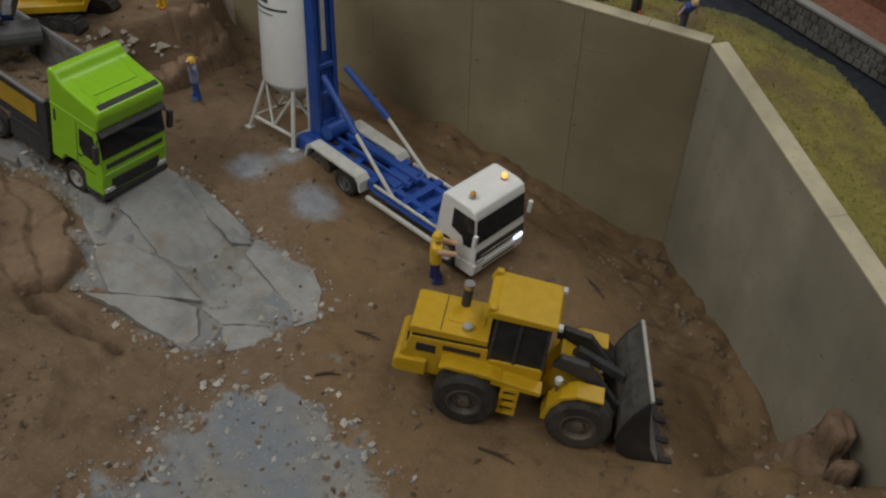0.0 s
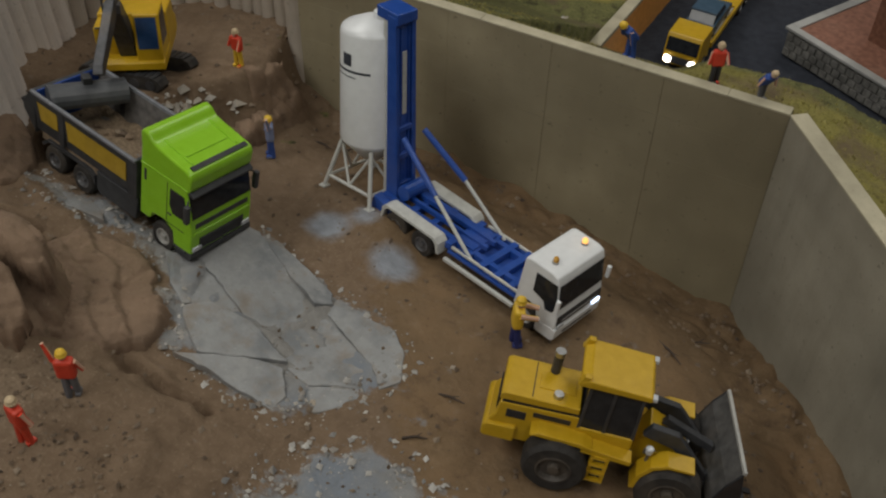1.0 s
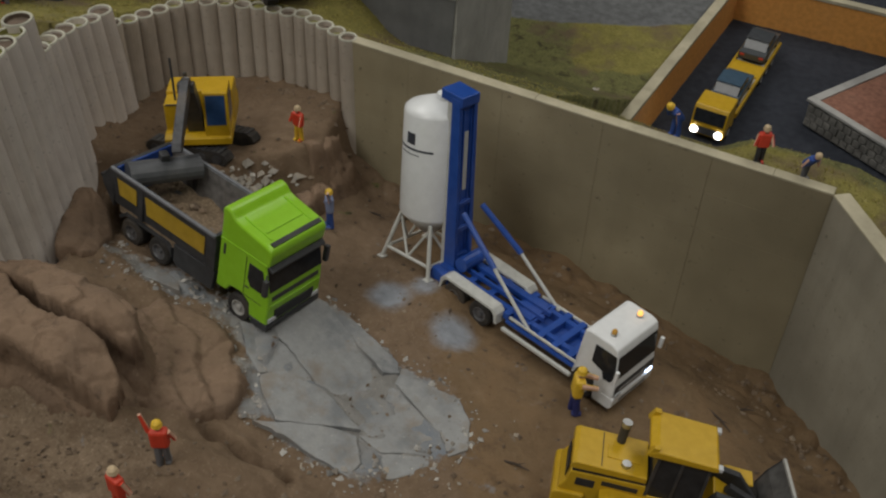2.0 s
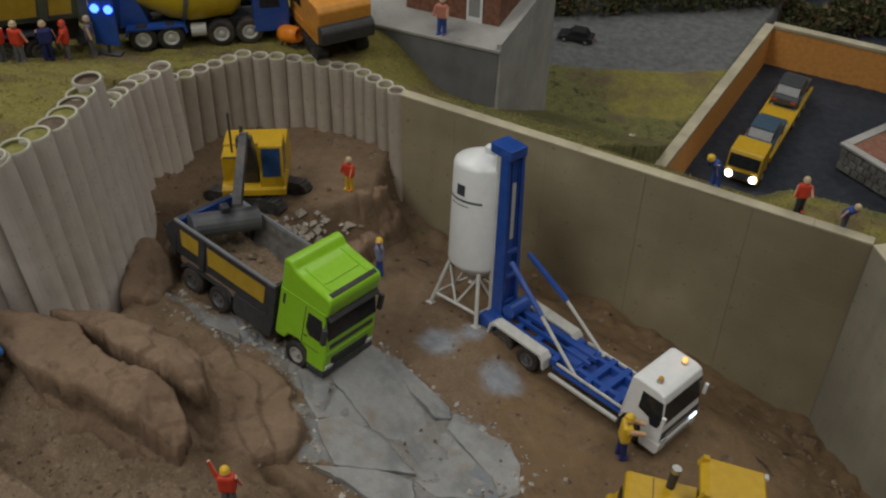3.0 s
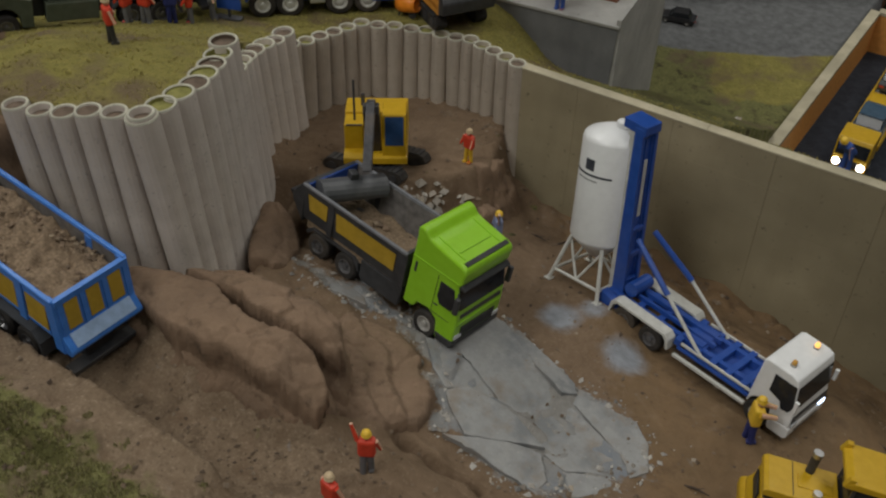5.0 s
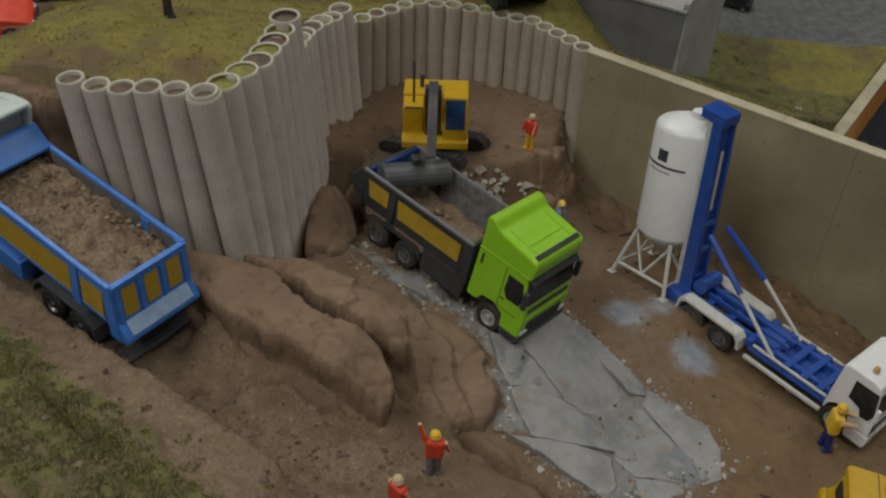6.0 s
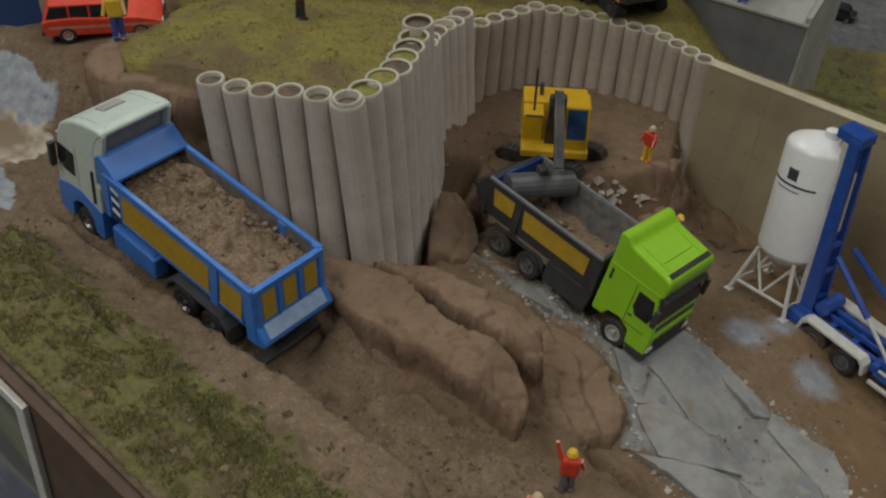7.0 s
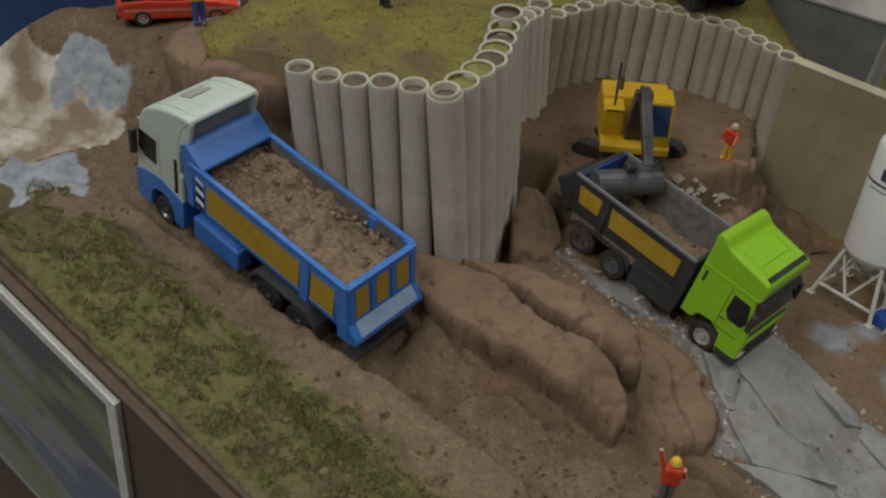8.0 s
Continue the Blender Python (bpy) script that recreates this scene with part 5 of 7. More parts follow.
def mixer_truck():
    x, y = -15.9, 15.0
    root = thing("mixer_truck", "blue concrete mixer truck with yellow drum on the turf", "truck", at(x, y, on_ground(x, y) + 0.02, 0, 0, 22))
    part("chassis", box(-4.2, 4.2, -0.6, 0.6, 0.65, 1.1, 0.04), DARK, root)
    cab = part("cab", prism([(2.6, 0.6), (4.3, 0.6), (4.35, 1.6), (4.1, 3.1), (3.8, 3.3), (2.7, 3.3)], -1.38, 1.38, 0.07), BLUE, root, "blue cab")
    part("windscreen", panel_on_slope(4.33, 1.75, 4.12, 2.95, -1.25, 1.25, 0.03), GLASS, cab)
    for s in (-1, 1):
        part("side_window", plate([(2.95, 1.9), (3.9, 1.9), (3.8, 2.85), (2.95, 2.85)], 0.03 * s, "y", s * 1.38), GLASS, cab)
        for wx_ in (-2.6, -1.3, 1.05, 2.4):
            wheel(root, wx_, s * 1.12, 0.66, 0.5, PALE)
        part("fender", prism([(-3.4, 0.9), (-3.3, 1.25), (-0.6, 1.3), (-0.5, 0.9), (-0.6, 0.9), (-0.7, 1.2), (-3.2, 1.15), (-3.3, 0.9)], s * 0.85, s * 1.42, 0.0), BLUE, root)
        part("tank", rod((-0.35, s * 1.05, 0.85), (0.35, s * 1.05, 0.85), 0.32, 12), PALE, root)
    drum = part("drum", lathe([(0, -2.9), (0.8, -2.9), (1.0, -2.6), (1.65, -0.6), (1.7, 0.4), (1.3, 2.2), (0.9, 2.6), (0, 2.7)], 32, m=Matrix.Translation((-0.4, 0, 2.75)) @ Matrix.Rotation(math.radians(100), 4, "Y")), CONCRETE_MIX_DRUM, root, "yellow drum", True)
    part("drum_band", lathe([(1.72, -0.1), (1.76, -0.08), (1.76, 0.12), (1.72, 0.14)], 32, m=Matrix.Translation((-0.4, 0, 2.75)) @ Matrix.Rotation(math.radians(100), 4, "Y")), STEEL, drum)
    part("chute", prism([(-3.3, 1.2), (-4.3, 1.0), (-4.4, 1.2), (-3.6, 2.9), (-3.3, 2.9)], -0.5, 0.5, 0.03), BLUE, root)
    part("rear_frame", prism([(-2.2, 1.1), (-3.6, 1.1), (-3.3, 3.4), (-2.9, 3.4)], -0.9, 0.9, 0.04), BLUE, root)
    return root


mixer_truck()


def beacon_barrier():
    x, y = -19.0, 11.6
    root = thing("warning_beacon", "small stand with two lit blue lamps on the turf", "lamp", at(x, y, on_ground(x, y)))
    part("board", box(-0.6, 0.6, -0.05, 0.05, 0.5, 2.9, 0.03), BLUE, root)
    part("foot", box(-0.6, 0.6, -0.2, 0.2, 0, 0.12, 0.02), DARK, root)
    part("post", box(-0.06, 0.06, -0.05, 0.05, 0.1, 0.5), DARK, root)
    for px in (-0.3, 0.35):
        part("lamp", rod((px, -0.05, 2.35), (px, -0.14, 2.35), 0.2, 12), LAMP_BLUE, root, "lit blue lamp")
    return root


beacon_barrier()
excavator(at(-9.7, 15.9, on_ground(-9.7, 15.9), 0, 0, 128), "orange crawler excavator parked on the turf, seen from behind", plain("orange_enamel", (0.62, 0.27, 0.04), 0.4), False)


def small_mixer():
    x, y = -11.3, 14.9
    root = thing("site_mixer", "small orange barrel mixer with one dark wheel", "mixer", at(x, y, on_ground(x, y), 0, 0, -20))
    part("barrel", lathe([(0, -0.5), (0.36, -0.48), (0.44, -0.2), (0.42, 0.3), (0.34, 0.6), (0.3, 0.6), (0.36, 0.2), (0, -0.3)], 18, m=Matrix.Translation((0, 0, 0.62)) @ Matrix.Rotation(math.radians(80), 4, "Y")), plain("bright_orange", (0.8, 0.24, 0.01), 0.4), root, "orange barrel", True)
    part("wheel", rod((0.4, -0.2, 0.22), (0.4, -0.08, 0.22), 0.2, 14), RUBBER, root)
    part("leg", rod((-0.35, 0.15, 0.0), (-0.25, 0.1, 0.5), 0.05, 6), DARK, root)
    part("leg", rod((-0.35, -0.2, 0.0), (-0.25, -0.1, 0.5), 0.05, 6), DARK, root)
    part("axle", rod((0.4, -0.25, 0.22), (0.4, 0.25, 0.22), 0.04, 6), DARK, root)
    return root


small_mixer()
blue_tipper(at(-20.9, 12.4, on_ground(-22, 11.6) + 0.02, 0, -7, 221), "tipper_truck", "dark grey-green tipper truck with ochre panels on the turf", plain("dark_grey_green_enamel", (0.07, 0.085, 0.06), 0.45), PALE)


def red_car():
    x, y = -28.0, 2.3
    root = thing("estate_car", "red estate car parked beside the turf", "car", at(x, y, on_ground(x, y) + 0.02, 0, 0, 28))
    body = part("body", prism([(-2.2, 0.35), (-2.25, 0.85), (-2.05, 0.98), (-1.0, 1.05), (-0.4, 1.0), (1.2, 0.98), (2.0, 0.82), (2.2, 0.7), (2.2, 0.35), (1.85, 0.3), (-1.85, 0.3)], -0.95, 0.95, 0.06), RED, root, "red body")
    roof = part("cabin", prism([(-2.1, 0.95), (-1.85, 1.5), (0.25, 1.55), (0.95, 0.97)], -0.85, 0.85, 0.05), GLASS, root, "dark glazed cabin")
    part("roof", prism([(-1.95, 1.47), (0.25, 1.5), (0.3, 1.56), (-1.9, 1.56)], -0.84, 0.84, 0.03), RED, roof)
    for s in (-1, 1):
        for xw in (-1.35, 1.35):
            wheel(root, xw, s * 0.85, 0.34, 0.25, GREYPL)
        for xp in (-1.2, -0.45, 0.3):
            part("pillar", box(xp - .04, xp + .04, s * 0.86 - .02, s * 0.86 + .02, 0.98, 1.5), RED, roof)
        part("stripe", box(-2.0, 2.0, s * 0.95 - .01, s * 0.95 + .01, 0.62, 0.72), SALMON, body)
        part("headlamp", box(2.15, 2.23, s * 0.65 - .15, s * 0.65 + .15, 0.55, 0.7, 0.02), LENS, body)
    part("bumper", box(2.1, 2.3, -0.9, 0.9, 0.32, 0.5, 0.03), DARK, body)
    part("bumper", box(-2.32, -2.15, -0.9, 0.9, 0.32, 0.5, 0.03), DARK, body)
    return root


red_car()
figure("worker figurine in yellow and blue beside the red car", -25.65, -0.35, max(8.27, on_ground(-25.65, -0.35)), -60, HELMET, BLUECLOTH, HELMET)

# ---------------------------------------------------------------- house on its platform
BRICK = plain("brown_brick", (0.20, 0.085, 0.05), 0.85, spread=0.3, scale=400, relief=0.0003)
ASHLAR = concrete_material("platform_concrete", (0.155, 0.158, 0.165), (0.215, 0.218, 0.225), 90.0, 0.15)
PAVING = concrete_material("platform_paving", (0.36, 0.355, 0.34), (0.46, 0.455, 0.435), 90.0, 0.12)


def platform():
    root = thing("platform", "grey concrete house platform with steep dark sides", "platform", at(-1.7, 16.0, 0, 0, 0, 167), kind="structure")
    part("platform_body", prism([(0.0, -8), (-0.5, 5.05), (6.2, 5.05), (9.0, 5.05), (9.0, -8)], -9.0, 0.0, 0.0), ASHLAR, root)
    part("paving", box(-0.55, 9.0, -9.0, 0.06, 5.05, 5.2, 0.02), PAVING, root)
    part("side_face", prism([(-0.60, -8), (-0.58, 5.5), (-0.38, 5.5), (0.0, -8)], -9.0, -0.05, 0.0), PAVING, root, "pale grey side wall")
    return root


platform()


def house():
    root = thing("house", "brown brick house with white window and door", "house", at(-1.7, 16.0, 5.2, 0, 0, 167))
    x0, x1, y0, y1 = 0.35, 5.4, -7.5, -2.3
    part("wall", box(x0, x1, y1 - .25, y1, 0, 4.6), BRICK, root)
    part("wall", box(x0, x1, y0, y0 + .25, 0, 4.6), BRICK, root)
    part("wall", box(x0, x0 + .25, y0 + .25, y1 - .25, 0, 4.6), BRICK, root)
    part("wall", box(x1 - .25, x1, y0 + .25, y1 - .25, 0, 4.6), BRICK, root)
    part("roof", prism([(x0 - .5, 4.5), ((x0 + x1) / 2, 7.0), (x1 + .5, 4.5), (x1 + .5, 4.75), ((x0 + x1) / 2, 7.3), (x0 - .5, 4.75)], y0 - .5, y1 + .5, 0.02), plain("roof_tile", (0.16, 0.06, 0.04), 0.8), root)
    for wx_ in (3.7,):
        win = part("window", box(wx_ - .65, wx_ + .65, y1, y1 + .06, 1.7, 2.9, 0.02), WHITE, root)
        for a_ in (-0.3, 0.3):
            part("pane", box(wx_ + a_ - .24, wx_ + a_ + .24, y1 + .05, y1 + .08, 1.82, 2.78, 0.0), GLASS, win)
    door = part("door", box(1.25, 2.1, y1, y1 + .07, 0, 2.2, 0.02), WHITE, root)
    part("door_panel", box(1.38, 1.97, y1 + .06, y1 + .09, 0.3, 2.0, 0.01), PAVING, door)
    for yy in (-4.0, -5.8):
        win = part("window", box(x0 - .06, x0, yy - .45, yy + .45, 1.5, 2.9, 0.02), WHITE, root)
        part("pane", box(x0 - .09, x0 - .05, yy - .33, yy + .33, 1.62, 2.78), GLASS, win)
    return root


house()
figure("worker figurine in faded red and blue on the platform", -4.2, 17.0, 5.2, -100, SALMON, BLUECLOTH, TAN)

# ---------------------------------------------------------------- the sunken yard


def yard_wall(name, pts, label):
    root = thing(name, label, "wall", at(0, 0, 0), kind="structure")
    for (xa, ya), (xb, yb) in zip(pts, pts[1:]):
        l, ang = math.hypot(xb - xa, yb - ya), math.degrees(math.atan2(yb - ya, xb - xa))
        ob = part("wall_body", box(0, l, 0, 0.5, -7.0, -3.75), ORANGE, root)
        ob.matrix_world = at(xa, ya, 0, 0, 0, ang)
        cap = part("coping", box(-0.05, l + .05, -0.06, 0.6, -3.75, -3.5, 0.03), COPING, root, "pale grey coping")
        cap.matrix_world = at(xa, ya, 0, 0, 0, ang)
    return root


yard_wall("yard_wall", [(7.4, 19.1), (9.3, 23.9), (15.4, 39.5), (40.0, 32.0)], "orange plastered yard wall with pale coping")


def low_loader():
    root = thing("low_loader", "yellow flatbed lorry with lit headlamps carrying a blue car", "lorry", at(12.8, 23.8, -6.38, 0, 0, 69.5 + 180))
    W = 1.0
    cab = part("cab", prism([(-2.0, 0.4), (0.0, 0.4), (0.1, 1.2), (-0.1, 2.0), (-0.25, 2.25), (-1.9, 2.25)], -W, W, 0.06), YELLOW, root, "yellow cab")
    part("windscreen", panel_on_slope(0.09, 1.3, -0.1, 2.05, -W + .1, W - .1, 0.03), GLASS, cab)
    part("grille", box(0.02, 0.10, -0.8, 0.8, 0.55, 1.0, 0.02), DARK, cab)
    for s in (-1, 1):
        part("headlamp", lathe([(0, 0.12), (0.20, 0.1), (0.22, 0.0), (0, -0.02)], 14, m=Matrix.Translation((0.08, s * 0.72, 0.75)) @ Matrix.Rotation(math.pi / 2, 4, "Y")), LAMP_BRIGHT, cab, "lit headlamp")
        for x in (-1.1, -8.0, -9.2, -10.4):
            wheel(root, x, s * 0.85, 0.42, 0.35, GREYPL)
        part("side_beam", box(-12.0, -2.2, s * 0.98 - .08, s * 0.98 + .08, 0.75, 1.1, 0.03), YELLOW, root)
    part("deck", box(-12.0, -2.2, -0.95, 0.95, 0.8, 0.95, 0.02), GREYPL, root, "grey deck")
    part("ramp", box(-8.3, -6.8, -0.9, 0.9, 0.95, 1.1, 0.03), YELLOW, root)
    part("chassis", box(-11.5, -0.6, -0.5, 0.5, 0.45, 0.8, 0.03), DARK, root)
    return root


LAMP_BRIGHT = glow("bright_headlamp", (1.0, 0.95, 0.88), 12.0)
low_loader()


def small_car(m, label, paint):
    root = thing("car", label, "car", m, group="parked model cars")
    body = part("body", prism([(-1.9, 0.25), (-1.95, 0.7), (-1.3, 0.8), (1.2, 0.78), (1.9, 0.62), (1.92, 0.25)], -0.85, 0.85, 0.06), paint, root)
    cabin = part("cabin", prism([(-1.5, 0.76), (-1.1, 1.28), (0.35, 1.3), (0.95, 0.76)], -0.76, 0.76, 0.05), GLASS, root)
    part("roof", prism([(-1.1, 1.25), (0.35, 1.27), (0.38, 1.34), (-1.08, 1.34)], -0.74, 0.74, 0.02), paint, cabin)
    for s in (-1, 1):
        for x in (-1.15, 1.15):
            wheel(root, x, s * 0.76, 0.3, 0.22, GREYPL)
        part("tail_lamp", box(-1.97, -1.9, s * 0.6 - .14, s * 0.6 + .14, 0.5, 0.64, 0.02), RED, body)
    return root


dirx, diry = math.cos(math.radians(69.5)), math.sin(math.radians(69.5))
small_car(at(12.8 + dirx * 4.3, 23.8 + diry * 4.3, -5.42, 0, 0, 69.5), "steel blue car loaded on the yellow lorry", plain("steel_blue", (0.045, 0.085, 0.13), 0.3))
small_car(at(12.8 + dirx * 10.3, 23.8 + diry * 10.3, -5.42, 0, 0, 69.5), "dark grey car loaded at the tail of the yellow lorry", plain("dark_car_paint", (0.05, 0.055, 0.06), 0.3))
small_car(at(2.1, 35.0, on_ground(2.1, 35.0), 0, 0, 172) @ Matrix.Scale(0.62, 4), "dark car on the far gravel track", plain("black_car_paint", (0.02, 0.02, 0.022), 0.3))
STONE = concrete_material("rubble_stone", (0.14, 0.135, 0.125), (0.26, 0.25, 0.23), 400.0)


def kerbed_island():
    root = thing("stone_terrace", "stone edged terrace with pale coping in the yard", "terrace", at(18.7, 26.9, -6.4, 0, 0, -47))
    part("terrace_body", box(0, 14, 0.15, 11.0, 0, 1.60), STONE, root)
    part("coping", box(-0.15, 14.1, 0, 0.5, 1.62, 1.8, 0.03), PAVING, root, "pale stone coping")
    part("coping", box(-0.15, 0.4, 0.5, 11, 1.62, 1.8, 0.03), PAVING, root, "pale stone coping")
    part("paving", box(0.4, 14.0, 0.5, 11, 1.5, 1.70), TERRA, root, "reddish paving")
    rng = random.Random(8)
    for i in range(26):
        for j in range(3):
            x = 0.02 + i * 0.54 + (j % 2) * 0.25
            part("stone", box(x, x + .46, 0.06, 0.16, 0.08 + j * .48, 0.5 + j * .48, 0.03), STONE, root)
    return root


TERRA = plain("terracotta_paving", (0.22, 0.095, 0.06), 0.8, spread=0.25)
kerbed_island()


def brick_building():
    root = thing("building", "red-brown building standing on the stone terrace", "building", at(18.7, 26.9, -4.75, 0, 0, -47))
    part("wall", box(3.2, 12, 3.0, 10.0, 0, 7.0), BRICK, root)
    part("roof", prism([(2.8, 7.0), (7.6, 9.5), (12.4, 7.0)], 2.6, 10.4, 0.02), TERRA, root)
    win = part("window", box(5, 6.2, 2.93, 3.0, 1.5, 3.2, 0.02), WHITE, root)
    part("pane", box(5.12, 6.08, 2.9, 2.95, 1.62, 3.08), GLASS, win)
    return root


brick_building()

# ---------------------------------------------------------------- front edge of the layout
FASCIA = plain("brown_fascia_board", (0.085, 0.050, 0.031), 0.7, spread=0.2, scale=60)


def road_place(q, w):
    return (-18.0 - 0.918 * q + 0.395 * w, -8.2 + 0.395 * q + 0.918 * w)


ex, ey = road_place(0, -6.25)


def fascia():
    root = thing("fascia", "brown board along the front edge of the layout", "fascia", at(ex, ey, 0, 0, -6.5, 156.7), kind="structure")
    part("board", box(-12, 40, 0.0, 0.35, -60, 5.15, 0.02), FASCIA, root)
    part("edge_strip", box(-12, 40, -0.18, 0.0, 4.6, 5.3, 0.05), plain("earthy_edge", (0.10, 0.07, 0.045), 0.9, spread=0.4), root)
    return root


fascia()


def photo_material():
    m, nt, b = material("printed_landscape")
    turn = nt.nodes.new("ShaderNodeMapping")
    turn.inputs["Rotation"].default_value = (0, 0.5, 0)
    turn.inputs["Scale"].default_value = (0.35, 1.0, 1.5)
    nt.links.new(coords(nt), turn.inputs["Vector"])
    n, n2 = noise_of(nt, 30, 3, 0.5, turn.outputs["Vector"]), noise_of(nt, 90, 4)
    c = mix(nt, ramp(nt, n, 0.40, 0.47), (0.030, 0.036, 0.042), (0.13, 0.15, 0.06))
    c = mix(nt, ramp(nt, n, 0.50, 0.53), c, (0.15, 0.17, 0.20))
    c = mix(nt, ramp(nt, n, 0.58, 0.61), c, (0.05, 0.075, 0.17))
    c = mix(nt, ramp(nt, n2, 0.58, 0.7), c, mix(nt, 0.5, c, (0.02, 0.024, 0.018)))
    nt.links.new(c, b.inputs["Base Color"])
    b.inputs["Roughness"].default_value = 0.3
    return m


def photo_panel():
    root = thing("photo_panel", "framed landscape photo print hanging on the brown board", "picture", at(ex, ey, 0, 0, -6.5, 156.7))
    x0, x1, z0, z1 = 1.2, 16.0, -9.0, 5.0
    part("backing", box(x0, x1, 0.36, 0.52, z0, z1, 0.02), GREYPL, root)
    part("print", box(x0 + .45, x1 - .4, 0.52, 0.54, z0 + .4, z1 - .45), photo_material(), root)
    part("border", box(x0, x0 + .45, 0.52, 0.56, z0, z1), PALE, root)
    part("border", box(x0 + .45, x1, 0.52, 0.56, z1 - .45, z1), PALE, root)
    return root


photo_panel()

# ---------------------------------------------------------------- the hall round the layout
HALL = plain("hall_wall_paint", (0.30, 0.295, 0.285), 0.9, scale=20, relief=0)
for nm, bx, lab in (("hall_floor", (-300, 300, -250, 400, -104, -100), "dark hall floor"), ("hall_ceiling", (-300, 300, -250, 400, 196, 200), "pale hall ceiling"), ("hall_wall_south", (-300, 300, -254, -250, -100, 196), "plain hall wall"), ("hall_wall_west", (-304, -300, -250, 400, -100, 196), "plain hall wall"), ("hall_wall_east", (300, 304, -250, 400, -100, 196), "plain hall wall")):
    tagged(link(nm, box(*bx), HALL), lab, "hall", kind="structure")
BACKBLUE = plain("blue_backdrop_paint", (0.03, 0.08, 0.24), 0.8, scale=20, relief=0)
tagged(link("backdrop", box(-300, 300, 398, 400, -100, 196), BACKBLUE), "plain blue painted back wall of the hall", "wall", kind="structure")


def backdrop_board():
    l, ang = math.hypot(10.5, 8.2), math.degrees(math.atan2(8.2, 10.5))
    ob = link("backdrop_board", box(0, l, 0, 0.4, -2, 14, 0.03), BACKBLUE)
    ob.matrix_world = at(-41.2, -6.2, 0, 0, 0, ang)
    return tagged(ob, "plain blue painted board behind the low ground", "board", kind="structure")


backdrop_board()

# ---------------------------------------------------------------- plates of broken slab


def slab_material():
    m, nt, b = material("broken_grey_slab")
    wide, mid, fine = noise_of(nt, 45, 5, 0.6), noise_of(nt, 160, 5, 0.6), noise_of(nt, 900, 4)
    c = mix(nt, ramp(nt, mid, 0.3, 0.7), (0.235, 0.235, 0.232), (0.31, 0.312, 0.312))
    c = mix(nt, ramp(nt, wide, 0.48, 0.36), c, (0.185, 0.192, 0.20))
    c = mix(nt, ramp(nt, wide, 0.54, 0.66), c, mix(nt, ramp(nt, mid, 0.4, 0.6), c, (0.235, 0.195, 0.15)))
    c = mix(nt, ramp(nt, fine, 0.66, 0.76), c, (0.42, 0.40, 0.37))
    c = mix(nt, ramp(nt, fine, 0.34, 0.26), c, (0.13, 0.115, 0.10))
    dusty = noise_of(nt, 75, 6, 0.68)
    c = mix(nt, math_node(nt, "MULTIPLY", ramp(nt, dusty, 0.50, 0.66), 0.55), c, (0.215, 0.160, 0.110))
    c = mix(nt, math_node(nt, "MULTIPLY", ramp(nt, dusty, 0.42, 0.32), 0.5), c, (0.35, 0.345, 0.335))
    nt.links.new(c, b.inputs["Base Color"])
    b.inputs["Roughness"].default_value = 0.75
    bump(nt, b, math_node(nt, "ADD", mid, math_node(nt, "MULTIPLY", fine, 0.4)), 0.5, 0.0008)
    return m


SLABSTONE = slab_material()
PLATES = {
    "a": [(-5.0, -2.9), (-4.0, -0.8), (-3.4, -1.0), (-1.0, -3.3), (-1.1, -3.9), (-2.3, -4.7), (-2.7, -4.6), (-4.2, -3.3)],
    "b": [(-3.35, -0.9), (-3.0, -0.6), (-0.55, -2.5), (-0.4, -3.0), (-0.9, -3.25)],
    "c": [(-4.8, -4.9), (-4.1, -4.5), (-2.65, -4.85), (-1.2, -6.0), (-2.5, -6.2), (-3.8, -6.5), (-4.6, -5.4)],
    "d": [(-2.25, -4.85), (-0.65, -3.5), (1.35, -5.1), (1.75, -6.0), (-0.3, -6.5), (-1.1, -6.0)],
    "e": [(-0.5, -3.35), (-0.2, -3.0), (1.9, -3.6), (2.4, -4.5), (2.5, -5.6), (1.9, -6.0), (1.5, -5.1)],
    "f": [(-6.0, -3.1), (-5.1, -3.05), (-4.4, -3.35), (-3.6, -3.8), (-2.7, -4.75), (-4.2, -4.4), (-4.9, -4.75), (-5.4, -4.2)],
    "g": [(-4.5, -6.8), (-3.7, -6.6), (-2.5, -6.3), (-1.25, -6.3), (-0.9, -7.2), (-1.2, -7.8), (-2.5, -7.3), (-3.4, -7.0)],
    "h": [(-1.05, -6.25), (-0.3, -6.65), (1.7, -6.2), (1.1, -6.9), (0.1, -7.4), (-0.8, -7.2)],
    "i": [(-11.4, -1.3), (-9.5, -1.9), (-8.6, -2.2), (-8.9, -1.5), (-10.8, -0.6)],
}


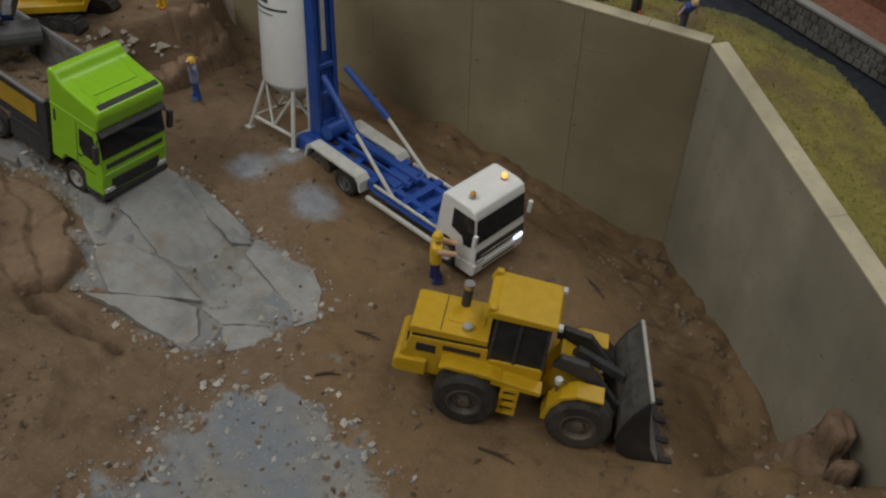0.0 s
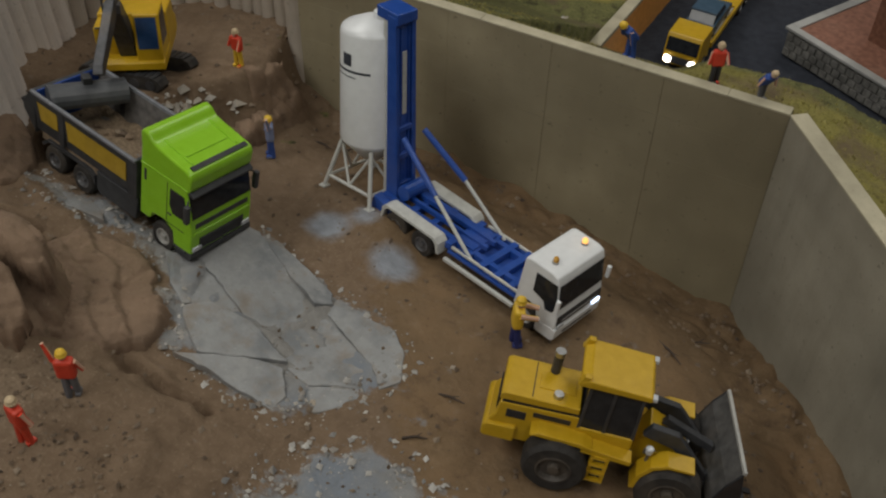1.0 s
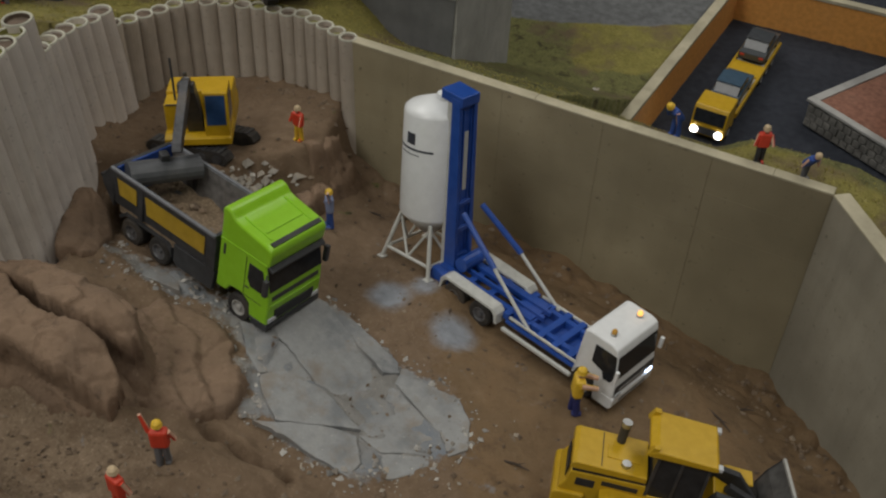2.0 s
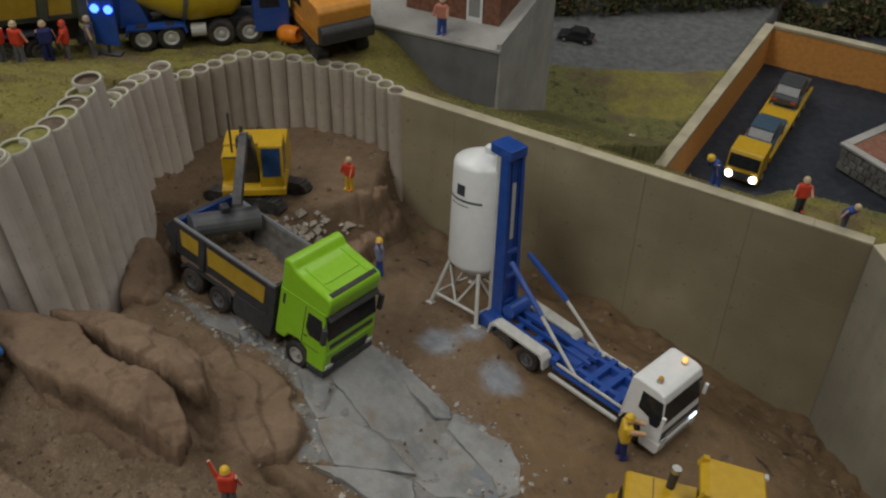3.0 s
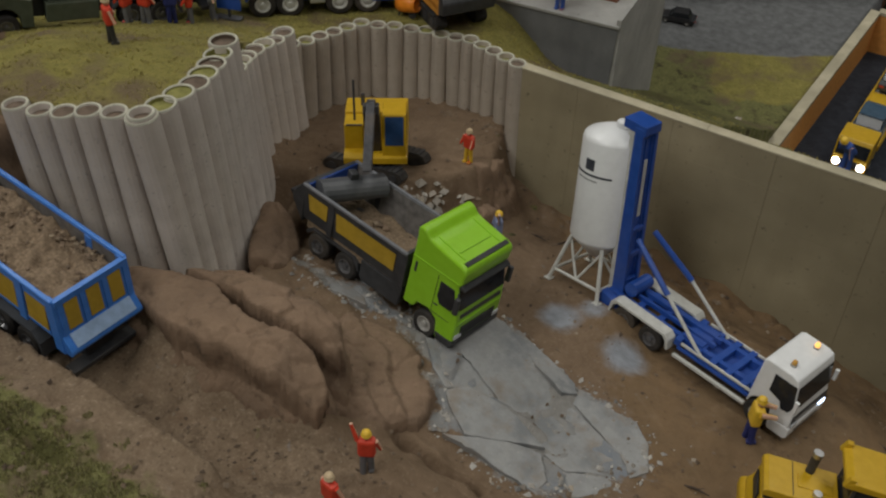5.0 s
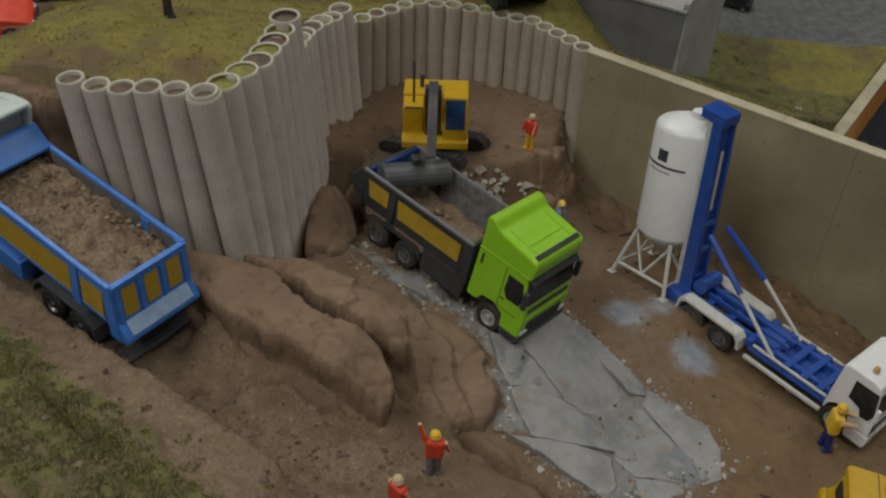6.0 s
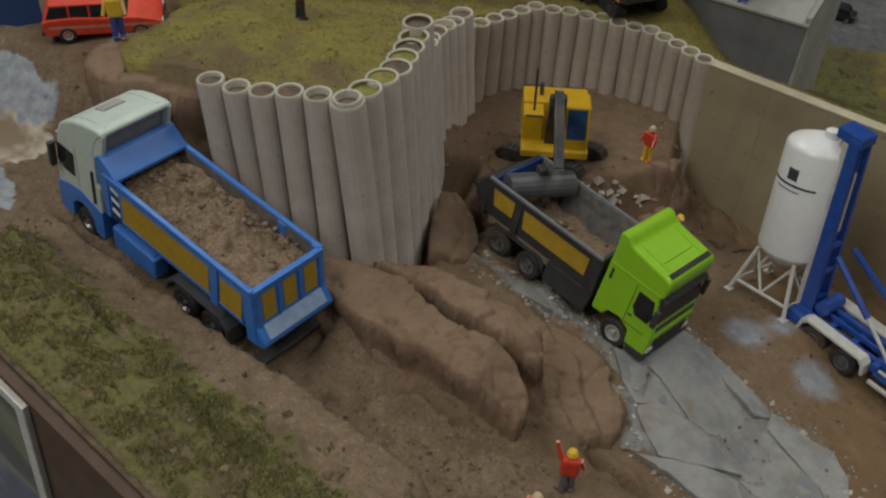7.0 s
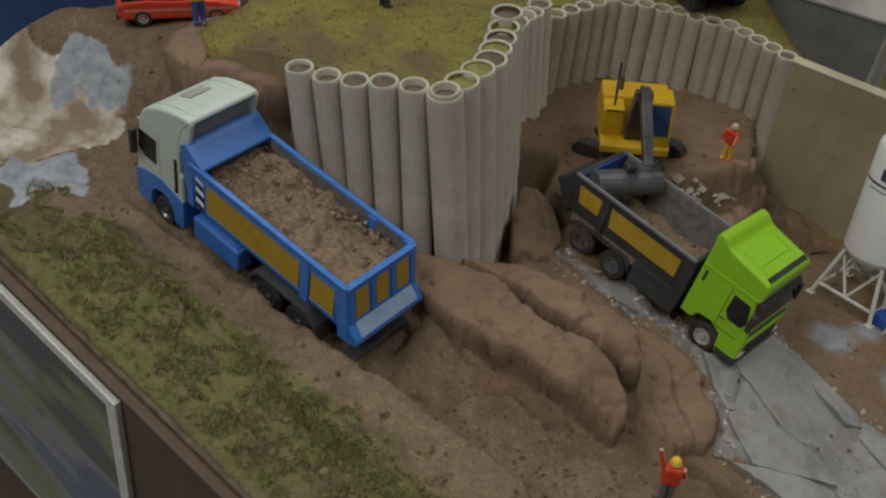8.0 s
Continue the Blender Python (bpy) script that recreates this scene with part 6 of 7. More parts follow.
def broken_slab():
    root = thing("broken_slab", "cracked light grey stone slab sloping down from the truck", "slab", at(0, 0, 0), kind="structure")
    rng = random.Random(12)
    for key, outline in PLATES.items():
        pts = []
        n = len(outline)
        cx, cy = sum(p[0] for p in outline) / n, sum(p[1] for p in outline) / n
        for i in range(n):
            (xa, ya), (xb, yb) = outline[i], outline[(i + 1) % n]
            steps = max(2, int(math.hypot(xb - xa, yb - ya) / 0.22))
            for k in range(steps):
                f = k / steps
                pts.append((xa + f * (xb - xa) + rng.uniform(-.03, .03), ya + f * (yb - ya) + rng.uniform(-.03, .03)))
        base = 0.055 + rng.uniform(-.02, .02)
        tx, ty = (on_ground(cx + 1.0, cy) - on_ground(cx - 1.0, cy)) / 2 + rng.uniform(-.02, .02), (on_ground(cx, cy + 0.8) - on_ground(cx, cy - 0.8)) / 1.6 + rng.uniform(-.02, .02)
        z0 = on_ground(cx, cy) + 0.02
        bm = bmesh.new()
        rings = []
        for shrink, dz in ((-0.09, -0.35), (-0.09, base - .02), (-0.06, base)):
            ring = []
            for x, y in pts:
                l = math.hypot(x - cx, y - cy)
                x2, y2 = x - (x - cx) / l * shrink, y - (y - cy) / l * shrink
                ring.append(bm.verts.new((x2, y2, z0 + tx * (x2 - cx) + ty * (y2 - cy) + dz + (0.02 * math.sin(x2 * 3) * math.cos(y2 * 4) if dz > 0 else 0))))
            rings.append(ring)
        m = len(pts)
        for a_, b_ in zip(rings, rings[1:]):
            for i in range(m):
                bm.faces.new((a_[i], a_[(i + 1) % m], b_[(i + 1) % m], b_[i]))
        bm.faces.new(rings[-1])
        bmesh.ops.recalc_face_normals(bm, faces=bm.faces)
        part("plate", bm, SLABSTONE, root)
    return root


broken_slab()

# ---------------------------------------------------------------- backs of rock beside the haul road


def rock_material():
    m, nt, b = material("weathered_brown_rock")
    fine, mid, wide = noise_of(nt, 900, 5, 0.65), noise_of(nt, 200, 5), noise_of(nt, 45, 4)
    c = mix(nt, ramp(nt, mid, 0.2, 0.8), (0.188, 0.130, 0.088), (0.242, 0.170, 0.118))
    c = mix(nt, ramp(nt, wide, 0.4, 0.7), c, (0.160, 0.112, 0.078))
    stain = noise_of(nt, 110, 6, 0.7)
    c = mix(nt, ramp(nt, stain, 0.44, 0.32), c, (0.105, 0.073, 0.050))
    c = mix(nt, ramp(nt, fine, 0.58, 0.8), c, (0.27, 0.205, 0.145))
    c = mix(nt, ramp(nt, fine, 0.38, 0.22), c, (0.10, 0.070, 0.047))
    c = mix(nt, 1.0, c, (1.04, 0.985, 0.93), "MULTIPLY")
    nt.links.new(c, b.inputs["Base Color"])
    b.inputs["Roughness"].default_value = 0.88
    bump(nt, b, math_node(nt, "ADD", mid, math_node(nt, "MULTIPLY", fine, 0.5)), 0.6, 0.0010)
    return m


ROCK = rock_material()


def rock_patch(outline, top, faces, margin, seed, blocky=0.0, skew=1.0, step=0.07, ragged=0.06):
    """A body of rock over an outline: a worn top, a rounded rim, then steep ledges down to the ground."""
    rng = np.random.RandomState(seed)
    P = np.array(outline)
    x0, y0 = P.min(0) - margin
    x1, y1 = P.max(0) + margin
    X, Y = np.meshgrid(np.arange(x0, x1, step), np.arange(y0, y1, step))
    wx, wy = X + ragged * wavy(X, Y, 1.9, seed) + 0.2 * ragged * wavy(X, Y, 0.4, seed + 1), Y + ragged * wavy(X, Y, 1.9, seed + 2) + 0.2 * ragged * wavy(X, Y, 0.4, seed + 3)
    d = near_line(outline + [outline[0]], wx, wy)[0]
    d = np.where(inside(outline, wx, wy), -d, d)
    # cells of broken rock
    n = int((x1 - x0) * (y1 - y0) * 0.8) + 4
    sx, sy, lift, gx, gy = rng.uniform(x0, x1, n), rng.uniform(y0, y1, n), rng.uniform(-1, 1, n), rng.uniform(-1, 1, n), rng.uniform(-1, 1, n)
    dist = np.sqrt(((wx[..., None] - sx) * 0.75) ** 2 + ((wy[..., None] - sy) * skew) ** 2)
    order = np.argsort(dist, -1)
    near = order[..., 0]
    gap = np.take_along_axis(dist, order[..., 1:2], -1)[..., 0] - np.take_along_axis(dist, order[..., 0:1], -1)[..., 0]
    cell = blocky * (lift[near] * 0.30 + gx[near] * (wx - sx[near]) * 0.28 + gy[near] * (wy - sy[near]) * 0.28 - 0.30 * np.exp(-(gap / 0.05) ** 2))
    z = top(wx, wy) + cell + 0.07 * wavy(X, Y, 2.4, seed + 4) + 0.035 * wavy(X, Y, 0.9, seed + 5) + 0.022 * wavy(X, Y, 0.35, seed + 6)
    z = z - 0.10 * np.exp(-(np.maximum(-d, 0) / 0.2) ** 1.5)
    ledge = 0.5 + 0.5 * wavy(X, Y, 3.0, seed + 7)
    fall = np.interp(np.maximum(d, 0), [0, 0.03, 0.10, 0.30, 0.36, 0.62, 0.72, 1.2], [0, 0.40, 1.15, 1.3, 1.7, 1.85, 2.6, 4.2])
    plainer = np.interp(np.maximum(d, 0), [0, 0.03, 0.10, 0.30, 1.2], [0, 0.45, 1.2, 2.2, 5.0])
    z = z - (ledge * fall + (1 - ledge) * plainer) * faces
    # the face leans in under the rim
    gyd, gxd = np.gradient(d, step)
    under = 0.34 * np.clip(ledge + 0.3, 0, 1) * np.exp(-((d - 0.13) / 0.07) ** 2) * (faces > 0.8)
    under = under + (d > 0.02) * 0.05 * wavy(X + 1.9 * z, Y - 1.4 * z, 1.3, seed + 9)
    under = under + (d > 0.03) * 0.05 * np.sin(z * 10.0 + 2.0 * wavy(X, Y, 1.8, seed + 8)) * faces
    X2, Y2 = X - gxd * under, Y - gyd * under
    ny, nx = X.shape
    i = np.arange(nx * ny).reshape(ny, nx)
    quads = np.stack([i[:-1, :-1], i[:-1, 1:], i[1:, 1:], i[1:, :-1]], -1).reshape(-1, 4)
    clear = (z - height(X, Y)).ravel()
    quads = quads[clear[quads].max(1) > -0.25]
    return np.stack([X2, Y2, z], -1).reshape(-1, 3) * CM, quads


def rock(name, label, parent=None, **shape):
    verts, quads = rock_patch(**shape)
    used, inv = np.unique(quads, return_inverse=True)
    me = bpy.data.meshes.new(name)
    me.from_pydata(verts[used].tolist(), [], inv.reshape(-1, 4).tolist())
    me.materials.append(ROCK)
    me.polygons.foreach_set("use_smooth", np.ones(len(me.polygons), bool))
    ob = new(name, me)
    if parent is not None:
        ob.parent = parent
        ob["label"] = label
    return ob


ridge = thing("rock_outcrop", "worn brown rock ridge split by a dark cleft beside the road", "rock", at(0, 0, 0))
rock("rock_back", "smooth topped back with an undercut face", ridge, outline=[(-16.6, -4.9), (-14.6, -4.9), (-13.0, -5.2), (-12.45, -5.90), (-11.3, -6.62), (-10.6, -6.80), (-9.5, -7.08), (-8.8, -7.30), (-8.42, -7.65), (-8.12, -8.1), (-8.0, -8.6), (-8.2, -8.95), (-9.0, -8.8), (-9.6, -8.55), (-10.2, -8.55), (-11.5, -8.0), (-12.3, -8.05), (-13.0, -7.65), (-13.6, -7.5), (-15.5, -6.3)], top=lambda x, y: 5.0 - 0.48 * np.clip(x + 9.6, 0, 3) - 0.12 * np.clip(-12.5 - x, 0, 4) - 0.45 * np.clip(-7.6 - y, 0, 3), faces=1.0, margin=1.0, seed=301, blocky=0.26)
rock("rock_back", "smooth back behind the cleft", ridge, outline=[(-14.4, -4.6), (-13.0, -4.3), (-11.5, -4.5), (-10.1, -5.2), (-9.0, -5.6), (-8.3, -6.0), (-8.05, -6.6), (-8.1, -7.1), (-8.45, -7.12), (-8.9, -6.98), (-9.5, -6.86), (-10.6, -6.56), (-11.25, -6.24), (-12.0, -5.55), (-12.6, -5.3)], top=lambda x, y: 5.2 - 0.5 * np.clip(x + 9.3, 0, 3) - 0.10 * np.clip(-11.5 - x, 0, 4) - 0.25 * np.clip(y + 5.9, 0, 3), faces=1.0, margin=1.0, seed=331, blocky=0.30)
rock("rock_ledge", "lower ledge under the overhang", ridge, outline=[(-14.0, -7.0), (-13.3, -7.65), (-12.2, -8.0), (-11.4, -8.05), (-10.6, -8.45), (-9.8, -8.75), (-9.0, -8.95), (-8.7, -8.6), (-10.0, -7.9), (-12.0, -7.4)], top=lambda x, y: 3.62 - 0.15 * (x + 13.0) + 0.12 * np.sin(x * 1.7), faces=1.0, margin=0.8, seed=311, blocky=0.22)


def flank_top(x, y):
    """A worn plane that falls towards the slab in long low strata."""
    across = 0.78 * x + 0.62 * y + 0.22 * np.sin(0.9 * x - 1.1 * y)
    f = across * 0.95 - np.floor(across * 0.95)
    strata = 0.20 * (f - 0.5) - 0.20 * np.clip((f - 0.86) / 0.14, 0, 1)
    return 1.72 - 0.27 * np.clip(x + 5.6, -3.4, 1) - 0.35 * np.clip(y + 4.2, 0, 2) - 0.3 * np.clip(-6.9 - y, 0, 2) + strata


rock("rock_flank", "broken angular flank below the ridge", ridge, outline=[(-9.4, -5.6), (-9.9, -4.6), (-9.4, -3.5), (-8.5, -2.9), (-7.7, -2.8), (-7.0, -3.2), (-6.6, -3.8), (-6.0, -4.3), (-5.8, -5.0), (-5.3, -5.5), (-5.15, -6.1), (-5.3, -6.8), (-6.3, -7.4), (-7.0, -8.1), (-7.8, -8.9), (-8.3, -7.8), (-8.3, -6.6)], top=flank_top, faces=0.5, margin=0.9, seed=351, blocky=0.2, skew=1.1, ragged=0.2)
block = thing("rock_outcrop", "smooth brown rock block below the pipe piles", "rock", at(0, 0, 0))
rock("rock_shelf", "low worn shelf at its foot", block, outline=[(-13.3, -2.5), (-12.4, -2.6), (-11.7, -2.2), (-11.6, -1.4), (-12.3, -1.1), (-13.3, -1.5)], top=lambda x, y: 2.35 - 0.2 * np.clip(x + 12.6, 0, 3), faces=0.9, margin=0.8, seed=377, blocky=0.25)
rock("rock_block", "upright brown face", block, outline=[(-13.3, -1.8), (-12.4, -1.7), (-11.9, -1.4), (-11.75, -0.4), (-12.3, 0.8), (-13.2, 1.6), (-13.9, 1.7), (-13.8, 0.2), (-13.6, -0.9)], top=lambda x, y: 3.0 - 0.3 * np.clip(x + 12.8, 0, 3), faces=1.0, margin=1.0, seed=371, blocky=0.22)
ledge = thing("rock_outcrop", "broken brown rock edge of the excavator bench", "rock", at(0, 0, 0))
rock("rock_edge", "stepped broken edge", ledge, outline=[(-6.7, 7.4), (-6.0, 7.0), (-5.4, 7.8), (-5.2, 8.9), (-5.8, 9.2), (-6.4, 8.4)], top=lambda x, y: 2.15 - 0.14 * (y - 6.5), faces=0.75, margin=1.1, seed=411, blocky=0.8)
rock("rock_step", "low fallen step", ledge, outline=[(-7.6, 4.2), (-6.9, 3.9), (-6.1, 4.7), (-5.5, 5.6), (-5.0, 6.6), (-5.5, 6.9), (-6.3, 5.9), (-7.2, 4.9)], top=lambda x, y: 0.85 - 0.12 * (y - 5.0) - 0.1 * (x + 6.5), faces=0.8, margin=1.0, seed=421, blocky=0.7)
for outline, top, seed in (([(17.95, -8.7), (18.3, -9.0), (18.8, -8.85), (18.9, -8.3), (18.5, -7.9), (18.05, -8.1)], 1.6, 431), ([(18.2, -9.6), (18.8, -9.75), (19.1, -9.4), (18.9, -9.1), (18.4, -9.15)], 1.0, 437)):
    boulder = thing("boulder", "rounded brown boulder at the foot of the concrete wall", "boulder", at(0, 0, 0))
    rock("stone", "", boulder, outline=outline, top=lambda x, y, z=top: z + 0.0 * x, faces=0.9, margin=0.9, seed=seed, blocky=0.25, ragged=0.1)
bluff = thing("rock_bluff", "brown rock face of the bluff below the turf", "rock", at(0, 0, 0))
rock("rock_face", "tan rounded corner of rock", bluff, outline=[(-24.2, -2.9), (-25.0, -3.0), (-25.9, -2.4), (-26.3, -1.2), (-25.9, 0.2), (-25.0, 0.4), (-24.4, -1.9)], top=lambda x, y: 8.25 + 0.0 * x, faces=1.25, margin=1.3, seed=397, blocky=0.2, step=0.1)
rock("rock_face", "broken brown face", bluff, outline=[(-20.9, -2.3), (-22.0, -2.9), (-23.2, -2.7), (-24.4, -3.0), (-24.3, -1.9), (-21.2, -1.9)], top=lambda x, y: 8.3 + 0.0 * x, faces=1.25, margin=1.3, seed=391, blocky=0.5, step=0.1)

# ---------------------------------------------------------------- scattered stones, crumbs and tufts


def island_material(name, colours, rough=0.9):
    m, nt, b = material(name)
    geo = nt.nodes.new("ShaderNodeNewGeometry")
    rmp = nt.nodes.new("ShaderNodeValToRGB")
    nt.links.new(geo.outputs["Random Per Island"], rmp.inputs["Fac"])
    for i, c in enumerate(colours):
        el = rmp.color_ramp.elements[i] if i < 2 else rmp.color_ramp.elements.new(i / (len(colours) - 1))
        el.position, el.color = i / (len(colours) - 1), (*c, 1)
    nt.links.new(rmp.outputs["Color"], b.inputs["Base Color"])
    b.inputs["Roughness"].default_value = rough
    return m


def scatter(name, label, places, mat, seed):
    """Small angular stones joined into one mesh; places are rows of x, y, size."""
    rng = np.random.RandomState(seed)
    P = np.array(places)
    Z = height(P[:, 0], P[:, 1])
    base = np.array([(1, 0, 0), (0, 1, 0), (-1, 0, 0), (0, -1, 0), (0, 0, 0.8), (0, 0, -0.6)], float)
    tris = np.array([(0, 1, 4), (1, 2, 4), (2, 3, 4), (3, 0, 4), (1, 0, 5), (2, 1, 5), (3, 2, 5), (0, 3, 5)])
    vs, fs = [], []
    for i, (x, y, size) in enumerate(P):
        a = rng.uniform(0, 6.28)
        r = np.array([[math.cos(a), -math.sin(a), 0], [math.sin(a), math.cos(a), 0], [0, 0, 1]])
        v = (base * (1 + rng.uniform(-.35, .35, (6, 1))) * np.array([1, rng.uniform(.5, .9), rng.uniform(.5, .8)])) @ r.T
        vs.append(v * size + (x, y, Z[i] + size * 0.15))
        fs.append(tris + 6 * i)
    me = bpy.data.meshes.new(name)
    me.from_pydata((np.concatenate(vs) * CM).tolist(), [], np.concatenate(fs).tolist())
    me.materials.append(mat)
    return tagged(new(name, me), label, "stones", kind="stuff")


def spread_places(n, seed, area, lo, hi, keep):
    rng = np.random.RandomState(seed)
    x, y = rng.uniform(area[0], area[1], n), rng.uniform(area[2], area[3], n)
    k = keep(x, y)
    size = lo + (hi - lo) * rng.power(0.35, n)
    return np.stack([x, y, size], 1)[k]


EARTHSTONE = island_material("earth_crumbs", [(0.07, 0.048, 0.033), (0.15, 0.105, 0.068), (0.20, 0.145, 0.098), (0.12, 0.085, 0.058), (0.27, 0.21, 0.15)])
GREYCHIP = island_material("grey_chips", [(0.15, 0.145, 0.14), (0.28, 0.27, 0.255), (0.42, 0.40, 0.37), (0.2, 0.17, 0.14), (0.55, 0.53, 0.49)])


def clods(bed, spots, mat, seed):
    """Angular lumps of earth lying in a truck's bed; spots are rows of x, y, z, size."""
    rng = random.Random(seed)
    bm = bmesh.new()
    for x, y, z, size in spots:
        r = bmesh.ops.create_icosphere(bm, subdivisions=1, radius=size)
        for v in r["verts"]:
            v.co = Vector((v.co.x * rng.uniform(.6, 1.3) + x, v.co.y * rng.uniform(.6, 1.3) + y, v.co.z * rng.uniform(.5, 1.0) + z))
    return part("loose_earth", bm, mat, bed, "loose lumps of earth")


def bed_of(root):
    return next(c for c in root.children if c.name.startswith("tipper_bed"))


rng_clod = random.Random(12)
DARKSOIL = island_material("earth_clods", [(0.12, 0.085, 0.058), (0.17, 0.12, 0.08), (0.22, 0.155, 0.104), (0.13, 0.09, 0.06), (0.33, 0.26, 0.18)])
clods(bed_of(loaded_tipper), [(x, y, 3.08 + rng_clod.uniform(-.05, .14), rng_clod.choice((0.02, 0.03, 0.04, 0.05, 0.07, 0.10))) for x, y in [(rng_clod.uniform(0.5, 6.9), rng_clod.uniform(-1.25, -0.65)) for _ in range(190)] + [(rng_clod.uniform(4.0, 6.9), rng_clod.uniform(-1.25, 1.25)) for _ in range(150)] + [(rng_clod.uniform(0.5, 4.5), rng_clod.uniform(-0.3, 1.25)) for _ in range(50)]], DARKSOIL, 3)
clods(bed_of(lime_tipper), [(rng_clod.uniform(-7.8, -3.2), rng_clod.uniform(-1.2, 1.2), 1.68 + rng_clod.uniform(-.05, .1), rng_clod.choice((0.06, 0.1, 0.16, 0.22))) for _ in range(26)], DARKSOIL, 4)
in_pit = lambda x, y: inside(PIT, x, y) & ((x + 18.0) * 0.395 + (y + 8.2) * 0.918 > -5.3) & (near_line(RIM, x, y)[0] > 0.3)
rim_near = lambda x, y: near_line(RIM, x, y)[0] < 1.5
edge_of_slab = lambda x, y: (near_line(SLAB + [SLAB[0]], x, y)[0] < 0.55) | (near_line(APRON + [APRON[0]], x, y)[0] < 0.7) | (inside(APRON, x, y) & (np.sin(x * 7) * np.cos(y * 6) > 0.3))
on_road = lambda x, y: np.abs((x + 18.0) * 0.395 + (y + 8.2) * 0.918 - 1.3) < 2.2
scatter("earth_crumbs", "brown crumbs of earth strewn over the pit", spread_places(5200, 41, (-28, 20, -15, 13), 0.025, 0.16, in_pit), EARTHSTONE, 1)
scatter("talus", "brown stones fallen at the foot of the walls", spread_places(9000, 42, (-17, 20, -12, 14), 0.03, 0.20, lambda x, y: in_pit(x, y) & rim_near(x, y) & (x > -13.5)), EARTHSTONE, 2)
scatter("slab_chips", "pale grey chips along the broken slab", spread_places(7000, 43, (-13, 7, -15, 1), 0.025, 0.17, lambda x, y: in_pit(x, y) & edge_of_slab(x, y)), GREYCHIP, 3)
scatter("road_gravel", "coarse brown gravel on the haul road", spread_places(5000, 44, (-26, -4, -14, -2), 0.02, 0.12, lambda x, y: in_pit(x, y) & on_road(x, y)), EARTHSTONE, 4)

TUFT = island_material("dry_turf_tufts", [(0.30, 0.265, 0.06), (0.38, 0.335, 0.08), (0.45, 0.40, 0.12), (0.25, 0.21, 0.07), (0.34, 0.27, 0.13), (0.52, 0.47, 0.20)])
TUFT_BANK = island_material("dull_bank_grass", [(0.21, 0.205, 0.075), (0.26, 0.25, 0.09), (0.32, 0.30, 0.12), (0.18, 0.165, 0.07), (0.25, 0.20, 0.115), (0.40, 0.38, 0.20)])


def tufts(name, label, places, seed, mat):
    """Upright grass flock, a few blades a place, joined into one mesh."""
    rng = np.random.RandomState(seed)
    P = np.array(places)
    Z = height(P[:, 0], P[:, 1])
    vs, fs = [], []
    k = 0
    for (x, y, size), z in zip(P, Z):
        for b in range(3):
            a = rng.uniform(0, 6.28)
            wdt = size * 0.28
            lean = rng.uniform(0.1, 0.8) * size
            ox, oy = rng.uniform(-.6, .6, 2) * size
            vs += [(x + ox - wdt * math.sin(a), y + oy + wdt * math.cos(a), z - 0.02), (x + ox + wdt * math.sin(a), y + oy - wdt * math.cos(a), z - 0.02), (x + ox + lean * math.cos(a), y + oy + lean * math.sin(a), z + size)]
            fs.append((k, k + 1, k + 2))
            k += 3
    me = bpy.data.meshes.new(name)
    me.from_pydata((np.array(vs) * CM).tolist(), [], fs)
    me.materials.append(mat)
    return tagged(new(name, me), label, "grass", kind="stuff")


def turf_at(x, y):
    w = (x + 18.0) * 0.395 + (y + 8.2) * 0.918
    q = -(x + 18.0) * 0.918 + (y + 8.2) * 0.395
    patch = wavy(x, y, 2.0, 33) + 0.8 * wavy(x, y, 0.5, 35) > -0.25
    bank = inside(PIT, x, y) & (w < -2.3 - 0.7 * wavy(x, y, 1.5, 34)) & (w > -5.75) & (q > -9.5)
    outer = ~inside(PIT, x, y) & (near_line(RIM, x, y)[0] > 0.6) & (y < 17) & ~((x > 9) & (y > 9))
    return bank & patch, outer & patch


tufts("turf", "short mossy yellow-green model grass on the plateau", spread_places(110000, 45, (-30, 24, -16, 17), 0.025, 0.10, lambda x, y: turf_at(x, y)[1]), 5, TUFT)
tufts("turf", "patchy dull green model grass on the bank", spread_places(170000, 46, (-30, -8, -16, -4), 0.03, 0.12, lambda x, y: turf_at(x, y)[0]), 6, TUFT_BANK)

PALE_RUBBLE = island_material("pale_rubble", [(0.22, 0.19, 0.15), (0.40, 0.37, 0.33), (0.38, 0.32, 0.25), (0.62, 0.60, 0.56)])
# The first two heaps stand in for small white things beyond the wall.
heaps = [(6.2, 24.0, 0.22, 6, 0.17), (16.5, 36.3, 0.7, 5, 0.12), (-8.35, 5.5, 0.12, 2, 0.42), (-6.6, 6.3, 0.25, 6, 0.36), (-7.4, 5.5, 0.3, 10, 0.34), (-8.8, 5.0, 0.3, 14, 0.30), (-8.1, 5.1, 0.3, 16, 0.30), (-3.2, -7.0, 0.3, 7, 0.15), (-2.5, -7.75, 0.35, 8, 0.15), (0.3, -7.9, 0.4, 7, 0.15), (-0.6, -7.5, 0.5, 9, 0.15), (2.4, -7.0, 0.6, 5, 0.14), (18.0, -9.9, 1.2, 7, 0.16), (3.6, -4.2, 0.4, 3, 0.16)]
rubble_rng = np.random.RandomState(77)
scatter("pale_rubble", "pale broken stones in small heaps, two standing in for white specks", [(x + r * rubble_rng.normal() * 0.6, y + r * rubble_rng.normal() * 0.6, rubble_rng.uniform(0.3, 1.0) * big) for x, y, r, n, big in heaps for _ in range(n)], PALE_RUBBLE, 9)
TWIG = plain("dark_twig_bark", (0.05, 0.034, 0.024), 0.9, spread=0.3)
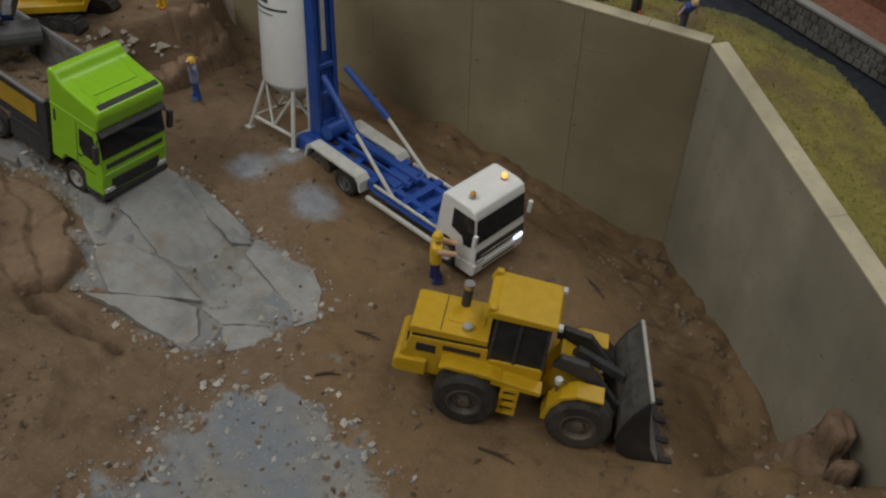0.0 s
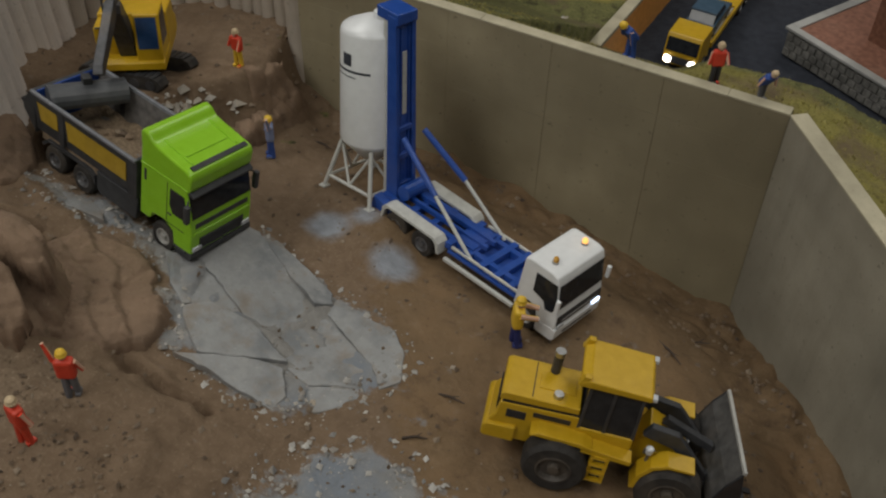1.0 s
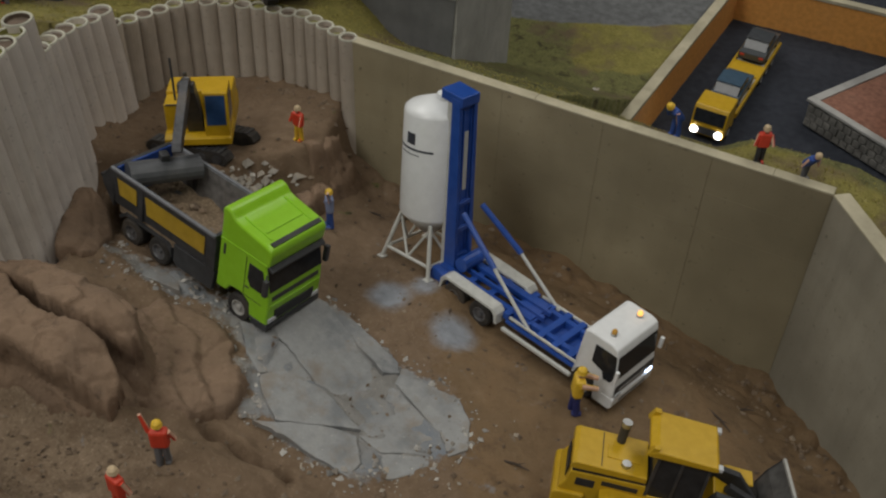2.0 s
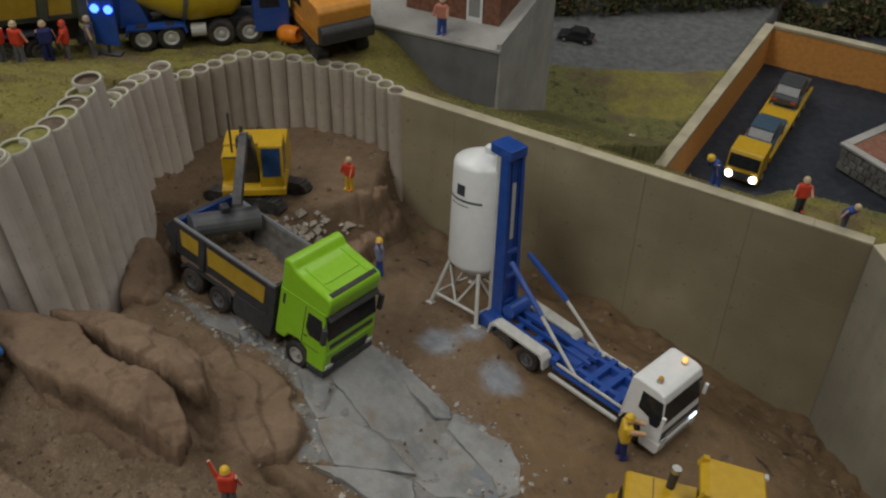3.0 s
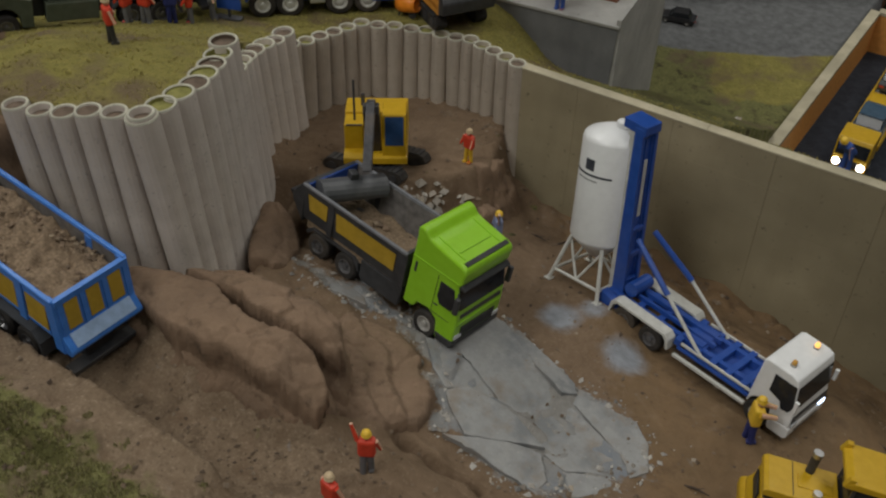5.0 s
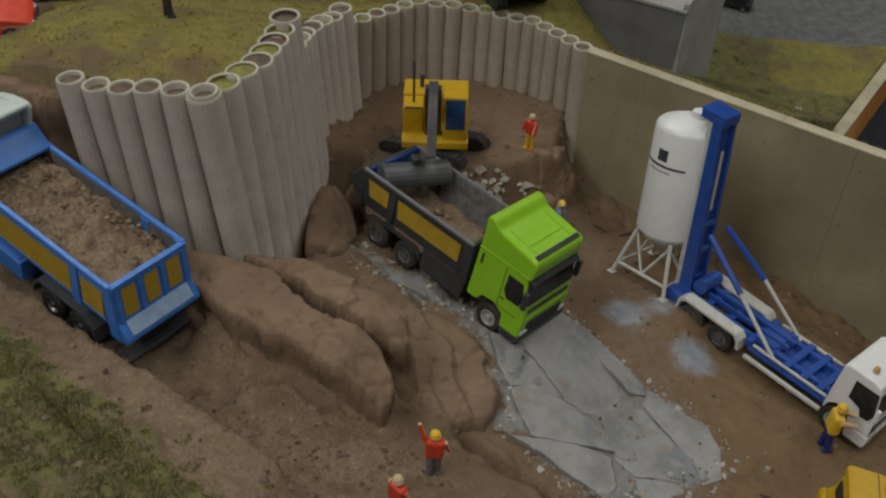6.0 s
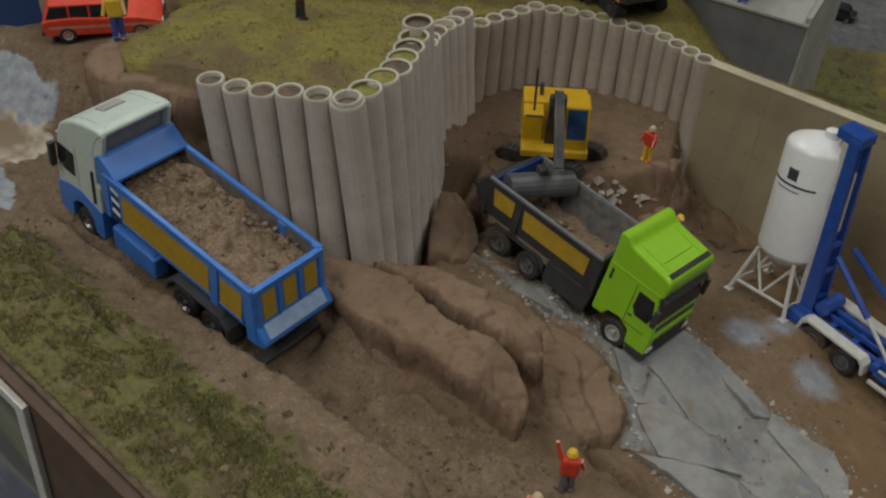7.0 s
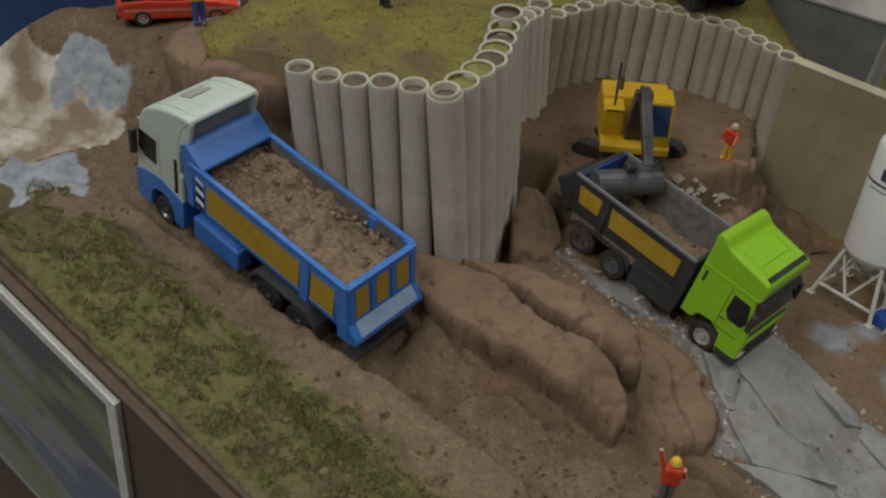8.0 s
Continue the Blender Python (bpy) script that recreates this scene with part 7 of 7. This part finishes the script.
for x, y, turn, l in ((4.2, -5.8, -12, 1.1), (3.4, -7.7, 10, 0.8), (-1.9, 7.2, 30, 1.4), (11.6, -1.2, -50, 1.3), (12.9, 0.6, 15, 1.0), (-3.2, 6.9, -20, 1.0), (8.9, -9.5, -18, 1.2)):
    m = at(x, y, on_ground(x, y) + 0.05, 0, 0, turn)
    bm = rod((-l / 2, 0, 0), (0, 0.05, 0.03), 0.05, 6, None, 0.045)
    rod((0, 0.05, 0.03), (l / 2, -0.02, 0.0), 0.045, 6, bm, 0.02)
    rod((0.05, 0.04, 0.03), (l * 0.3, 0.18, 0.05), 0.025, 5, bm, 0.01)
    twig = link("twig", bm, TWIG)
    twig.matrix_world = m
    tagged(twig, "thin dark brown twig lying on the earth floor", "twig", "twigs on the pit floor")

LEAF = island_material("hedge_leaves", [(0.035, 0.05, 0.018), (0.07, 0.09, 0.028), (0.05, 0.058, 0.024), (0.12, 0.10, 0.04), (0.14, 0.06, 0.03)])


def hedge(label, a, b, deep, tall, seed, n=9000):
    """A ragged row of bushes made of many small leaf clumps."""
    rng = np.random.RandomState(seed)
    f, g = rng.uniform(0, 1, n), rng.uniform(-1, 1, n)
    lump = 0.55 + 0.45 * np.abs(np.sin(f * 37) + 0.6 * np.sin(f * 91 + 2)) / 1.6
    h = tall * lump * np.sqrt(np.clip(1 - g * g, 0, 1)) * rng.uniform(0.2, 1.0, n) ** 0.5
    X, Y = a[0] + f * (b[0] - a[0]) + rng.normal(0, 0.2, n), a[1] + f * (b[1] - a[1]) + g * deep
    Z = height(X, Y) + h
    size = rng.uniform(0.07, 0.20, n)
    V = np.stack([X, Y, Z], -1)[:, None, :] + rng.normal(0, 1, (n, 3, 3)) * size[:, None, None]
    me = bpy.data.meshes.new("hedge")
    me.from_pydata((V.reshape(-1, 3) * CM).tolist(), [], np.arange(3 * n).reshape(-1, 3).tolist())
    me.materials.append(LEAF)
    return tagged(new("hedge", me), label, "hedge", kind="stuff")


hedge("dark ragged hedge with reddish shrubs behind the gravel track", (-6, 36.9), (36, 50.5), 1.3, 3.4, 15, 24000)
